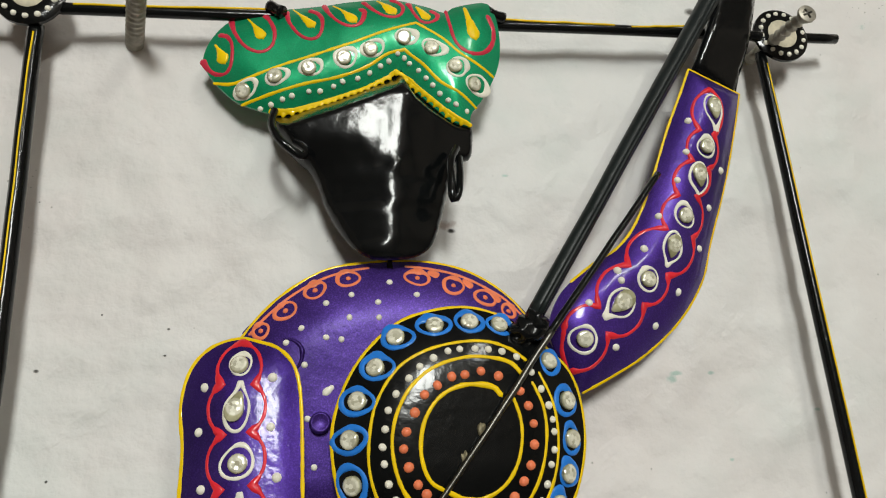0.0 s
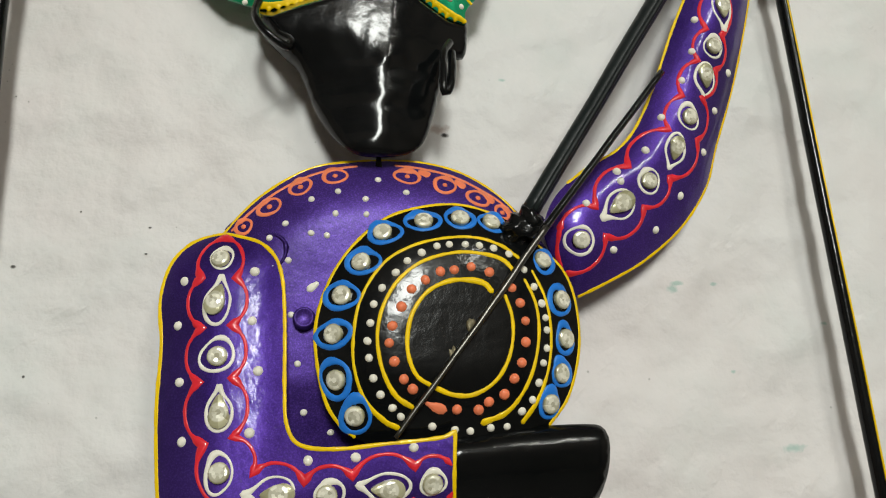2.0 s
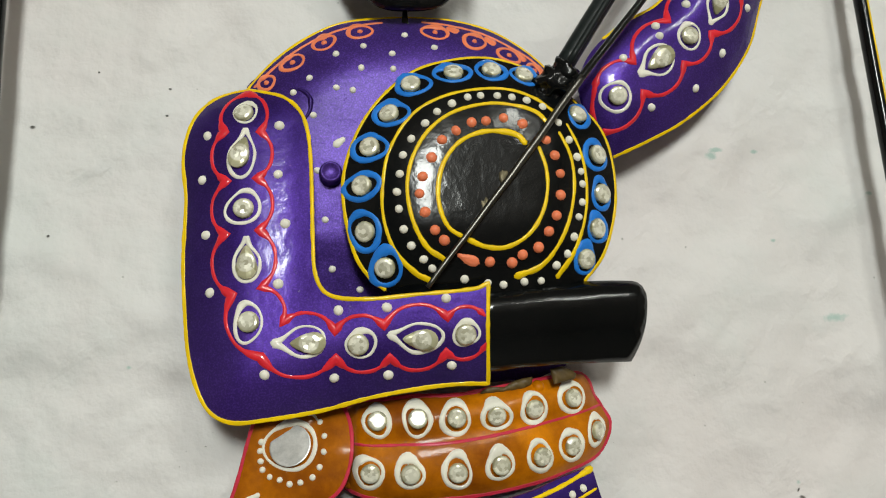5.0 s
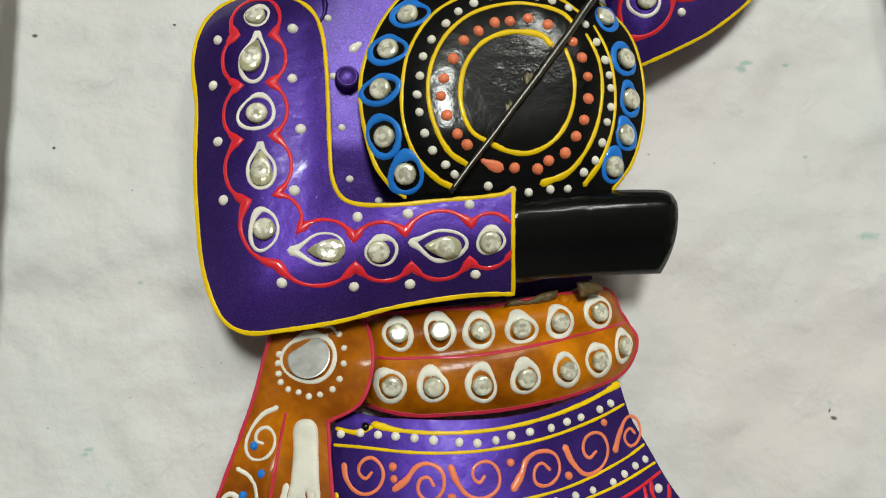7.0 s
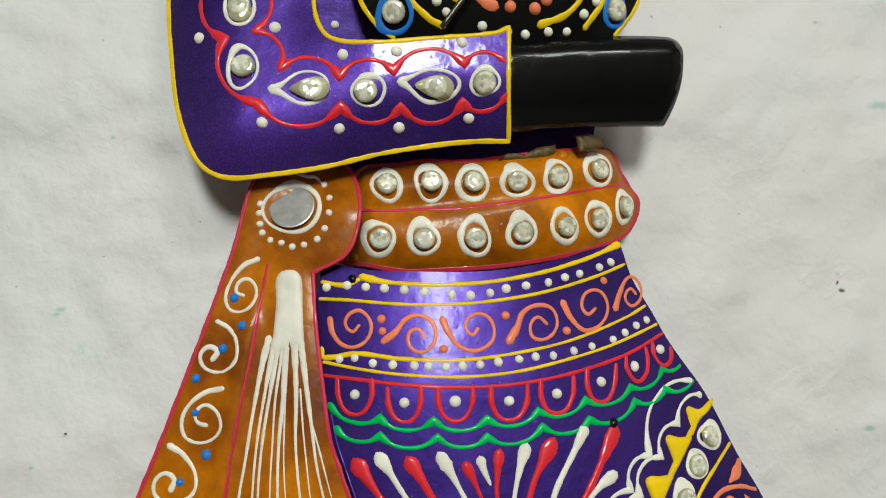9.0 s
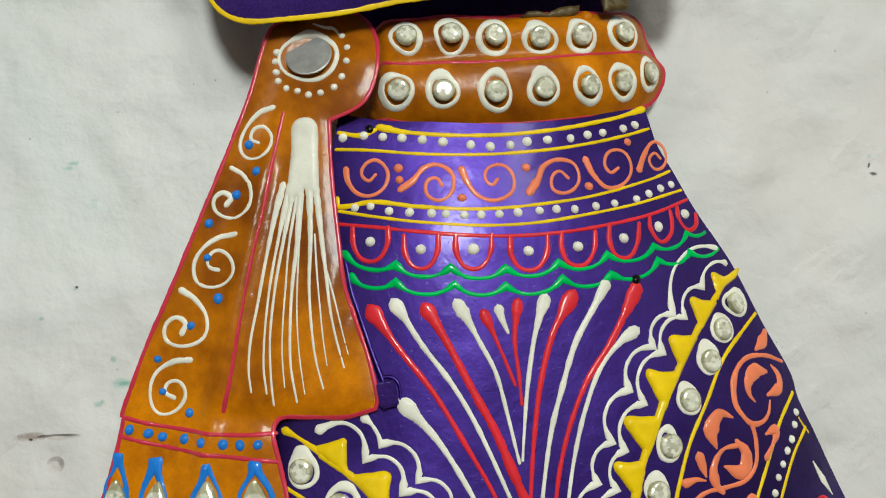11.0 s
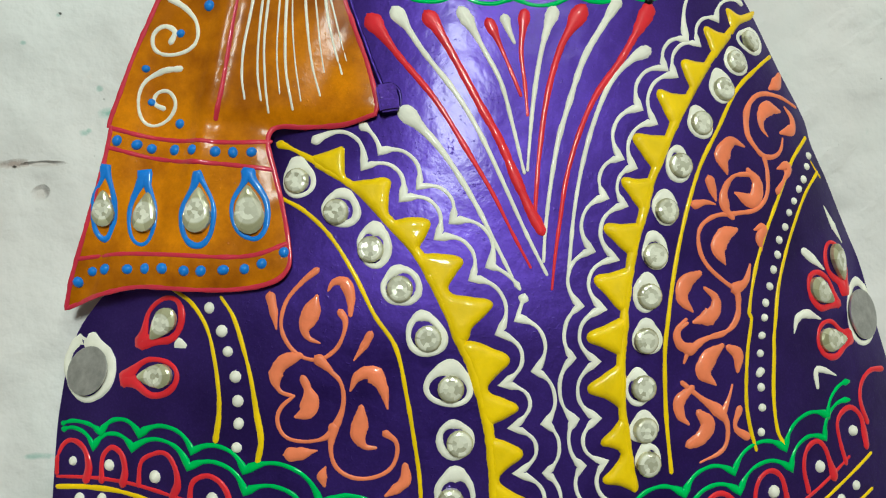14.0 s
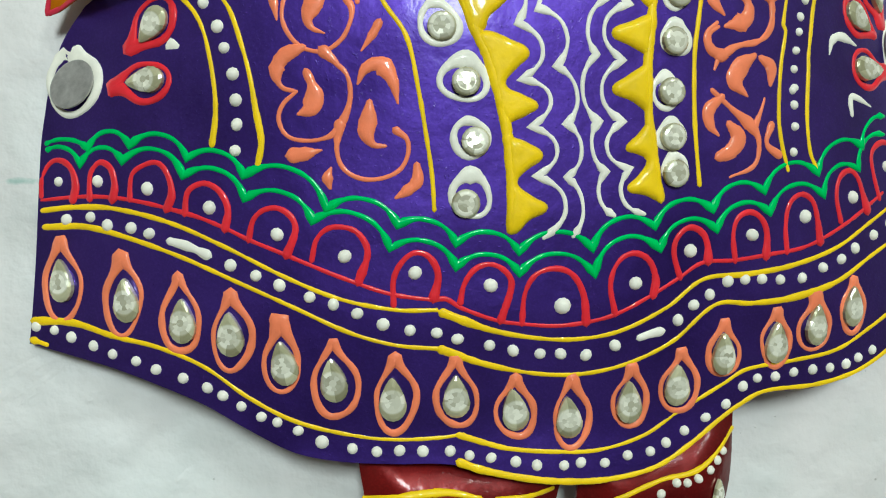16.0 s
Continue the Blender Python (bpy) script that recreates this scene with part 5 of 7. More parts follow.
line(skirt, RED_LINE, [1.4, 1.17, 1.17, 1.29, 1.52, 2.22], [(-86.4, -287.3), (-85.3, -283.3), (-83.2, -281.4), (-80.2, -281.1), (-77.4, -283.1), (-76.7, -285.8), (-78.6, -290.6)], name="loop")
line(skirt, RED_LINE, [1.4, 1.17, 1.17, 1.28, 1.51, 2.21], [(-73.6, -292), (-72.5, -288), (-70.1, -285.8), (-66.6, -285.7), (-63.8, -287.2), (-62.2, -291), (-64.2, -296.8)], name="loop")
line(skirt, RED_LINE, [1.4, 1.17, 1.17, 1.28, 1.52, 2.22], [(-57.3, -302), (-57.1, -296.7), (-55.3, -293.3), (-52.6, -291.5), (-49.7, -292.5), (-48, -296.2), (-49, -300.9)], name="loop")
line(skirt, RED_LINE, [1.41, 1.18, 1.18, 1.29, 1.53, 2.23], [(-43.6, -302.2), (-42.7, -298.5), (-40.5, -295.5), (-37.2, -294.5), (-34.1, -296.1), (-32.8, -298.8), (-35.1, -306.1)], name="loop")
line(skirt, RED_LINE, [1.43, 1.19, 1.19, 1.31, 1.55, 2.27], [(-30.7, -307.1), (-30, -300.9), (-27.6, -297.1), (-23.3, -296), (-19.7, -297.5), (-17.4, -301.7), (-16.8, -307.5)], name="loop")
line(skirt, RED_LINE, [1.45, 1.21, 1.21, 1.33, 1.57, 2.3], [(-10.4, -306.2), (-11.4, -300), (-9.8, -295.4), (-6.4, -293.5), (-2.8, -295.1), (-1.2, -299.3), (-1.7, -302.4)], name="loop")
line(skirt, RED_LINE, [1.47, 1.23, 1.23, 1.35, 1.6, 2.33], [(4.4, -299.1), (3, -294), (3.7, -290.7), (6.6, -288.5), (9.7, -289.8), (10.9, -292.5), (11.1, -295.7)], name="loop")
line(skirt, RED_LINE, [1.51, 1.26, 1.26, 1.38, 1.64, 2.39], [(17.7, -296), (17.2, -290.3), (18.4, -286.8), (21.4, -285.6), (24.3, -287.1), (25.7, -290.2), (25.6, -295.2)], name="loop")
line(skirt, RED_LINE, [1.55, 1.29, 1.29, 1.42, 1.68, 2.45], [(31.1, -294.6), (30.7, -288.8), (31.8, -284), (35, -281.9), (38.1, -283.4), (39.5, -287.4), (40.3, -292.5)], name="loop")
line(skirt, RED_LINE, [1.6, 1.33, 1.33, 1.46, 1.73, 2.53], [(46.4, -288.1), (45.3, -282.8), (46.3, -278.4), (49.4, -276.5), (52, -278.1), (53.6, -282.1), (54.8, -285.7)], name="loop")
line(skirt, RED_LINE, [1.7, 1.4, 1.4, 1.5, 1.8, 2.6], [(59, -282.8), (57.3, -276.8), (57, -272.6), (59.2, -270.2), (62.4, -269.7), (65.4, -272.2), (66.3, -276.2), (66.8, -279.5)], name="loop")
line(skirt, RED_LINE, [1.7, 1.4, 1.4, 1.5], [(67.8, -273.8), (65.9, -268.4), (67.2, -263.9), (71.3, -261.3), (76.5, -261.3)], name="loop")
dots(skirt, WHITE_LINE, 3.07, [(-128.5, -272.3, 2.5), (-119, -273, 2.7), (-107.7, -275.4), (-94.4, -280.2), (-80.5, -286.5), (-66.9, -291.6), (-52.7, -295.6), (-37.2, -298.9), (-22, -303.9, 3.6), (-5.8, -299.9), (6.8, -293.5), (21.9, -290.6), (36, -286.9), (50.2, -282.7), (62.1, -275.4)])
line(skirt, YELLOW_LINE, [1.43, 0.96, 0.96], [(-132.7, -278.4), (-125, -278.2), (-115.7, -279.1), (-103.1, -282.9), (-91.2, -288.7), (-79.7, -295.1), (-68.4, -300.3), (-56.9, -303.1), (-48.6, -303.5)])
line(skirt, YELLOW_LINE, [2.26, 1.13, 1.0, 1.0, 1.0, 1.5, 1.0, 1.0, 1.0], [(-47.1, -304.2), (-37.1, -308.3), (-26.2, -310.7), (-17.6, -311.2), (-8.8, -309.9), (1.4, -305.5), (10, -299.8), (20.5, -299.2), (32.3, -297.8), (45.1, -294.2), (55.9, -288.5), (68.2, -281.9)])
line(skirt, YELLOW_LINE, [1.68, 0.96, 0.96, 0.96], [(-132.2, -282.1), (-122.5, -282.6), (-113.3, -285.3), (-101, -290.2), (-89.2, -296), (-77.8, -301.7), (-66.4, -307.5), (-57.1, -310.5), (-48.1, -311.7)])
line(skirt, YELLOW_LINE, [2.02, 1.01, 1.01, 1.01, 1.01, 1.76, 1.01, 1.01], [(-47.6, -311.9), (-38.4, -315.5), (-27.4, -318.2), (-17.5, -318.9), (-7.3, -317.3), (3.1, -313), (13.1, -305.5), (22, -305.7), (32.4, -305.1), (45.1, -302.1), (55.7, -296.6), (67.7, -290.8)])
dots(skirt, WHITE_LINE, 2.71, [(-126.8, -280.8), (-121, -280.6), (-117.1, -282.6), (-111.7, -283.5), (-107.7, -284.9), (-90.5, -292.4), (-85.3, -294.8), (-80.5, -297), (-74.4, -299.7), (-69.6, -301.4), (-64.8, -303.5), (-59.6, -306), (-54.1, -307.5), (-48.6, -308.3), (-44.3, -309.8), (-37.6, -311.5), (-32.6, -312.9), (-26.8, -313.9), (-22.3, -314.2), (-16.7, -314.8), (-10.2, -313.1), (4.1, -308.4), (7.7, -305.3), (11.5, -303.2), (15.9, -300.5), (20.2, -300.3), (24.5, -300.4), (29.3, -300.8), (35.2, -300.7), (41.1, -298.6)])
dots(skirt, WHITE_LINE, 2.71, [(46.5, -296.9), (50.7, -294.5), (56.7, -291.6), (62, -289)])
line(skirt, WHITE_LINE, [1.9, 2.38, 1.78, 2.62], [(-103.1, -286.8), (-100.3, -287.7), (-97.9, -288.7), (-95.6, -289.9)], name="paint_dot")
line(skirt, WHITE_LINE, [1.96, 1.72, 2.46], [(-4.4, -311.7), (-2.3, -311.1), (0, -310.7)], name="paint_dot")
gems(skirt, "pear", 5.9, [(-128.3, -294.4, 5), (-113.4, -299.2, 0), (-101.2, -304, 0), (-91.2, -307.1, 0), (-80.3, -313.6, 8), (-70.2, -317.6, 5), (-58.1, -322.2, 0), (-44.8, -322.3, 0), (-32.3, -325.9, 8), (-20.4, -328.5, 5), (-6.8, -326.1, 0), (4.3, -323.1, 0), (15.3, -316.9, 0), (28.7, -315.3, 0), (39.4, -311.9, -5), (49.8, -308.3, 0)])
hoop(skirt, ORANGE_LINE, 1.5, [(-128.4, -294.7, 4.7, 7.8, 0, 1), (-114.3, -298.4, 4.2, 7.6, 0, 1), (-101.8, -303, 3.8, 7.8, 0, 1), (-90.9, -307.1, 4, 7.6, 0, 1), (-80.9, -312.7, 3.7, 6.7, 0, 1), (-69.9, -318, 4.4, 7.8, 0, 1), (-57.4, -321.7, 4.4, 7.2, 0, 1), (-44.7, -322, 4.3, 6.7, 0, 1)], name="coral_ring")
hoop(skirt, ORANGE_LINE, 1.5, [(-32.1, -325.9, 4, 6.1, 0, 1), (-19.6, -327.9, 4.1, 6.8, 0, 1), (-6.3, -325.4, 3.7, 6.3, 0, 1), (5.2, -322.9, 4.2, 6.4, 0, 1), (15.6, -316.1, 3.7, 5.5, 0, 1), (28.8, -314.7, 3.9, 5.5, 0, 1), (39.3, -311.9, 4.3, 5.8, 0, 1), (50.4, -308.4, 3.6, 5.5, 0, 1)], name="coral_ring")
line(skirt, YELLOW_LINE, [1.94, 0.97, 0.97, 0.97], [(-135.4, -302.7), (-126, -303.4), (-116.9, -306.5), (-106.9, -309.2), (-97.3, -313.6), (-88.1, -320.5), (-78.9, -325.8), (-67.2, -329.4), (-57.7, -330.8), (-48.2, -330.9), (-43.4, -330.4)])
line(skirt, YELLOW_LINE, [1.53, 1.02, 0.89, 0.89, 1.02, 1.15, 1.02, 1.02], [(-44.3, -330.6), (-38.6, -332.7), (-33.7, -334.2), (-23.8, -335.6), (-13.7, -336), (-3.1, -333.6), (5.1, -329.1), (15.9, -323.5), (21.5, -320.7), (33.2, -319.6), (45.8, -318), (56, -313.4), (67.2, -307.4)])
dots(skirt, WHITE_LINE, 2.49, [(-135, -304), (-130.6, -304.9), (-126.6, -306.5), (-121.5, -308.5), (-117.2, -310.4), (-112, -312), (-107.7, -313.9), (-101.9, -315.9), (-96.8, -318.1), (-93.6, -319.9), (-89.8, -322.3), (-85.7, -324.7), (-82.4, -326), (-78.1, -328), (-73.2, -330.6, 3.1), (-66.9, -332.3), (-61.8, -333.2), (-57, -333.2), (-52.1, -333.6), (-46.3, -333.9), (-42.2, -335.1), (-37.6, -335.9), (-32.3, -337.1), (-27.7, -338.2), (-21.7, -338.7), (-17.9, -338.4), (-12.5, -338.9), (-7.2, -337.7), (-1.9, -337.3), (1.9, -335.7)])
dots(skirt, WHITE_LINE, 2.49, [(6.4, -333.4), (11.7, -330.9), (16.7, -328.3), (20.8, -324.5), (24.4, -322.9), (29.1, -322.9), (34, -322.3), (39.2, -322.1), (44.1, -322.1), (48.8, -321.6), (52.4, -320.4), (56.7, -318.9)])
line(skirt, YELLOW_LINE, [2.43, 1.09, 1.09, 1.09], [(-135.5, -307.1), (-126.4, -310.2), (-117.2, -313.1), (-107.4, -316.9), (-97.8, -321.4), (-88.5, -327), (-79.2, -332.1), (-69.8, -334.5), (-57.9, -335.6), (-46, -336.2)])
line(skirt, YELLOW_LINE, [2.05, 1.15, 1.15, 1.15], [(-44.2, -336.5), (-40.1, -338.2), (-30.3, -340.8), (-21.6, -342.2), (-11.4, -342.5), (-0.8, -340.8), (7.5, -336.6), (14.7, -331.9), (19.1, -329.3), (26.1, -326.2), (39.8, -325.8), (49.6, -324.3), (56.3, -322), (67.3, -316.4)])

# ---- the trousers ----
TROUSERS_EDGE = [(-65.9, -334.1, 1), (-65.2, -340.3), (-63.3, -353.9, 1), (-22.2, -357.9, 1), (-21.7, -347.8), (-19.5, -343.5), (-16.6, -343.7), (-17.1, -348.2), (-14.9, -358.6, 1), (15, -361.4, 1), (20, -347.5), (22, -329.8, 1), (1.1, -336.8), (-32.3, -336.7)]
TROUSERS_FORM = Relief(TROUSERS_EDGE, lambda x, z: 14.0 + 0 * x, 5.0, 12)
trousers = sheet("trousers", TROUSERS_EDGE, TROUSERS_FORM, CRIMSON, "dark red lacquered trouser legs below the skirt hem", "trousers", 1.2, 3.2)
FORM[trousers.name] = TROUSERS_FORM
line(trousers, YELLOW_LINE, 1.15, [(-9.4, -348), (1.4, -344.6), (9.5, -343.3), (15.7, -339.6), (21.3, -335.4)])
line(trousers, YELLOW_LINE, [1.1, 1.95, 1.1], [(-64.7, -344.2), (-55.8, -343.3), (-47.3, -343.2), (-40, -344.9)])
line(trousers, YELLOW_LINE, 1.12, [(-36.3, -345.5), (-30, -345.6), (-22.9, -345.2)])
dots(trousers, WHITE_LINE, 2.17, [(4.9, -345.4), (7.4, -345.6), (10.1, -344.9), (13.4, -343.4), (15.6, -341.6), (17.6, -339.8), (1, -347.5)])
gems(trousers, "pear", 3.89, [(15.6, -349.1, 0)])

# ---- the sash ----
SASH_EDGE = [(-78.4, -97.5), (-81, -104.4), (-84, -114.9), (-88.8, -127.5), (-94.7, -141.9), (-100, -154.6), (-105.8, -168), (-110.3, -178), (-113.8, -187.2), (-116.5, -194.7), (-115.9, -194.8), (-118.7, -206.6), (-122.6, -218.4), (-125.7, -227.5), (-128.5, -236.4, 1), (-120, -233.7), (-110.4, -232.2), (-96.9, -233.4), (-86.6, -233.7), (-78.7, -232.3), (-75.5, -229.2), (-75.4, -224.2), (-76.5, -216.6), (-78.3, -207.6), (-79.7, -200.2), (-78.2, -197.2), (-71.5, -197.2), (-62.2, -197.4), (-55.3, -195.7, 1), (-54.8, -193.4), (-56.5, -184.1), (-59.3, -174.4), (-61.6, -165.8), (-62.7, -153.9), (-63.8, -138.1), (-64, -123.6, 1), (-55.5, -119.6), (-51.8, -112.6), (-50.8, -103.8), (-52.4, -96.7), (-56, -92.7), (-66.3, -93), (-75.2, -95.3)]
SASH_IN = lambda x, z: np.maximum(x - np.interp(z, [-236, -218, -207, -195, -178, -155, -128, -105, -97], [-127.4, -121.6, -117.8, -115, -109.5, -99.4, -88.3, -80.6, -78]), 0)
SASH_UPPER = lambda d, z: np.interp(d, [0, 3, 9, 15, 25, 40], [13.9, 15.0, 17.2, 18.5, 20.7, 23.7]) - 0.35 * np.clip(z + 108, 0, 20)
SASH_LOWER = lambda d: np.interp(d, [0, 1.5, 7, 15, 20, 26, 35, 45, 60], [7.3, 8.9, 13.2, 15.7, 18.2, 20.2, 21.7, 22.7, 25.2])
SASH_FORM = Relief(SASH_EDGE, lambda x, z: np.maximum(SKIRT_FORM(x, z) + 1.7, SASH_LOWER(SASH_IN(x, z)) + (SASH_UPPER(SASH_IN(x, z), z) - SASH_LOWER(SASH_IN(x, z))) * np.clip((z + 200) / 25, 0, 1)) + 1.8 * np.exp(-(((x - (-77.9 + 0.219 * (z - -121.5))) / 2.6) ** 2)) * np.clip((z + 213) / 10, 0, 1) * np.clip((-128 - z) / 8, 0, 1) - 1.1 * np.exp(-(((z - (-197.0 - 0.1 * (x + 80))) / 2.8) ** 2)) * np.clip((x + 106) / 14, 0, 1), 0.8, 6)
sash = sheet("sash", SASH_EDGE, SASH_FORM, AMBER, "hanging sash of amber lacquered metal with a mirror rosette", "sash", 1.4, 1.7)
FORM[sash.name] = SASH_FORM
line(sash, ROSE_LINE, 1.1, SASH_EDGE, name="edge_line", closed=True)
gems(sash, "disc", 12.13, [(-68.6, -105.7, 0)], name="mirror_disc")
hoop(sash, WHITE_LINE, 1.30, [(-68.6, -106, 7.1, 6.8, 0, 0)])
dots(sash, WHITE_LINE, 1.88, [(-77.3, -106.7), (-77.2, -109.6), (-76.7, -112), (-74.7, -114.1), (-71.8, -115.1), (-69, -116.4), (-65.9, -116.1), (-62.4, -114.9), (-60.3, -112.2), (-59, -108), (-58.7, -103.7), (-59.9, -99.7), (-76.9, -104.2)])
line(sash, WHITE_LINE, [0.59, 1.03, 0.73], [(-67.2, -96.4), (-64.3, -97.2), (-62.1, -97.4), (-60.6, -99.1)])
patch(sash, WHITE_LINE, [(-74.8, -139.1, 1), (-73.8, -130.5), (-73.6, -124.7), (-71.9, -122.6), (-68.5, -122.7), (-66.9, -125), (-66.9, -132.6), (-66.9, -142.3, 1), (-68.1, -147.3, 1), (-68.7, -142.2, 1), (-69.9, -147.2, 1), (-70.6, -141.3, 1), (-72.2, -147.7, 1), (-72.9, -143.3, 1), (-74.4, -147.6, 1), (-75.2, -143.1, 1), (-76.8, -146.3, 1)], name="tassel_head")
line(sash, WHITE_LINE, [2.0, 1.0, 0.75, 0.6], [(-76, -140), (-78.2, -148), (-80.7, -159.3), (-82.9, -170.5), (-84.6, -178.7), (-85.1, -185.4), (-84.6, -190.4)], name="tassel_thread")
line(sash, WHITE_LINE, [1.5, 0.8, 0.65, 0.5], [(-74.9, -142.4), (-77.1, -152.4), (-79.4, -163.7), (-80.9, -174.8), (-81.5, -184.3), (-80.9, -191)], name="tassel_thread")
line(sash, WHITE_LINE, [1.5, 0.8, 0.65, 0.5], [(-73.8, -143.2), (-76.1, -154), (-78.3, -165.2), (-79.8, -177.6), (-79.8, -187.1), (-79.3, -193.8)], name="tassel_thread")
line(sash, WHITE_LINE, [1.0, 0.6, 0.45, 0.35], [(-72.6, -143.3), (-74.8, -155.5), (-75.8, -165.4), (-76.7, -175.1), (-77, -181.9), (-76.6, -189.7)], name="tassel_thread")
line(sash, WHITE_LINE, [1.7, 1.1, 0.7, 0.5], [(-71.8, -141.9), (-72.7, -154.2), (-74.2, -165.5), (-74.9, -175.2), (-75, -184.7), (-73.8, -193.4)], name="tassel_thread")
line(sash, WHITE_LINE, [0.7, 0.45, 0.4, 0.3], [(-71.1, -142.7), (-72.4, -157.1), (-73.2, -171.2), (-72.9, -182.1), (-71.9, -191.5)], name="tassel_thread")
line(sash, WHITE_LINE, [1.8, 1.0, 0.65, 0.45], [(-69.4, -141.4), (-69.5, -154.5), (-70.1, -165.8), (-69.8, -175.5), (-69, -183.7), (-67.5, -190.5)], name="tassel_thread")
line(sash, WHITE_LINE, [1.9, 1.3, 0.7, 0.45], [(-67.7, -141.5), (-66.8, -153.2), (-65.9, -163.3), (-65.2, -171.7), (-64.1, -178.5), (-62.4, -185.8)], name="tassel_thread")
line(sash, WHITE_LINE, [0.5, 0.5, 0.4, 0.25], [(-65.6, -162.6), (-63.9, -170.3), (-62.5, -177.2), (-61.3, -182.7)], name="tassel_thread")
line(sash, WHITE_LINE, [0.5, 0.5, 0.4, 0.25], [(-68.4, -153.1), (-68.1, -163.1), (-67.5, -172.9), (-67.1, -179), (-66.4, -185.1)], name="tassel_thread")
line(sash, ROSE_LINE, [0.97, 0.83, 0.83, 1.25], [(-75.6, -120.8), (-77.5, -128.9), (-80.7, -145), (-84, -158.6), (-86.9, -173.1), (-89.4, -186.5), (-91.3, -194.5)])
line(sash, WHITE_LINE, [1.7, 0.99, 0.85, 0.99, 0.99], [(-78.3, -119), (-81.8, -120.4), (-85.3, -124.5), (-86.7, -129.1), (-84.9, -132.2), (-80.7, -131.6), (-78.7, -127.6), (-80.4, -124.2), (-83, -124.6), (-83.9, -127.2), (-82.2, -128.2)], name="spiral")
line(sash, WHITE_LINE, [1.4, 0.98, 0.98, 0.98, 1.81], [(-88.8, -134.6), (-86, -136.6), (-84.1, -140.5), (-84.6, -145), (-88.4, -147.5), (-92.5, -146.1), (-93.5, -142.9), (-91.4, -140.9), (-89.2, -142.2), (-90.2, -143.9)], name="spiral")
line(sash, WHITE_LINE, [1.66, 0.97, 0.83, 0.97, 0.97], [(-88.3, -151.7), (-92.6, -152.4), (-96.9, -155.5), (-98.6, -159.5), (-97.4, -163.5), (-92.6, -164.6), (-88.9, -162), (-89.2, -158.1), (-92.3, -155.5), (-94.9, -157), (-94.8, -159.5), (-92.4, -160.5)], name="spiral")
line(sash, WHITE_LINE, [1.78, 0.96, 0.96, 0.96, 1.64], [(-101.6, -165), (-98.3, -167.4), (-95.4, -171.7), (-95.8, -176.5), (-100.3, -178.7), (-105.1, -177.4), (-105.8, -173.8), (-103.3, -171.6), (-100.7, -173.1), (-101.5, -175.5)], name="spiral")
line(sash, WHITE_LINE, [1.76, 0.95, 0.81, 0.95, 1.22], [(-99.7, -182.1), (-104.1, -182.4), (-108.3, -185.2), (-109.5, -190.4), (-107.7, -194.5), (-103.6, -194.2), (-100.9, -190.6), (-102.3, -187.3), (-105.2, -187.4), (-105.8, -189.7), (-103.8, -191)], name="spiral")
dots(sash, BLUE_LINE, 2.48, [(-84.5, -128.7), (-82.6, -136), (-87.8, -141.6), (-94.7, -148.6), (-95.2, -157.2, 2.1), (-92.4, -167.6, 2.9), (-99.2, -173.8, 2.2), (-107.6, -181.5, 2), (-106.5, -189.4, 2), (-100, -194.8)])
line(sash, ROSE_LINE, 1.05, [(-115.9, -195.1), (-108.7, -197.2), (-97.6, -199.3), (-87, -200.4), (-79.1, -200.4)])
line(sash, ROSE_LINE, 1.05, [(-116.6, -199.6), (-108.8, -201.9), (-99.1, -204), (-89.7, -205.3), (-78.7, -207)])
line(sash, ROSE_LINE, 1.02, [(-124.5, -225), (-114.3, -224.4), (-103.1, -225.2), (-90.2, -226.4), (-82.5, -226.2), (-75.4, -223.9)])
dots(sash, BLUE_LINE, 2.58, [(-114.6, -198.1), (-110.1, -199.2), (-106.8, -200.2), (-101.3, -200.9), (-96.7, -201.6), (-91.5, -202.3), (-87.5, -202.7), (-83.3, -202.8), (-124.8, -230.4), (-121.3, -228.1), (-118, -227.7), (-112.5, -228), (-108.2, -228.1), (-104, -228.3), (-98.9, -229.1), (-95.1, -229.3), (-90.1, -229.3), (-85.3, -229.3), (-81.4, -228.3), (-76.4, -226)])
gems(sash, "pear", 6.5, [(-118, -214.0, -4, 5.2), (-108.2, -215.4, -8, 5.8), (-95.6, -215.9, -4, 6.5), (-84, -216.4, 2, 6.9)])
hoop(sash, BLUE_LINE, 1.35, [(-118, -213.2, 2.4, 8.2, -4, 1), (-109.1, -215.2, 3, 7.9, -4, 1), (-95.6, -216.2, 3.7, 7.7, 0, 1), (-83.9, -215.8, 3.8, 7.4, 2, 1)], name="blue_ring")

# ---- the belt ----
BELT_EDGE = [(-51, -95.5), (-38.6, -94.4), (-32.3, -94), (-18, -94.5), (-1.2, -92.6), (15.4, -90.9), (23, -90.3), (26.6, -92.7), (28.4, -97.7), (30.7, -101), (32.9, -106), (31.7, -111.1), (27.3, -116.6), (16, -120.3), (4.6, -122.6), (-12.4, -124.4), (-28.2, -124.6), (-40.6, -124), (-52.5, -120.7), (-58.7, -117.5), (-59.6, -105.2)]
BELT_FORM = Relief(BELT_EDGE, lambda x, z: np.interp(x, [-58, -46, -32, -20, -8, 5, 17, 25, 29], [12.5, 14.7, 16.6, 17, 16.4, 14.6, 11.2, 8.6, 7.2]) - 8 * np.clip((-48 - x) / 6, 0, 1) ** 1.5 - 1.6 * np.exp(-(((z - (-108.0 + 0.073 * (x - -50.6))) / 3.2) ** 2)), 4.5, 9)
belt = sheet("belt", BELT_EDGE, BELT_FORM, AMBER, "broad amber lacquered metal belt with two rows of stones", "belt", 1.2, 1.8)
FORM[belt.name] = BELT_FORM
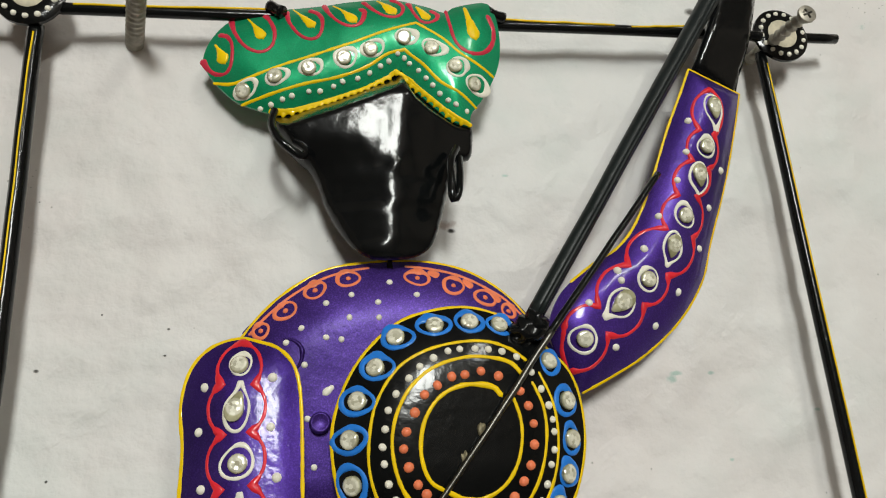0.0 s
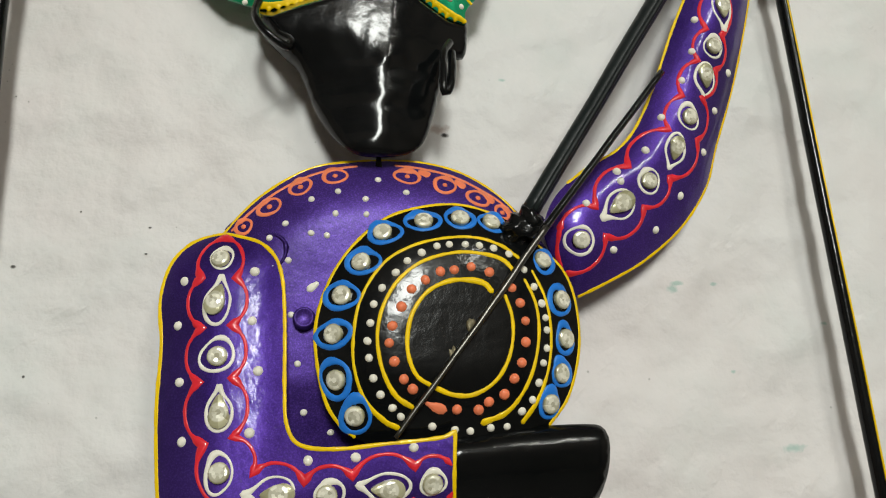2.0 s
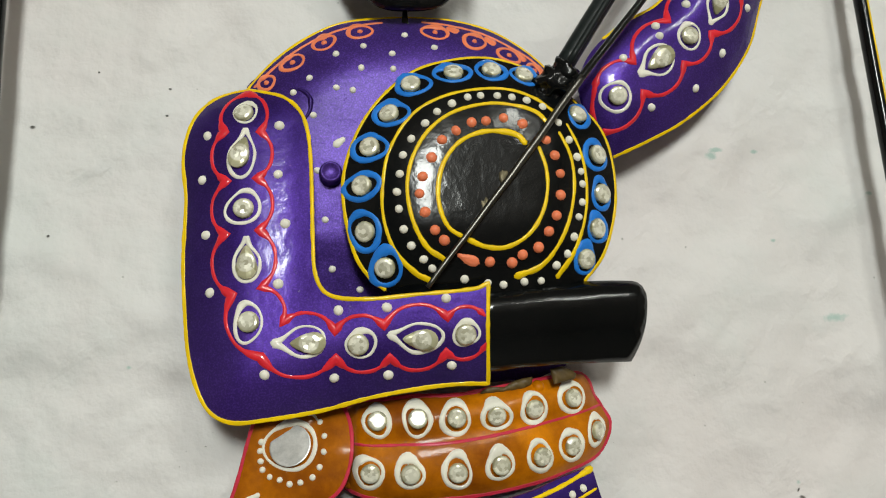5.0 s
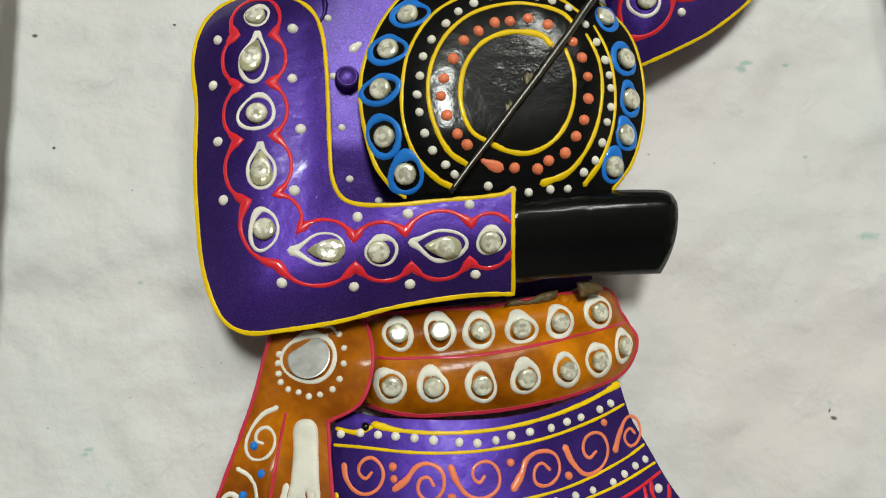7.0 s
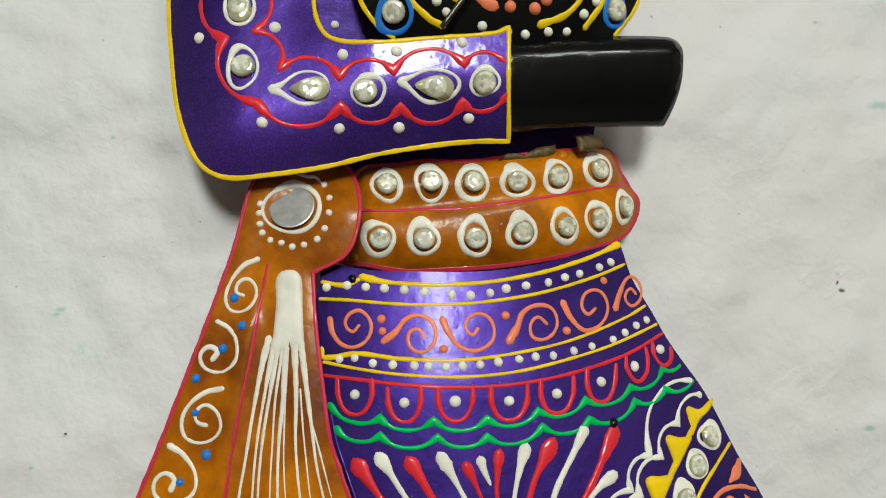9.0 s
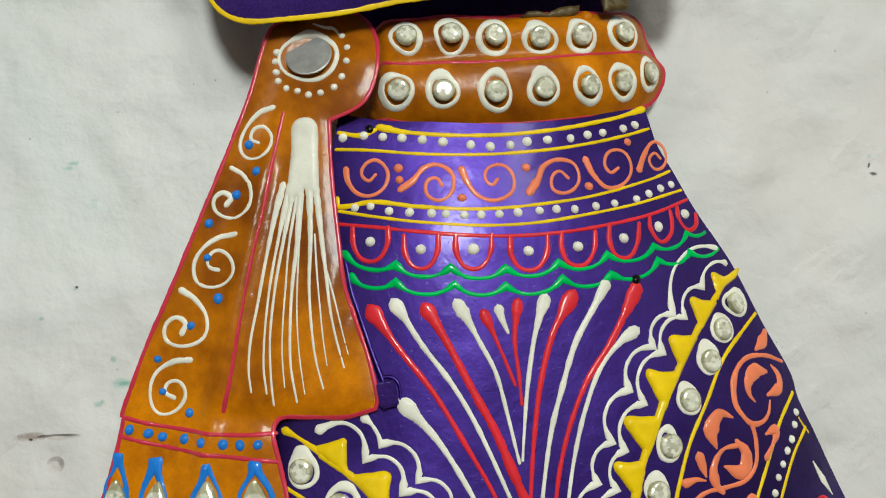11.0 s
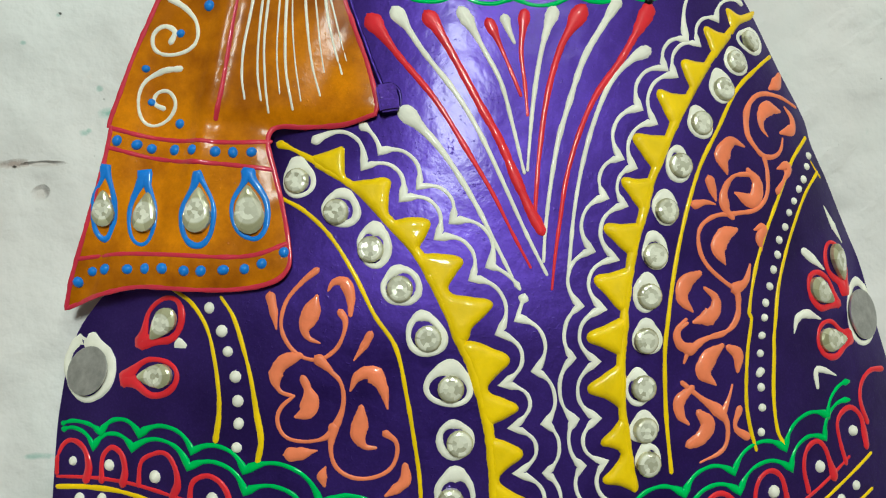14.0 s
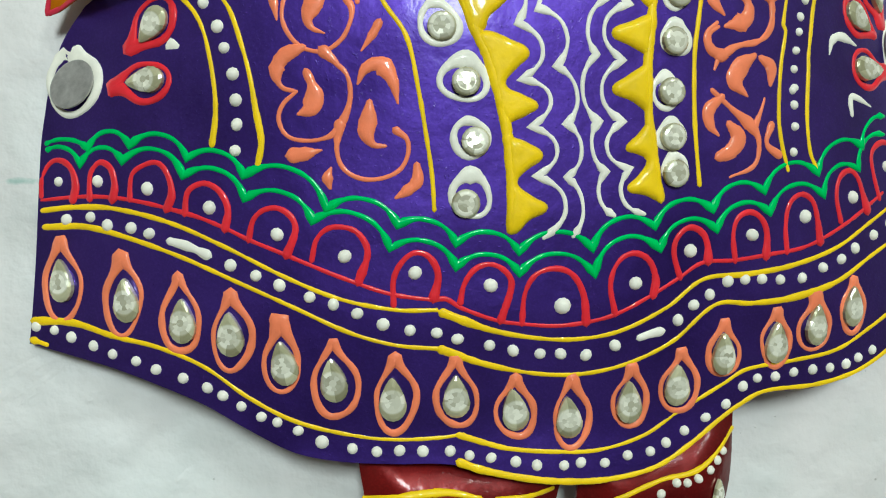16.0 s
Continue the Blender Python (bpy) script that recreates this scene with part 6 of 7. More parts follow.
line(belt, ROSE_LINE, 1.15, BELT_EDGE, name="edge_line", closed=True)
line(belt, ROSE_LINE, 0.93, [(-51.8, -106.6), (-44.2, -107.7), (-35.2, -108), (-26, -108.4), (-16.6, -108), (-3.4, -106.6), (12.8, -104.2), (30.3, -101.1)])
gems(belt, "round", 5.83, [(-43.1, -100.6), (-31.2, -100.7), (-19.6, -101.3), (-7.3, -101.6), (5, -100.4), (18.7, -98), (-45.8, -115.4), (-34.2, -116.3), (-20.4, -116.9), (-7.1, -115.9), (6.1, -114.6), (17, -112.5), (26.8, -108.7)])
hoop(belt, WHITE_LINE, 1.6, [(-43.3, -101.1, 3.6, 4.3, 10, 0), (-31.4, -101.2, 4.1, 4.5, 0, 0), (-19.8, -101.6, 4.4, 4.3, 0, 0), (-7.1, -101.8, 4.3, 3.9, 0, 0), (5.2, -100.3, 4.1, 4.2, 0, 0), (18.7, -98, 4.3, 4.6, 0, 0), (-46.2, -115.3, 4.2, 4, 10, 0), (-34.3, -116.2, 3.9, 4, 0, 0), (-20.4, -116.7, 3.8, 5, 0, 0), (-7.2, -115.9, 4, 4.1, 0, 0), (5.6, -114.6, 3.9, 4.2, 0, 0), (16.7, -112.5, 3.8, 4.6, 0, 0), (26.5, -108.7, 3.2, 4.3, -10, 0)])
dots(belt, AMBER, 4.08, [(7.7, -93.5), (-52.5, -119, 3.1)], name="rivet")

# ---- the tunic ----
TUNIC_EDGE = [(-80.3, 6.7), (-75.4, 12.9), (-68.1, 20.1), (-58.5, 26.7), (-48.9, 30.9), (-35.2, 33.1), (-23.3, 33.5), (-11.3, 32.5), (0.8, 29.3), (10.6, 23.8), (18.3, 17.4), (24.6, 9.7), (33.4, -7), (31.2, -31.9), (27.5, -54), (19.9, -86), (19.8, -81.3, 1), (19.3, -87.7, 1), (9.7, -91.2, 1), (-7.6, -91.6), (-50.8, -94.2, 1), (-60.8, -90.5), (-66.8, -66.4), (-67.6, -13.9)]
TUNIC_FORM = Relief(TUNIC_EDGE, lambda x, z: 12.3 - 0.06 * np.clip(8 - z, 0, 60) - 0.2 * np.clip(-45 - z, 0, 60), 9.2, 24, [(-80.7, 7.7), (-75.6, 13.6), (-68.1, 20.3), (-58.5, 26.5), (-48.9, 30.6), (-35.3, 33), (-23.4, 33.5), (-11.5, 32.4), (0.6, 29.2), (10.6, 23.8), (18.6, 17.9), (25.5, 10.7), (60, -30, 1), (60, -150, 1), (-130, -150, 1), (-130, -30, 1)])
tunic = sheet("tunic", TUNIC_EDGE, TUNIC_FORM, DULL_PURPLE, "purple lacquered metal tunic with white dots and coral loops", "tunic", 1.2, 3.2)
FORM[tunic.name] = TUNIC_FORM
line(tunic, YELLOW_LINE, 1.05, [(-80.3, 6.7), (-75.4, 12.9), (-68.1, 20.1), (-58.5, 26.7), (-48.9, 30.9), (-35.2, 32.8), (-23.3, 33.1), (-11.3, 32.2), (0.7, 29), (10.6, 23.6), (18.1, 17.1), (22.6, 11)])
line(tunic, ORANGE_LINE, 1.15, [(-77.4, 7.5), (-71.5, 13.7), (-63.2, 20.5), (-53.8, 25.8), (-43.2, 29.2), (-35.4, 30.2)])
line(tunic, ORANGE_LINE, 1.2, [(-21.2, 30.4), (-11.8, 29), (-0.9, 25.9), (8.8, 20.9), (15.7, 16.3), (20.8, 10.6)])
hoop(tunic, ORANGE_LINE, 1.4, [(-73.6, 8.1, 2.8, 2.6, 0, 0), (-65.1, 14.8, 3.8, 3, 30, 0), (-54.7, 21.9, 3.8, 2.9, 25, 0), (-42.8, 25.9, 4.3, 2.9, 8, 0), (-17.7, 25.1, 4.3, 3, -5, 0), (-4.5, 21.7, 4, 3.2, -15, 0), (7.2, 16.9, 4, 3, -30, 0), (15.7, 11.7, 2.8, 2.4, -35, 0)], name="coral_loop")
for dab in ([(-13.4, 28.2), (-9, 27.2), (-11, 24.8)], [(-0.4, 24.6), (3.6, 22.6), (1.5, 20.4)], [(10, 19.1), (13.8, 16.5), (11.8, 14.8)]):
    patch(tunic, ORANGE_LINE, dab, name="paint_dab", rise=0.4)
dots(tunic, ORANGE_LINE, 1.95, [(-73.6, 8.1), (-65.1, 14.8), (-54.7, 21.9), (-42.8, 25.9), (-17.7, 25.1), (-4.5, 21.7), (7.2, 16.9), (15.7, 11.5)])
dots(tunic, WHITE_LINE, 2.30, [(-28.1, 23.6), (-42, 19.1), (-51, 16.4), (-32.8, 15.8), (-18.7, 18.2), (-43.1, 10.6), (-32.8, 10.1), (-59.7, 7.7), (-51.3, 3.9), (-46.1, 3), (-64.9, 2.9), (-58.8, -5.1), (-58.1, -23), (-56.3, -38.7), (-54.7, -53.9), (-46.4, -60.5)])
line(tunic, WHITE_LINE, [2.66, 1.71], [(-51.8, -14.6), (-49.9, -13.2)], name="paint_dot")


def rivet(thing, x, z, radius, tall, material):
    """A flat-headed rivet with a rounded shoulder."""
    h, m = float(FORM[thing.name](x, z)), 20
    rings = ((1.06, -1.0), (1.06, 0.35 * tall), (1.0, 0.8 * tall), (0.86, tall), (0.78, tall + 0.05), (0.70, tall - 0.25))
    verts = [place(x + radius * r * math.cos(2 * math.pi * k / m), z + radius * r * math.sin(2 * math.pi * k / m), h + up) for r, up in rings for k in range(m)]
    faces = [[a * m + k, a * m + (k + 1) % m, a * m + m + (k + 1) % m, a * m + m + k] for a in range(len(rings) - 1) for k in range(m)]
    faces.append([(len(rings) - 1) * m + k for k in range(m)])
    return mesh_object("rivet", verts, faces, material, thing)


line(tunic, DULL_PURPLE, [0.7, 1.5, 1.7, 1.2], [(-65.8, 4.4), (-62.4, 3.6), (-59.8, 0.8), (-59.7, -3.2), (-61.2, -6.0)], name="folded_tab", tall=0.9)
rivet(tunic, -54.0, -24.6, 3.5, 4.2, DULL_PURPLE)

# ---- the raised sleeve ----
SLEEVE_RAISED_EDGE = [(101.3, 109.7, 1), (125, 100.4, 1), (120.3, 84.2), (111.9, 59.6), (102.2, 36.4), (96.1, 20.6), (84, 5.3), (67.4, -7.2), (52.4, -14.7), (40.1, -20.1, 1), (34, -12.5), (30.1, -1.4), (29.3, 5.3), (33, 13.9), (39.3, 20.7), (49.3, 27.6), (59.9, 33.6), (68.2, 42.3), (77.1, 58.4), (87.7, 82.3), (96.6, 99.9)]
SLEEVE_RAISED_FORM = Relief(SLEEVE_RAISED_EDGE, lambda x, z: 17.5 + 0.06 * (z + 5) - 0.12 * (0.87 * x - 0.5 * z - 48), 6.5, 15)
sleeve_raised = sheet("sleeve", SLEEVE_RAISED_EDGE, SLEEVE_RAISED_FORM, PURPLE, "raised purple lacquered metal sleeve with stones and red waves", "sleeve", 1.2, 2.8)
FORM[sleeve_raised.name] = SLEEVE_RAISED_FORM
line(sleeve_raised, YELLOW_LINE, 1.0, [(39.3, 20.7), (49.3, 27.6), (59.9, 33.6), (68.2, 42.3), (77.1, 58.4), (87.7, 82.3), (96.6, 99.9), (101.3, 109.7, 1), (125, 100.4, 1), (120.3, 84.2), (111.9, 59.6), (102.2, 36.4), (96.1, 20.6), (84, 5.3), (67.4, -7.2), (52.4, -14.7), (40.5, -19.8)])
gems(sleeve_raised, "pear", 5.94, [(107.3, 90.2, 180), (96.5, 61.4, 180), (81.1, 32.7, 160), (57.1, 11.6, 125, 7.1)])
gems(sleeve_raised, "round", 6.26, [(101.3, 73.3), (87.9, 44.7), (68.6, 19.9), (40.6, -1.4)])
hoop(sleeve_raised, WHITE_LINE, 1.09, [(107.2, 88.8, 4.1, 6.9, 180, 1), (101.3, 73.1, 3.9, 4.3, 0, 0), (96.3, 60.1, 4, 6.7, 170, 1), (87.6, 44.7, 4, 4.6, 0, 0), (80.5, 31.8, 3.9, 6.5, 155, 1), (68.8, 19.8, 4, 4.5, 0, 0), (56, 10.8, 4.6, 7.1, 125, 1), (40.2, -1.6, 4.7, 4.9, 0, 0)])
scallops(sleeve_raised, RED_LINE, 1.25, [(107.5, 98.5), (99.3, 80.4), (94.3, 67.3), (86.1, 53.2), (79.3, 39.6), (61.7, 25.8), (47.2, 9.9), (33.7, 2.2)], -0.25, blob=2.3)
line(sleeve_raised, RED_LINE, 1.45, [(33.7, 2.2), (32.9, -4.6), (34.6, -11.5)])
scallops(sleeve_raised, RED_LINE, 1.25, [(107.5, 98.5), (105.6, 78.4), (101.4, 64.2), (93.9, 52.7), (90.5, 36.2), (77.2, 21.4), (65.8, 10.4), (49.8, -0.2), (35, -12)], 0.25, blob=2.3)
dots(sleeve_raised, WHITE_LINE, 3.05, [(95.6, 84.8), (92.3, 71.1), (86.8, 59.4), (77.2, 45), (69.2, 32), (57, 23.7), (57.6, 19.7), (43.7, 11.6), (108.6, 64.7), (100.2, 48.7), (93.6, 32.3), (81.7, 15.2), (70.8, 2.8), (53, -4.7)])

# ---- the bent sleeve ----
SLEEVE_BENT_EDGE = [(-80.6, 6), (-73.9, 4), (-67.5, 1.1), (-62.8, -4.3), (-60.7, -11.2), (-60, -20.6), (-59.9, -33.3), (-60, -47.4), (-59.4, -57.6), (-56, -63.4), (-46.3, -65.5), (-29.9, -65), (-13.1, -64.2), (-9.3, -62.7, 1), (-10.4, -77.8), (-10.2, -91.8, 1), (-18, -91.4), (-27.7, -91.7), (-43.8, -93.4), (-59.7, -96.4), (-75.2, -97.9), (-84.4, -98), (-90.4, -94.8), (-94.2, -88), (-96.8, -78.2), (-98, -66.7), (-98.9, -49.7), (-98.5, -30), (-99.6, -17), (-98.2, -7.5), (-94.9, -0.7), (-88.9, 4.2)]
SLEEVE_BENT_FORM = Relief(SLEEVE_BENT_EDGE, lambda x, z: 20.0 + 0.05 * (x + 50) - 0.09 * (z + 50) + 0.11 * np.clip(z + 88, 0, 26) * np.clip((x + 66) / 20, 0, 1) - 0.05 * np.clip(x + 76, 0, 16) * np.clip((z + 64) / 10, 0, 1), 7.0, 20, [(-24.4, 16.6, 1), (-43.2, 27.9, 1), (-80.8, 7.8), (-88.9, 4.2), (-94.9, -0.7), (-98.2, -7.5), (-99.5, -17), (-98.5, -30), (-98.9, -49.7), (-98, -66.7), (-96.8, -78.2), (-94.2, -88), (-90.4, -94.8), (-84.4, -98), (-75.2, -97.9), (-59.7, -96.4), (-43.8, -93.4), (-27.7, -91.7), (-10.2, -91.8), (21.8, -90.3, 1), (30, -20, 1), (10, 10, 1)])
sleeve_bent = sheet("sleeve", SLEEVE_BENT_EDGE, SLEEVE_BENT_FORM, PURPLE, "bent purple lacquered metal sleeve with stones and red waves", "sleeve", 1.2, 2.6)
FORM[sleeve_bent.name] = SLEEVE_BENT_FORM
line(sleeve_bent, YELLOW_LINE, 1.25, SLEEVE_BENT_EDGE, name="edge_line", closed=True)
gems(sleeve_bent, "round", 6.2, [(-80.2, -3.9), (-80.1, -35.8), (-78.7, -70.1), (-47.9, -78.4), (-16.9, -77.4)])
gems(sleeve_bent, "pear", 6.4, [(-81.2, -18.0, -20), (-79.2, -52.8, 0), (-61.7, -77.2, 88), (-29.8, -78.1, 84)])
hoop(sleeve_bent, WHITE_LINE, 1.1, [(-79.7, -3.7, 3.6, 3.4, 0, 0), (-80.4, -35.5, 5.1, 5, 0, 0), (-78.9, -70.4, 3.7, 5.7, 0, 0), (-47.1, -78.4, 4.1, 3.8, 0, 0), (-16.6, -77.2, 3.7, 3.3, 0, 0), (-80.6, -18.5, 4.1, 7.1, -6, 1), (-79.3, -52.3, 3.6, 6.4, 0, 1), (-63.6, -76.6, 4.1, 6.9, 90, 1), (-30.7, -77.4, 4.3, 6.9, 82, 1)])
scallops(sleeve_bent, RED_LINE, 1.15, [(-79.6, 4.3), (-86.1, -10.1), (-85.3, -26.6), (-85.7, -43.4), (-83.5, -61.9), (-75.5, -80.2), (-54.4, -81.9), (-39, -82.6), (-22.6, -82.2), (-11.1, -80.5)], -0.26, blob=3.0)
scallops(sleeve_bent, RED_LINE, 1.15, [(-79.6, 4.3), (-75.1, -10.8), (-76.1, -26.2), (-75.7, -42.6), (-75.3, -60.2), (-69.2, -70.7), (-54.4, -74.2), (-40.4, -73.5), (-21.9, -72.1), (-11.2, -72.1)], 0.26, blob=3.0)
dots(sleeve_bent, WHITE_LINE, 3.05, [(-91.5, -10.7), (-93, -25.1), (-91.6, -42.9), (-90.1, -60.6), (-74.5, -85.3), (-55.1, -87.4), (-39.6, -87.5), (-21.1, -85.9), (-22, -66.6), (-39.3, -68.3), (-53.2, -68.3), (-70.3, -59.3), (-68, -40.9), (-69.9, -25.1), (-69.3, -8.9)])

# ---- the turban ----
TURBAN_EDGE = [(-95.7, 117.2), (-93.3, 124.9), (-87.5, 132.7), (-78.7, 137.3), (-69.7, 139), (-60.8, 139.2), (-47.2, 139.9), (-33.5, 141.7), (-21.9, 142.3), (-15.1, 141.2), (-6, 138.6), (0.2, 136.2), (3.4, 138.5), (10.8, 140.8), (18.6, 141.4), (21.3, 136.3), (22.4, 126.1), (21.4, 115.4), (18.8, 107.5), (12.2, 96.2), (7.4, 90), (6.7, 84.5, 1), (-0.9, 87.3), (-9.2, 95.3), (-15.4, 102.2), (-19, 109.8, 1), (-24, 107), (-35.3, 102.2), (-44, 98.7), (-54.8, 95.6), (-64.4, 92.5), (-69.7, 92.9), (-76, 95.1), (-82.8, 98.2), (-90.1, 105.4), (-94.4, 111.8)]
TURBAN_FORM = Relief(TURBAN_EDGE, lambda x, z: np.interp(x, [-90, -67, -42, 0, 15], [12.5, 14.5, 18.5, 21.0, 21.0]), 5.2, 16)
turban = sheet("turban", TURBAN_EDGE, TURBAN_FORM, GREEN, "green lacquered metal turban with stones and red drops", "turban", 1.2, 2.8)
FORM[turban.name] = TURBAN_FORM
line(turban, YELLOW_LINE, 1.25, [(-91.2, 106.4), (-84.4, 104.8), (-78, 106.1), (-65.3, 110.8), (-52.2, 114.6), (-39.1, 118.8), (-25.6, 124.2), (-12.7, 128.3, 1), (-3.2, 121.5), (5.1, 113.6), (17.7, 106.8)])
line(turban, YELLOW_LINE, 1.26, [(-80.7, 96.8), (-69.6, 99.5), (-56.8, 102.9), (-43.9, 105.3), (-32.9, 109.6), (-23.9, 115.3), (-17.8, 116.9, 1), (-11.8, 111.2), (-4.7, 102.4), (4, 96.6), (9.5, 93)])
gems(turban, "round", 5.85, [(-80.2, 101.6), (-68.1, 106.1), (-55.2, 108.8), (-41.7, 112.5), (-31.4, 116.3), (-18, 121.4), (-7.3, 116.6), (1.4, 108.4), (9, 101.6)])
hoop(turban, WHITE_LINE, 1.45, start_at=0.3, spots=[(-79.3, 102.2, 4.2, 3, 20, 0), (-67.4, 106.3, 4, 3, 15, 0), (-54.4, 109.2, 4.1, 3.1, 15, 0), (-41.1, 112.8, 4.4, 3.5, 15, 0), (-30.4, 116.8, 4.2, 3.2, 15, 0), (-17, 122, 4.1, 3, 0, 0), (-6.6, 116.8, 4.3, 3.2, -25, 0), (2.4, 108.1, 3.8, 4, -30, 0), (10.4, 101.9, 4.3, 3.9, -30, 0)])
dots(turban, WHITE_LINE, 2.31, [(-73.9, 94.8), (-69.8, 95.8), (-65.4, 97.3), (-61.8, 98.5), (-55.4, 100.1), (-51.1, 100.2), (-45.9, 101.9), (-42.4, 103.6), (-36.5, 105.1), (-31.8, 107.4), (-27.5, 110.2), (-24.1, 112.2), (-20.5, 115.3), (-17.9, 113.7), (-16, 111.5), (-12.7, 107.9), (-10, 104.4), (-7.6, 101.3), (-5, 97.7), (-1.9, 94.7), (1, 92.8), (5.5, 90.7)])
line(turban, YELLOW_LINE, [2.2, 1.6, 1.4, 1.4, 1.4, 1.4, 1.9], [(-69.7, 93.4), (-63.3, 93.3), (-55.9, 95), (-48.4, 97.1), (-39.6, 99.8), (-30.8, 103.4), (-24, 107), (-20.8, 109.1, 1), (-17.4, 106.5), (-13.3, 101.8), (-8.1, 96.5), (-3, 91.5), (2.4, 87.3), (6.5, 85.5)])
scallops(turban, YELLOW_LINE, 1.5, [(-69.1, 93.2), (-65.2, 92), (-61.8, 92.6), (-58.5, 93.3), (-55.7, 93.9), (-53.3, 94.4), (-50.8, 95.5), (-48.2, 96), (-45.6, 96.7), (-43.2, 97.9), (-40.6, 98.8), (-38, 99.8), (-35.3, 100.7), (-32.6, 101.8), (-29.7, 103.4), (-27, 104.7), (-23.9, 106.2), (-21.1, 108.6)], 0.22, "ruffle", 1.75, trim=False)
scallops(turban, YELLOW_LINE, 1.5, [(-21.1, 108.6), (-17.6, 105.1), (-15.6, 102.5), (-13.6, 100.5), (-11.1, 98.5), (-9, 96.2), (-6.7, 94), (-4.5, 91.8), (-2.4, 89.3), (-0.1, 87.4), (3.1, 86.1), (6.3, 85.2)], 0.22, "ruffle", 1.75, trim=False)
brush_stroke(turban, YELLOW_LINE, 4.47, 1.0, 0.65, [(-87.8, 115.1), (-89.8, 120), (-91, 122.2)], "paint_drop")
line(turban, ROSE_LINE, [2.64, 1.63, 1.42, 1.42, 1.42, 1.83, 2.64], [(-88.9, 126.8), (-86.3, 125), (-84.4, 120.6), (-84.5, 113.2), (-86.4, 109.4), (-90.1, 109.4), (-93.5, 112), (-95.5, 115.5)])
brush_stroke(turban, YELLOW_LINE, 4.56, 1.0, 0.65, [(-73.5, 124.7), (-77.3, 131.8), (-80.4, 136.5)], "paint_drop")
line(turban, ROSE_LINE, [2.67, 1.64, 1.44, 1.44, 1.44, 1.85, 2.67], [(-85.1, 133.5), (-83.5, 126.8), (-79.5, 119.7), (-73.9, 116.8), (-69.6, 118.9), (-68, 124.4), (-69.2, 129.9), (-72, 135.6)])
brush_stroke(turban, YELLOW_LINE, 4.64, 1.0, 0.65, [(-54.2, 128.9), (-58.2, 134.6), (-60.8, 138.5)], "paint_drop")
line(turban, ROSE_LINE, [2.72, 1.67, 1.46, 1.46, 1.46, 1.88, 2.72], [(-63.5, 136.6), (-62.5, 130.8), (-59.1, 124.4), (-54.4, 121.5), (-50.8, 123.1), (-49.5, 129.9), (-51.2, 134.4), (-53.6, 136.4)])
brush_stroke(turban, YELLOW_LINE, 4.70, 1.0, 0.65, [(-37.9, 130.3), (-41.9, 135.6), (-45, 139)], "paint_drop")
line(turban, ROSE_LINE, [2.76, 1.7, 1.48, 1.48, 1.48, 1.91, 2.76], [(-48.4, 139), (-46.9, 134.4), (-43.5, 129.2), (-38.8, 126.6), (-34.7, 128.1), (-32.8, 134.1), (-33.8, 135.1)])
brush_stroke(turban, YELLOW_LINE, 4.78, 1.0, 0.65, [(-22, 134.6), (-25.4, 139.4), (-27.2, 141.5)], "paint_drop")
line(turban, ROSE_LINE, [2.81, 1.73, 1.51, 1.51, 1.51, 1.95, 2.81], [(-32.5, 139.9), (-29.3, 135.1), (-24.5, 131.5), (-19.5, 131.7), (-17.2, 136.2), (-18.4, 139.9), (-20.8, 141.8)])
brush_stroke(turban, YELLOW_LINE, 4.80, 1.0, 0.65, [(-8.5, 132.5), (-10.3, 135.9), (-11.3, 137.8)], "paint_drop")
line(turban, ROSE_LINE, [2.83, 1.74, 1.52, 1.52, 1.52, 1.96, 2.83], [(-14.5, 139.4), (-13.2, 134.1), (-9.7, 128.7), (-4.7, 130.3), (-3.3, 134.1), (-5, 135.7)])
brush_stroke(turban, YELLOW_LINE, 5.48, 2.71, 1.54, [(10.4, 123.7), (9, 130.6), (8.4, 137.7)], "paint_drop")
line(turban, ROSE_LINE, [1.53, 1.53, 1.53, 1.75, 1.97, 2.19, 2.84], [(0.7, 136.7), (1, 128.5), (2.5, 119.7), (7.1, 115.1), (13.1, 115.3), (18, 120.1), (19.7, 127.3), (18, 133.2)])

# ---- the figurine: head, palm and fist, one plain black mesh ----
HEAD_EDGE = [(-70.5, 92.2), (-69.2, 85.8), (-64.5, 78.1), (-59.4, 71.9), (-55.7, 68), (-52.9, 62), (-50, 53), (-45.2, 43.2), (-39.7, 35.3), (-34, 31.9), (-25.4, 31.3), (-16.8, 33), (-11.9, 36.8), (-8.1, 44.8), (-5, 54.8), (-2.5, 63.6), (0.3, 71.7), (5.9, 72.7), (7.9, 80), (8, 87.4), (4.7, 100.4), (-7, 114.3), (-17.5, 124.4), (-34.3, 118.7), (-52.3, 110.5), (-66.4, 100.3)]
HEAD_FORM = Relief(HEAD_EDGE, lambda x, z: 17.0 - 0.12 * np.clip(-x - 40, 0, 40) + 4.5 * np.clip((46 - z) / 12, 0, 1), 14.0, 4)
PALM_EDGE = [(-9.8, -66.1), (-1.2, -64.6), (7, -63.5), (17.1, -62.8), (37.6, -63.4), (40.2, -65.2), (40.6, -70), (39.6, -77.5), (37.6, -84), (35.7, -88, 1), (14.6, -87.5), (2.2, -87.6), (-11.3, -86.3)]
PALM_FORM = Relief(PALM_EDGE, lambda x, z: 29.6 + 0.11 * (z + 68) - 0.62 * np.maximum(z + 68.6, 0) - 0.02 * np.maximum(-74 - z, 0) ** 2, 0.9, 2.0)
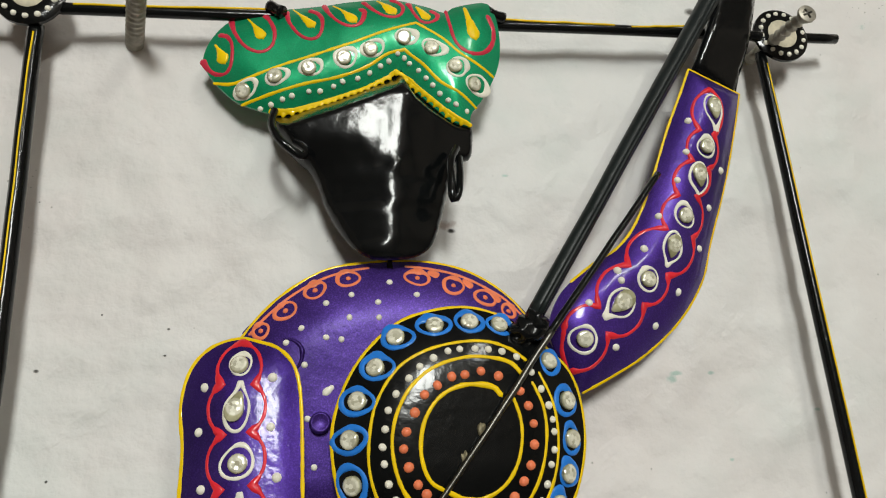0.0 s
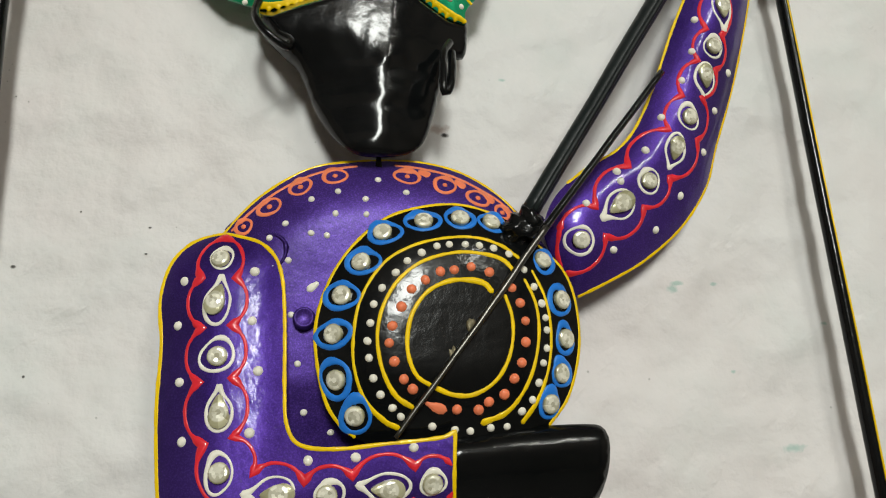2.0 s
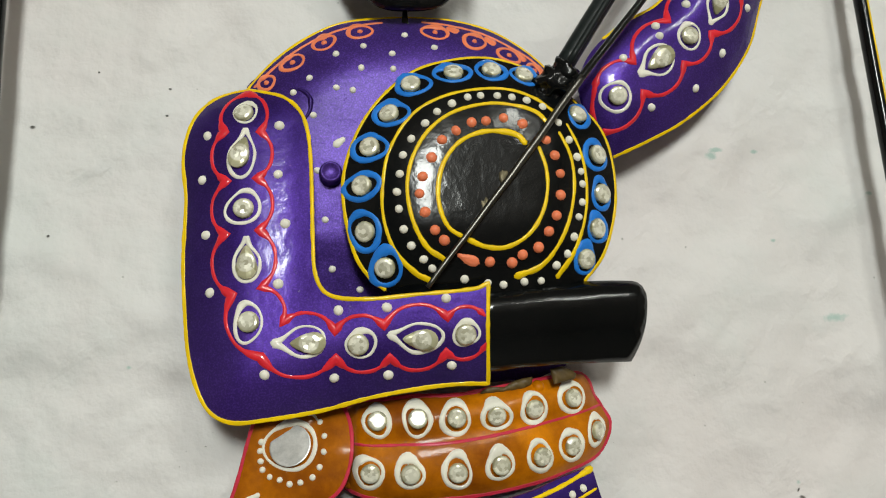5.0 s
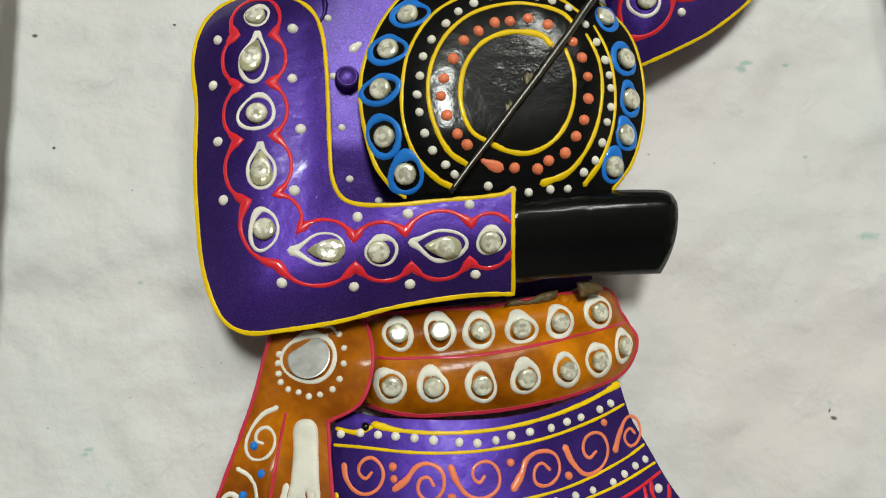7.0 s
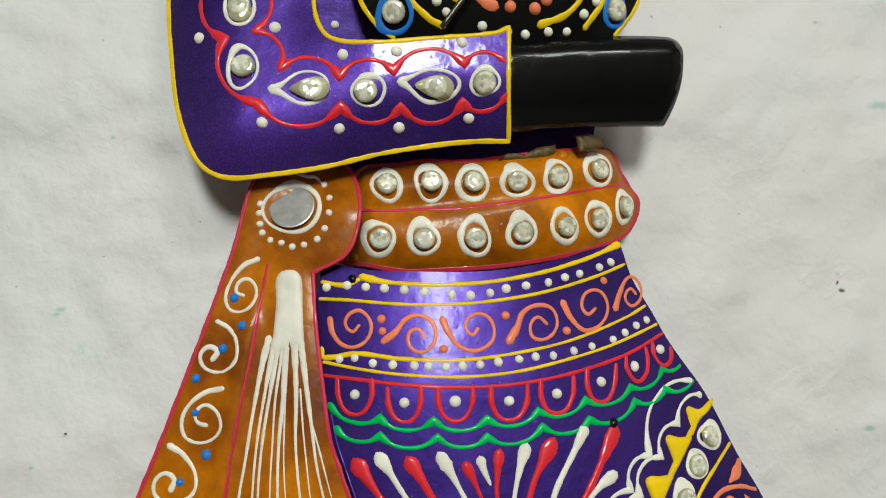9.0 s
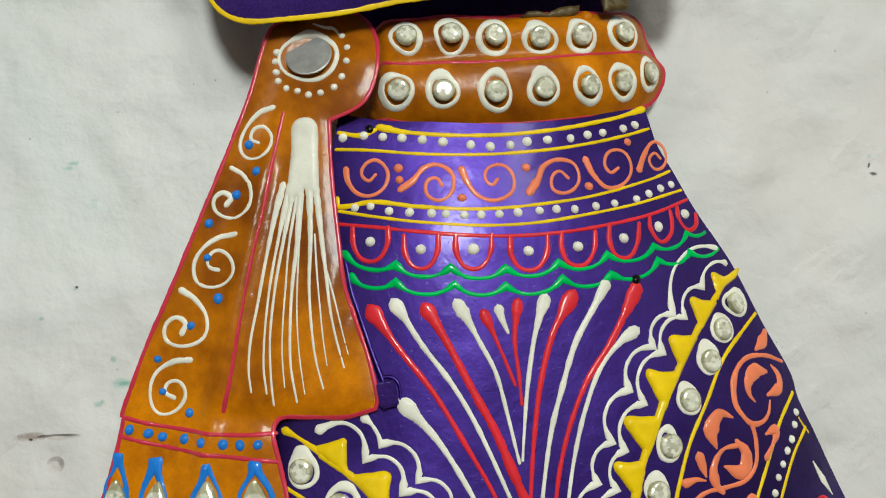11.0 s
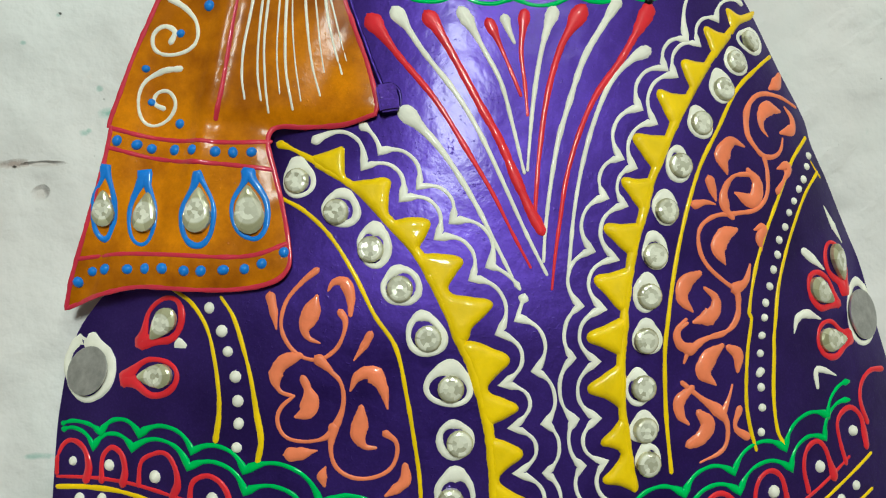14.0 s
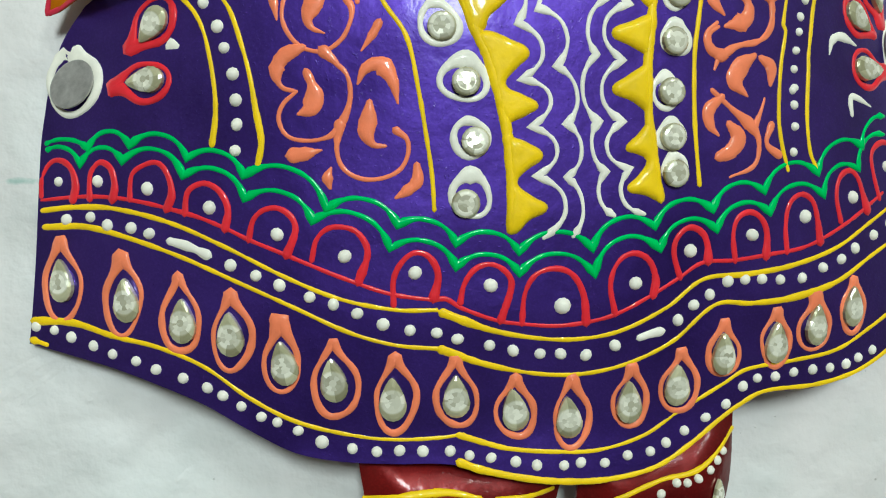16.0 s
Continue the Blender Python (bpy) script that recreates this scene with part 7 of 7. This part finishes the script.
FIST_EDGE = [(104.1, 110.5, 1), (110.7, 125.8), (117.9, 143.2), (123.6, 158.2), (135.5, 164.9), (144.2, 159.4), (140.1, 144.3), (134.9, 129.6), (129.9, 114.8), (123.5, 99.9, 1)]
FIST_FORM = Relief(FIST_EDGE, lambda x, z: np.interp(z, [100, 112, 126, 165], [19.5, 22.5, 27.5, 28.5]) - 0.14 * (x - 122), 2.0, 3)


def figurine():
    """Head with a soft central ridge, the half-round palm, the fist round the fiddle's neck and a spine that joins them."""
    verts, faces = [], []

    def face_form(x, z):
        """Two planes that meet in a ridge down the middle, a broad brow that falls back under the turban, and a round eye on the ridge."""
        lengthwise = np.clip((z - 30.1) / (108.3 - 30.1), 0, 1)
        brow = np.clip((z - 58) / 24, 0, 1)
        brow = brow * brow * (3 - 2 * brow)
        off = x - (-28.3 + 9.0 * lengthwise) + (1 - brow) * (0.9 * np.sin(0.42 * z) + 0.5 * np.sin(0.9 * z + 1))
        crest = np.interp(z, [30, 36, 42, 66, 95, 100, 112], [23.2, 24.2, 24.8, 26.7, 30.0, 27.5, 15.0])
        left, right = np.maximum(-off, 0), np.maximum(off, 0)
        rounded = np.hypot(left, 4.5) - 4.5
        broad = 0.045 * left + 0.0014 * left**2
        planes = crest - (broad * brow + 0.31 * rounded * (1 - brow)) - 0.33 * (np.hypot(right, 3.5) - 3.5)
        s = np.clip(edge_distance(HEAD_FORM.poly, x, z) / 4, 0, 1)
        rim = HEAD_FORM(x, z)
        hem = np.interp(x, [-70, -64, -55, -44, -35, -24, -19, -15, -9, 0, 7], [92.5, 92, 95, 98, 101.5, 106, 108.5, 101, 94.5, 86.5, 84])
        tucked = np.interp(x, [-90, -67, -42, 0, 15], [12.5, 14.5, 18.5, 21.0, 21.0]) - 1.2 + 1.1 * np.maximum(hem - z, 0)
        away = np.hypot(x + 23.5, z - 66)
        eye = 0.55 * np.exp(-((away / 2.8) ** 2))
        wobble = np.array([0.28 * noise.noise((float(p) * 0.16, float(q) * 0.12, 3.3)) for p, q in zip(np.ravel(x), np.ravel(z))]).reshape(np.shape(x))
        soft = 1.3
        lid = -soft * np.log(np.exp(-planes / soft) + np.exp(-rim / soft)) + (eye + wobble) * s
        return np.minimum(lid, np.maximum(tucked, 8.0))

    for edge, form, grid in ((HEAD_EDGE, face_form, 1.5), (PALM_EDGE, PALM_FORM, 2.4), (FIST_EDGE, FIST_FORM, 2.4)):
        v, f = sheet_geometry(smooth_curve(edge, 2.0, True), form, grid, 1.3)
        faces += [[i + len(verts) for i in g] for g in f]
        verts += v
    # straps behind the clothes join the three pieces
    def nearest(spot):
        return min(range(len(verts)), key=lambda i: (verts[i] - place(*spot)).length)

    for way in ([(-28, 38, 20), (-27, 24, 9), (-5, -40, 9), (0, -75, 12), (8, -78, 29)], [(-5, -40, 9), (50, -12, 9), (100, 40, 10), (122, 90, 12), (128, 108, 23)]):
        ends = nearest(way[0]), nearest(way[-1])
        inner = [len(verts) + 2 * k for k in range(len(way) - 2)]
        for x, z, h in way[1:-1]:
            verts += [place(x - 2, z + 1, h), place(x + 2, z - 1, h)]
        faces += [[i, i + 1, i + 3, i + 2] for i in inner[:-1]]
        faces += [[ends[0], inner[0] + 1, inner[0]], [ends[1], inner[-1], inner[-1] + 1]]
    ob = mesh_object("figurine", verts, faces, BLACK)
    return tagged(ob, "glossy black sheet-metal figurine of a fiddle player on the wall", "figurine")


figurine()

# ---- the fiddle ----
SOUNDBOX_EDGE = [(-50.8, -30.1), (-49.2, -21.2), (-44.4, -10.3), (-37.6, -1), (-27.6, 7.3), (-16.2, 11.1), (-2.9, 12.2), (8.3, 9.3), (16.7, 4.4), (25.7, -3.1), (32.6, -11.1), (35.7, -20.3), (36.4, -33.3), (34.3, -44.3), (29.7, -54.9), (22.4, -63), (12.8, -66.7), (-12.2, -68.4), (-31.1, -66.4), (-39.4, -62.4), (-43.1, -59.5), (-47.5, -52.8), (-50.3, -41.5)]
SOUNDBOX_FORM = Relief(SOUNDBOX_EDGE, lambda x, z: 25.8 + 0 * x, 8.0, 27)
fiddle = sheet("fiddle", SOUNDBOX_EDGE, SOUNDBOX_FORM, BLACK, "black lacquered metal fiddle with a round dotted soundbox", "fiddle", 1.2, 3.0)
FORM["fiddle"] = SOUNDBOX_FORM
line(fiddle, YELLOW_LINE, 1.08, [(-39.4, -62.3), (-43.1, -59.2), (-47.3, -52.5), (-49.9, -41.5), (-50.5, -30.1), (-48.8, -21.2), (-44.1, -10.5), (-37.4, -1.5), (-27.4, 6.8), (-16.3, 10.6), (-3, 11.7), (8.2, 8.8), (14.4, 4.5)])
line(fiddle, YELLOW_LINE, 1.11, [(24.9, -3.6), (32.1, -11.5), (35.3, -20.3), (35.9, -33.3), (33.8, -44.3), (29.3, -54.9), (22.8, -62.3)])
line(fiddle, YELLOW_LINE, [1.78, 1.07, 1.07, 1.07, 1.07, 1.42], [(-26.4, -60.5), (-30, -58.6), (-35.8, -52.1), (-38.8, -42.6), (-38.9, -33.1), (-36.2, -20.8), (-28.7, -9.6), (-19.5, -4.2), (-8.5, -1.7), (2.7, -1.7), (11, -4.6), (15.8, -8.4)])
line(fiddle, YELLOW_LINE, [1.08, 1.08, 1.08, 1.8], [(20.3, -13.4), (23.8, -23.4), (24.5, -33.6), (22.8, -44.4), (18.5, -54.4), (13.4, -61)])
line(fiddle, YELLOW_LINE, [1.77, 1.24, 1.24, 1.24, 1.24, 1.77], [(-22, -54.7), (-26.5, -51.4), (-29.9, -45), (-31.5, -37.2), (-31.3, -30.2), (-29.1, -22.9), (-24.2, -15.4), (-16.4, -9.7), (-5.3, -6.9), (3.9, -7.5), (10.4, -9.6), (13.7, -13.4)])
line(fiddle, YELLOW_LINE, [1.07, 1.25, 1.25, 2.14], [(17.1, -16.6), (19.9, -24.5), (20.1, -33.7), (17.5, -44.3), (12.9, -52.8), (7.7, -58.1), (0.5, -60.6)])
line(fiddle, YELLOW_LINE, [1.4, 1.4, 1.4, 2.28], [(-15.3, -49.1), (-20, -45.7), (-22.3, -39.6), (-22.3, -32.6), (-20.1, -25.6), (-15.1, -19.5), (-8, -16.4), (-0.8, -16.4), (3.4, -17.7), (5.1, -19.8)])
line(fiddle, YELLOW_LINE, [1.23, 1.23, 1.4, 1.76], [(9.7, -21.8), (11.3, -28.3), (11, -35.5), (8.6, -42.8), (4, -48.8), (-2.9, -52.2), (-9.3, -51.8), (-14, -49.7)])
dots(fiddle, WHITE_LINE, 2.66, [(-25, -12.9), (-21.1, -9.2), (-16.3, -6.6), (-11.2, -4.5), (-7.1, -4), (-1.8, -4.1), (2.9, -4.5), (7.7, -5.4), (12.8, -7.4), (17.3, -12.9), (20, -18.8), (22.1, -24.4), (22.9, -29.1), (23, -33.1), (22.4, -38.9), (20.8, -43.5), (18.8, -49.6), (16.4, -54.7), (12.8, -58), (8, -62.3), (2.7, -62.4), (-3.8, -63), (-8.7, -62.3), (-15.7, -60.9), (-25.3, -57.4), (-27.8, -54.7), (-31.3, -50.6), (-33.3, -45.6), (-34.4, -39.4), (-34.7, -34.2)])
dots(fiddle, WHITE_LINE, 2.66, [(-33.6, -28.7), (-32.3, -22.8), (-29.5, -17.7)])
dots(fiddle, ORANGE_LINE, 3.35, [(-20.3, -18.6), (-15.8, -15.8), (-10.8, -13.2), (-6.3, -12.8), (-0.7, -11.9), (5.2, -13.8), (12.2, -19.2), (14.5, -24.2), (15.7, -30.1), (15.2, -36.8), (13.3, -43.2), (10.5, -48), (7.1, -52.6), (2.1, -54.6), (-1.2, -56.8), (-8, -56.3), (-21.5, -49.5), (-24.1, -46.4), (-26.8, -40.9), (-28.1, -35.2), (-26.9, -30), (-23.8, -24.1)])
line(fiddle, ORANGE_LINE, [1.38, 3.1, 3.44], [(-17.2, -54), (-15, -55.1), (-12.9, -55.9)], name="paint_dot")
gems(fiddle, "round", 6.33, [(-28.2, 1.7), (-14.6, 5.1), (-2.3, 5.8), (8.4, 4.5), (-35.6, -8.4), (-42, -19), (-44.9, -31.1), (-44.5, -45.2), (-39.1, -56.3), (24.9, -9.1), (29.8, -23), (29.9, -35.8), (27.2, -46.8), (22.7, -56.2)])
hoop(fiddle, BLUE_LINE, 1.8, [(-27.3, 1.4, 5.5, 3.3, 5, 0), (-14.7, 4.9, 5.5, 3.3, 0, 0), (-2.3, 5.6, 4.8, 3.4, 0, 0), (8.7, 4.3, 4.3, 3.2, -15, 0), (-34.9, -8.4, 5.2, 3.8, 10, 0), (-42.1, -19.2, 5.1, 4.1, -15, 0), (-45, -31.3, 5.2, 3.8, 0, 0), (-44.7, -45, 4.5, 5.3, 10, 0), (-38.8, -56.5, 4.6, 4.6, 20, 0), (25.4, -9.7, 3.4, 4.1, -20, 0), (29.1, -23.3, 3.7, 4.8, 0, 0), (29.5, -36, 3.1, 4.4, 0, 0), (27.6, -47, 3.1, 4, 0, 0), (22.5, -56.4, 3, 4.3, -15, 0)], name="blue_ring")
neck = tube("neck", bar_points((115.3, 143.1, 33), (21.4, 6.5, 28), 30, 0.3), [4.0, 3.6, 3.2, 3.2], GUNMETAL, fiddle, "ridged black metal neck")
tube("neck_ridge", bar_points((115.4, 140.5, 36.5), (22.7, 7, 31), 30, 0.3), 1.1, GUNMETAL, fiddle)
tube("bow", bar_points((76.8, 60.3, 31), (22.7, -2.2, 36), 24, 0.3), 1.3, BLACK, fiddle, "thin black metal bow stick")
tube("string", bar_points((24.5, -0.2, 37), (-27.4, -63.4, 35), 40, 0.5), [1.15, 1.2, 1.0, 0.7], WIRE, fiddle, "grey steel bow wire")


def weld_lump(centre, size, material, name, thing=None):
    """An uneven lump of weld or solder."""
    bm = bmesh.new()
    bmesh.ops.create_icosphere(bm, subdivisions=3, radius=1.0)
    for v in bm.verts:
        v.co *= 1 + 0.5 * noise.noise(v.co * 1.6 + Vector(centre) * 0.1)
        v.co = Vector((v.co.x * size[0], v.co.y * size[2], v.co.z * size[1])) / 1000
    data = bpy.data.meshes.new(name)
    bm.to_mesh(data)
    bm.free()
    data.materials.append(material)
    data.shade_smooth()
    ob = new(name, data)
    ob.parent = thing or fiddle
    ob.location = place(*centre)
    return ob


weld_lump((18.6, 1.7, 28.5), [6.5, 5.0, 4.5], BLACK, "weld")
weld_lump((16, -1.4, 26.5), [4.0, 3.5, 3.0], BLACK, "weld")
weld_lump((21.6, 4.5, 29.5), [4.5, 5.0, 4.0], BLACK, "weld")
weld_lump((-2.2, -31.4, 33), (2.0, 3.4, 1.3), WELD, "solder")
weld_lump((-8.5, -38.9, 33), (1.5, 2.8, 1.2), WELD, "solder")
weld_lump((1.7, -30.6, 32), (2.2, 1.6, 1.0), WELD, "solder")


def flake(outline, height, tilt, thing):
    """A torn plate of browned solder."""
    form = Relief(outline, lambda x, z: height + tilt * (x - outline[0][0]) + 0.25 * np.sin(1.7 * x + 2.1 * z), 0.5, 1.0)
    verts, faces = sheet_geometry(smooth_curve(outline, 1.0, True), form, 0.8, 0.7)
    return mesh_object("solder_flake", verts, faces, BROWN_SOLDER, thing)


flake([(12.0, -93.4, 1), (11.2, -88.6, 1), (15.4, -88.0, 1), (19.6, -90.6), (18.8, -92.2, 1)], 18.5, -0.1, belt)
flake([(-11.5, -94.8, 1), (-9.0, -93.0), (-3.5, -93.2, 1), (0.5, -91.4), (5.8, -90.6, 1), (5.4, -92.8), (1.0, -94.2)], 18.0, -0.1, belt)


def folded_tab(x, z, wide, high, tall, turn):
    """A square tab of the skirt's sheet, folded over the sash's corner, with soft edges."""
    bm = bmesh.new()
    bmesh.ops.create_cube(bm, size=1.0)
    for v in bm.verts:
        v.co = Vector((v.co.x * wide, v.co.y * tall * (1.0 if v.co.z > 0 else 0.72), v.co.z * high)) / 1000
    bmesh.ops.bevel(bm, geom=bm.edges[:], offset=0.0005, segments=2, affect="EDGES")
    data = bpy.data.meshes.new("tab")
    bm.to_mesh(data)
    bm.free()
    data.materials.append(PURPLE)
    data.shade_smooth()
    data.set_sharp_from_angle(angle=math.radians(40))
    ob = new("tab", data)
    ob.parent = skirt
    ob.matrix_local = Matrix.Translation(place(x, z, float(SKIRT_FORM(x, z)) + tall * 0.32)) @ Matrix.Rotation(math.radians(turn), 4, "Y")
    return ob


folded_tab(-52.4, -192.4, 4.5, 6.2, 4.4, -8)
line(skirt, DEEP_PURPLE, [0.8, 1.2, 1.5, 1.5], [(-61.2, -160), (-60.1, -167), (-58.0, -174.6), (-55.2, -184), (-53.4, -189.3)], name="seam", tall=0.9)
line(skirt, DEEP_PURPLE, [1.2, 1.0, 0.7], [(-54.0, -188.6), (-51.0, -188.8), (-49.6, -190.6), (-49.4, -195.2)], name="seam", tall=0.9)

# ---- earrings ----
def earring(points, label):
    ob = tube("earring", smooth_ring(points), 1.5, BLACK, None, "", 10, False)
    return tagged(ob, label, "earring", "earrings on the figurine")


def smooth_ring(points):
    flat = smooth_curve([p[:2] for p in points], 1.2)
    h = np.interp(np.linspace(0, 1, len(flat)), np.linspace(0, 1, len(points)), [p[2] for p in points])
    return [(x, z, k) for (x, z), k in zip(flat, h)]


earring([(-68.0, 89.0, 24), (-68.9, 81.9, 27), (-66.6, 75.1, 30), (-62.0, 70.2, 31), (-57.9, 68.5, 30), (-57.1, 71.7, 27), (-60.8, 76.2, 24)], "black metal hoop earring hanging beside the cheek")
earring([(-0.8, 73.3, 26), (-4.2, 66.1, 30), (-5.4, 55.9, 33), (-5.2, 49.6, 34), (-3.4, 51.5, 33), (-1.6, 59.4, 30), (-0.2, 69.1, 26)], "long black metal hoop earring turned edge-on")

# ---- the frame ----
frame_base = new("hanging_frame")
tagged(frame_base, "black metal hanging frame with yellow stripes on the wall", "frame")
tube("top_bar", bar_points((-180.7, 136.5, 14.5), (186.6, 134.9, 14.5), 60, 0.35), 2.3, BLACK, frame_base)
tube("side_bar", bar_points((-156.5, 129.4, 13), (-157.9, 0.0, 13), 40, 0.3) + bar_points((-158.1, -5.0, 13), (-166.0, -190.0, 13), 40, 0.0), 2.9, BLACK, frame_base)
tube("side_bar", bar_points((147.3, 127.0, 13), (145.2, -190.0, 13), 60, 0.3), 2.5, BLACK, frame_base)
tube("stripe", bar_points((-156.4, 125.2, 15.7), (-158.6, 0.0, 15.7), 60, 0.5) + bar_points((-158.8, -5.0, 15.7), (-166.7, -190.0, 15.7), 40, 0.0), 0.4, YELLOW_LINE, frame_base, "painted yellow stripe", 6)
tube("stripe", bar_points((147.8, 120.6, 15.3), (146.6, -190.0, 15.3), 90, 0.5), 0.4, YELLOW_LINE, frame_base, "painted yellow stripe", 6)
tube("stripe", bar_points((-142.8, 136.8, 16.7), (-71.7, 137.8, 16.7), 40, 0.4), 0.5, YELLOW_LINE, frame_base, "painted yellow stripe", 6)
tube("stripe", bar_points((26.6, 137.3, 16.7), (76.5, 136.5, 16.7), 40, 0.4), 0.5, YELLOW_LINE, frame_base, "painted yellow stripe", 6)
tube("stripe", bar_points((84.3, 136, 16.7), (112.6, 137.4, 16.7), 20, 0.4), 0.5, YELLOW_LINE, frame_base, "painted yellow stripe", 6)


def eyelet(centre, outer, inner, count, first):
    """A flat black washer with a pale painted middle and a ring of white drops."""
    x0, z0, h = centre
    form = Relief([(x0 + outer * math.cos(a), z0 + outer * math.sin(a)) for a in np.linspace(0, 2 * math.pi, 24, endpoint=False)], lambda x, z: h + 0 * x, 1.2, 4)
    ob = sheet("washer", [(x0 + outer * math.cos(a), z0 + outer * math.sin(a)) for a in np.linspace(0, 2 * math.pi, 24, endpoint=False)], form, BLACK, "", "", 1.4, 1.6, frame_base)
    FORM[ob.name] = form
    patch(ob, CREAM, [(x0 + inner * math.cos(a), z0 + inner * math.sin(a)) for a in np.linspace(0, 2 * math.pi, 16, endpoint=False)], "painted_middle", 0.5)
    ring = (outer + inner) / 2 + 0.3
    dots(ob, WHITE_LINE, 2.3, [(x0 + ring * math.cos(first + k * 2 * math.pi / count), z0 + ring * math.sin(first + k * 2 * math.pi / count)) for k in range(count)])


eyelet((-158.4, 139.8, 17), 12.6, 6.0, 14, 0.2)
eyelet((156.6, 134.3, 17), 13.2, 7.2, 16, 0.1)
for hook in (((-69.9, 138.9, 17), (-65, 134.4, 20)), ((18.6, 138.1, 20), (26.1, 137.3, 17)), ((133.3, 134.2, 17), (145.7, 132.9, 17))):
    tube("tie", bar_points(hook[0], hook[1], 8, 0.3), [2.6, 2.2, 2.6], BLACK, frame_base)


# ---- screws in the wall ----
def threaded(name, foot, tip, radius, label, head):
    """A ribbed steel fixing that stands out of the wall, with or without a countersunk head."""
    x0, z0, _ = foot
    x1, z1, h1 = tip
    steps = 60
    pts, rad = [], []
    for k in range(steps):
        s = k / (steps - 1)
        pts.append((x0 + (x1 - x0) * s, z0 + (z1 - z0) * s, -2 + (h1 + 2) * s))
        rad.append(radius * (1 + (0.26, 0.1, -0.12, -0.14, 0.02)[k % 5]))
    base = new(name)
    tagged(base, label, "screw", "screws in the wall")
    tube("shank", pts, rad, ZINC, base, "", 14)
    if head:
        tube("head", [(x1, z1, h1 - 4), (x1, z1, h1 - 1.0), (x1, z1, h1), (x1, z1, h1 + 0.05)], [radius, head, head, head * 0.98], ZINC, base, "countersunk cross-slot head", 20)
        for turn in (0.4, 0.4 + math.pi / 2):
            c, s = math.cos(turn) * head * 0.55, math.sin(turn) * head * 0.55
            tube("slot", [(x1 - c, z1 - s, h1 + 0.02), (x1, z1, h1 + 0.02), (x1 + c, z1 + s, h1 + 0.02)], 0.5, WIRE, base, "", 6)


threaded("wall_screw", (-124.9, 130.4, 0), (-115.4, 129.3, 36), 2.9, "ribbed steel rod end sticking out of the plaster", 0)
threaded("wall_screw", (149.6, 131.3, 0), (150.4, 127.9, 42), 2.3, "steel screw that holds up the frame", 4.0)
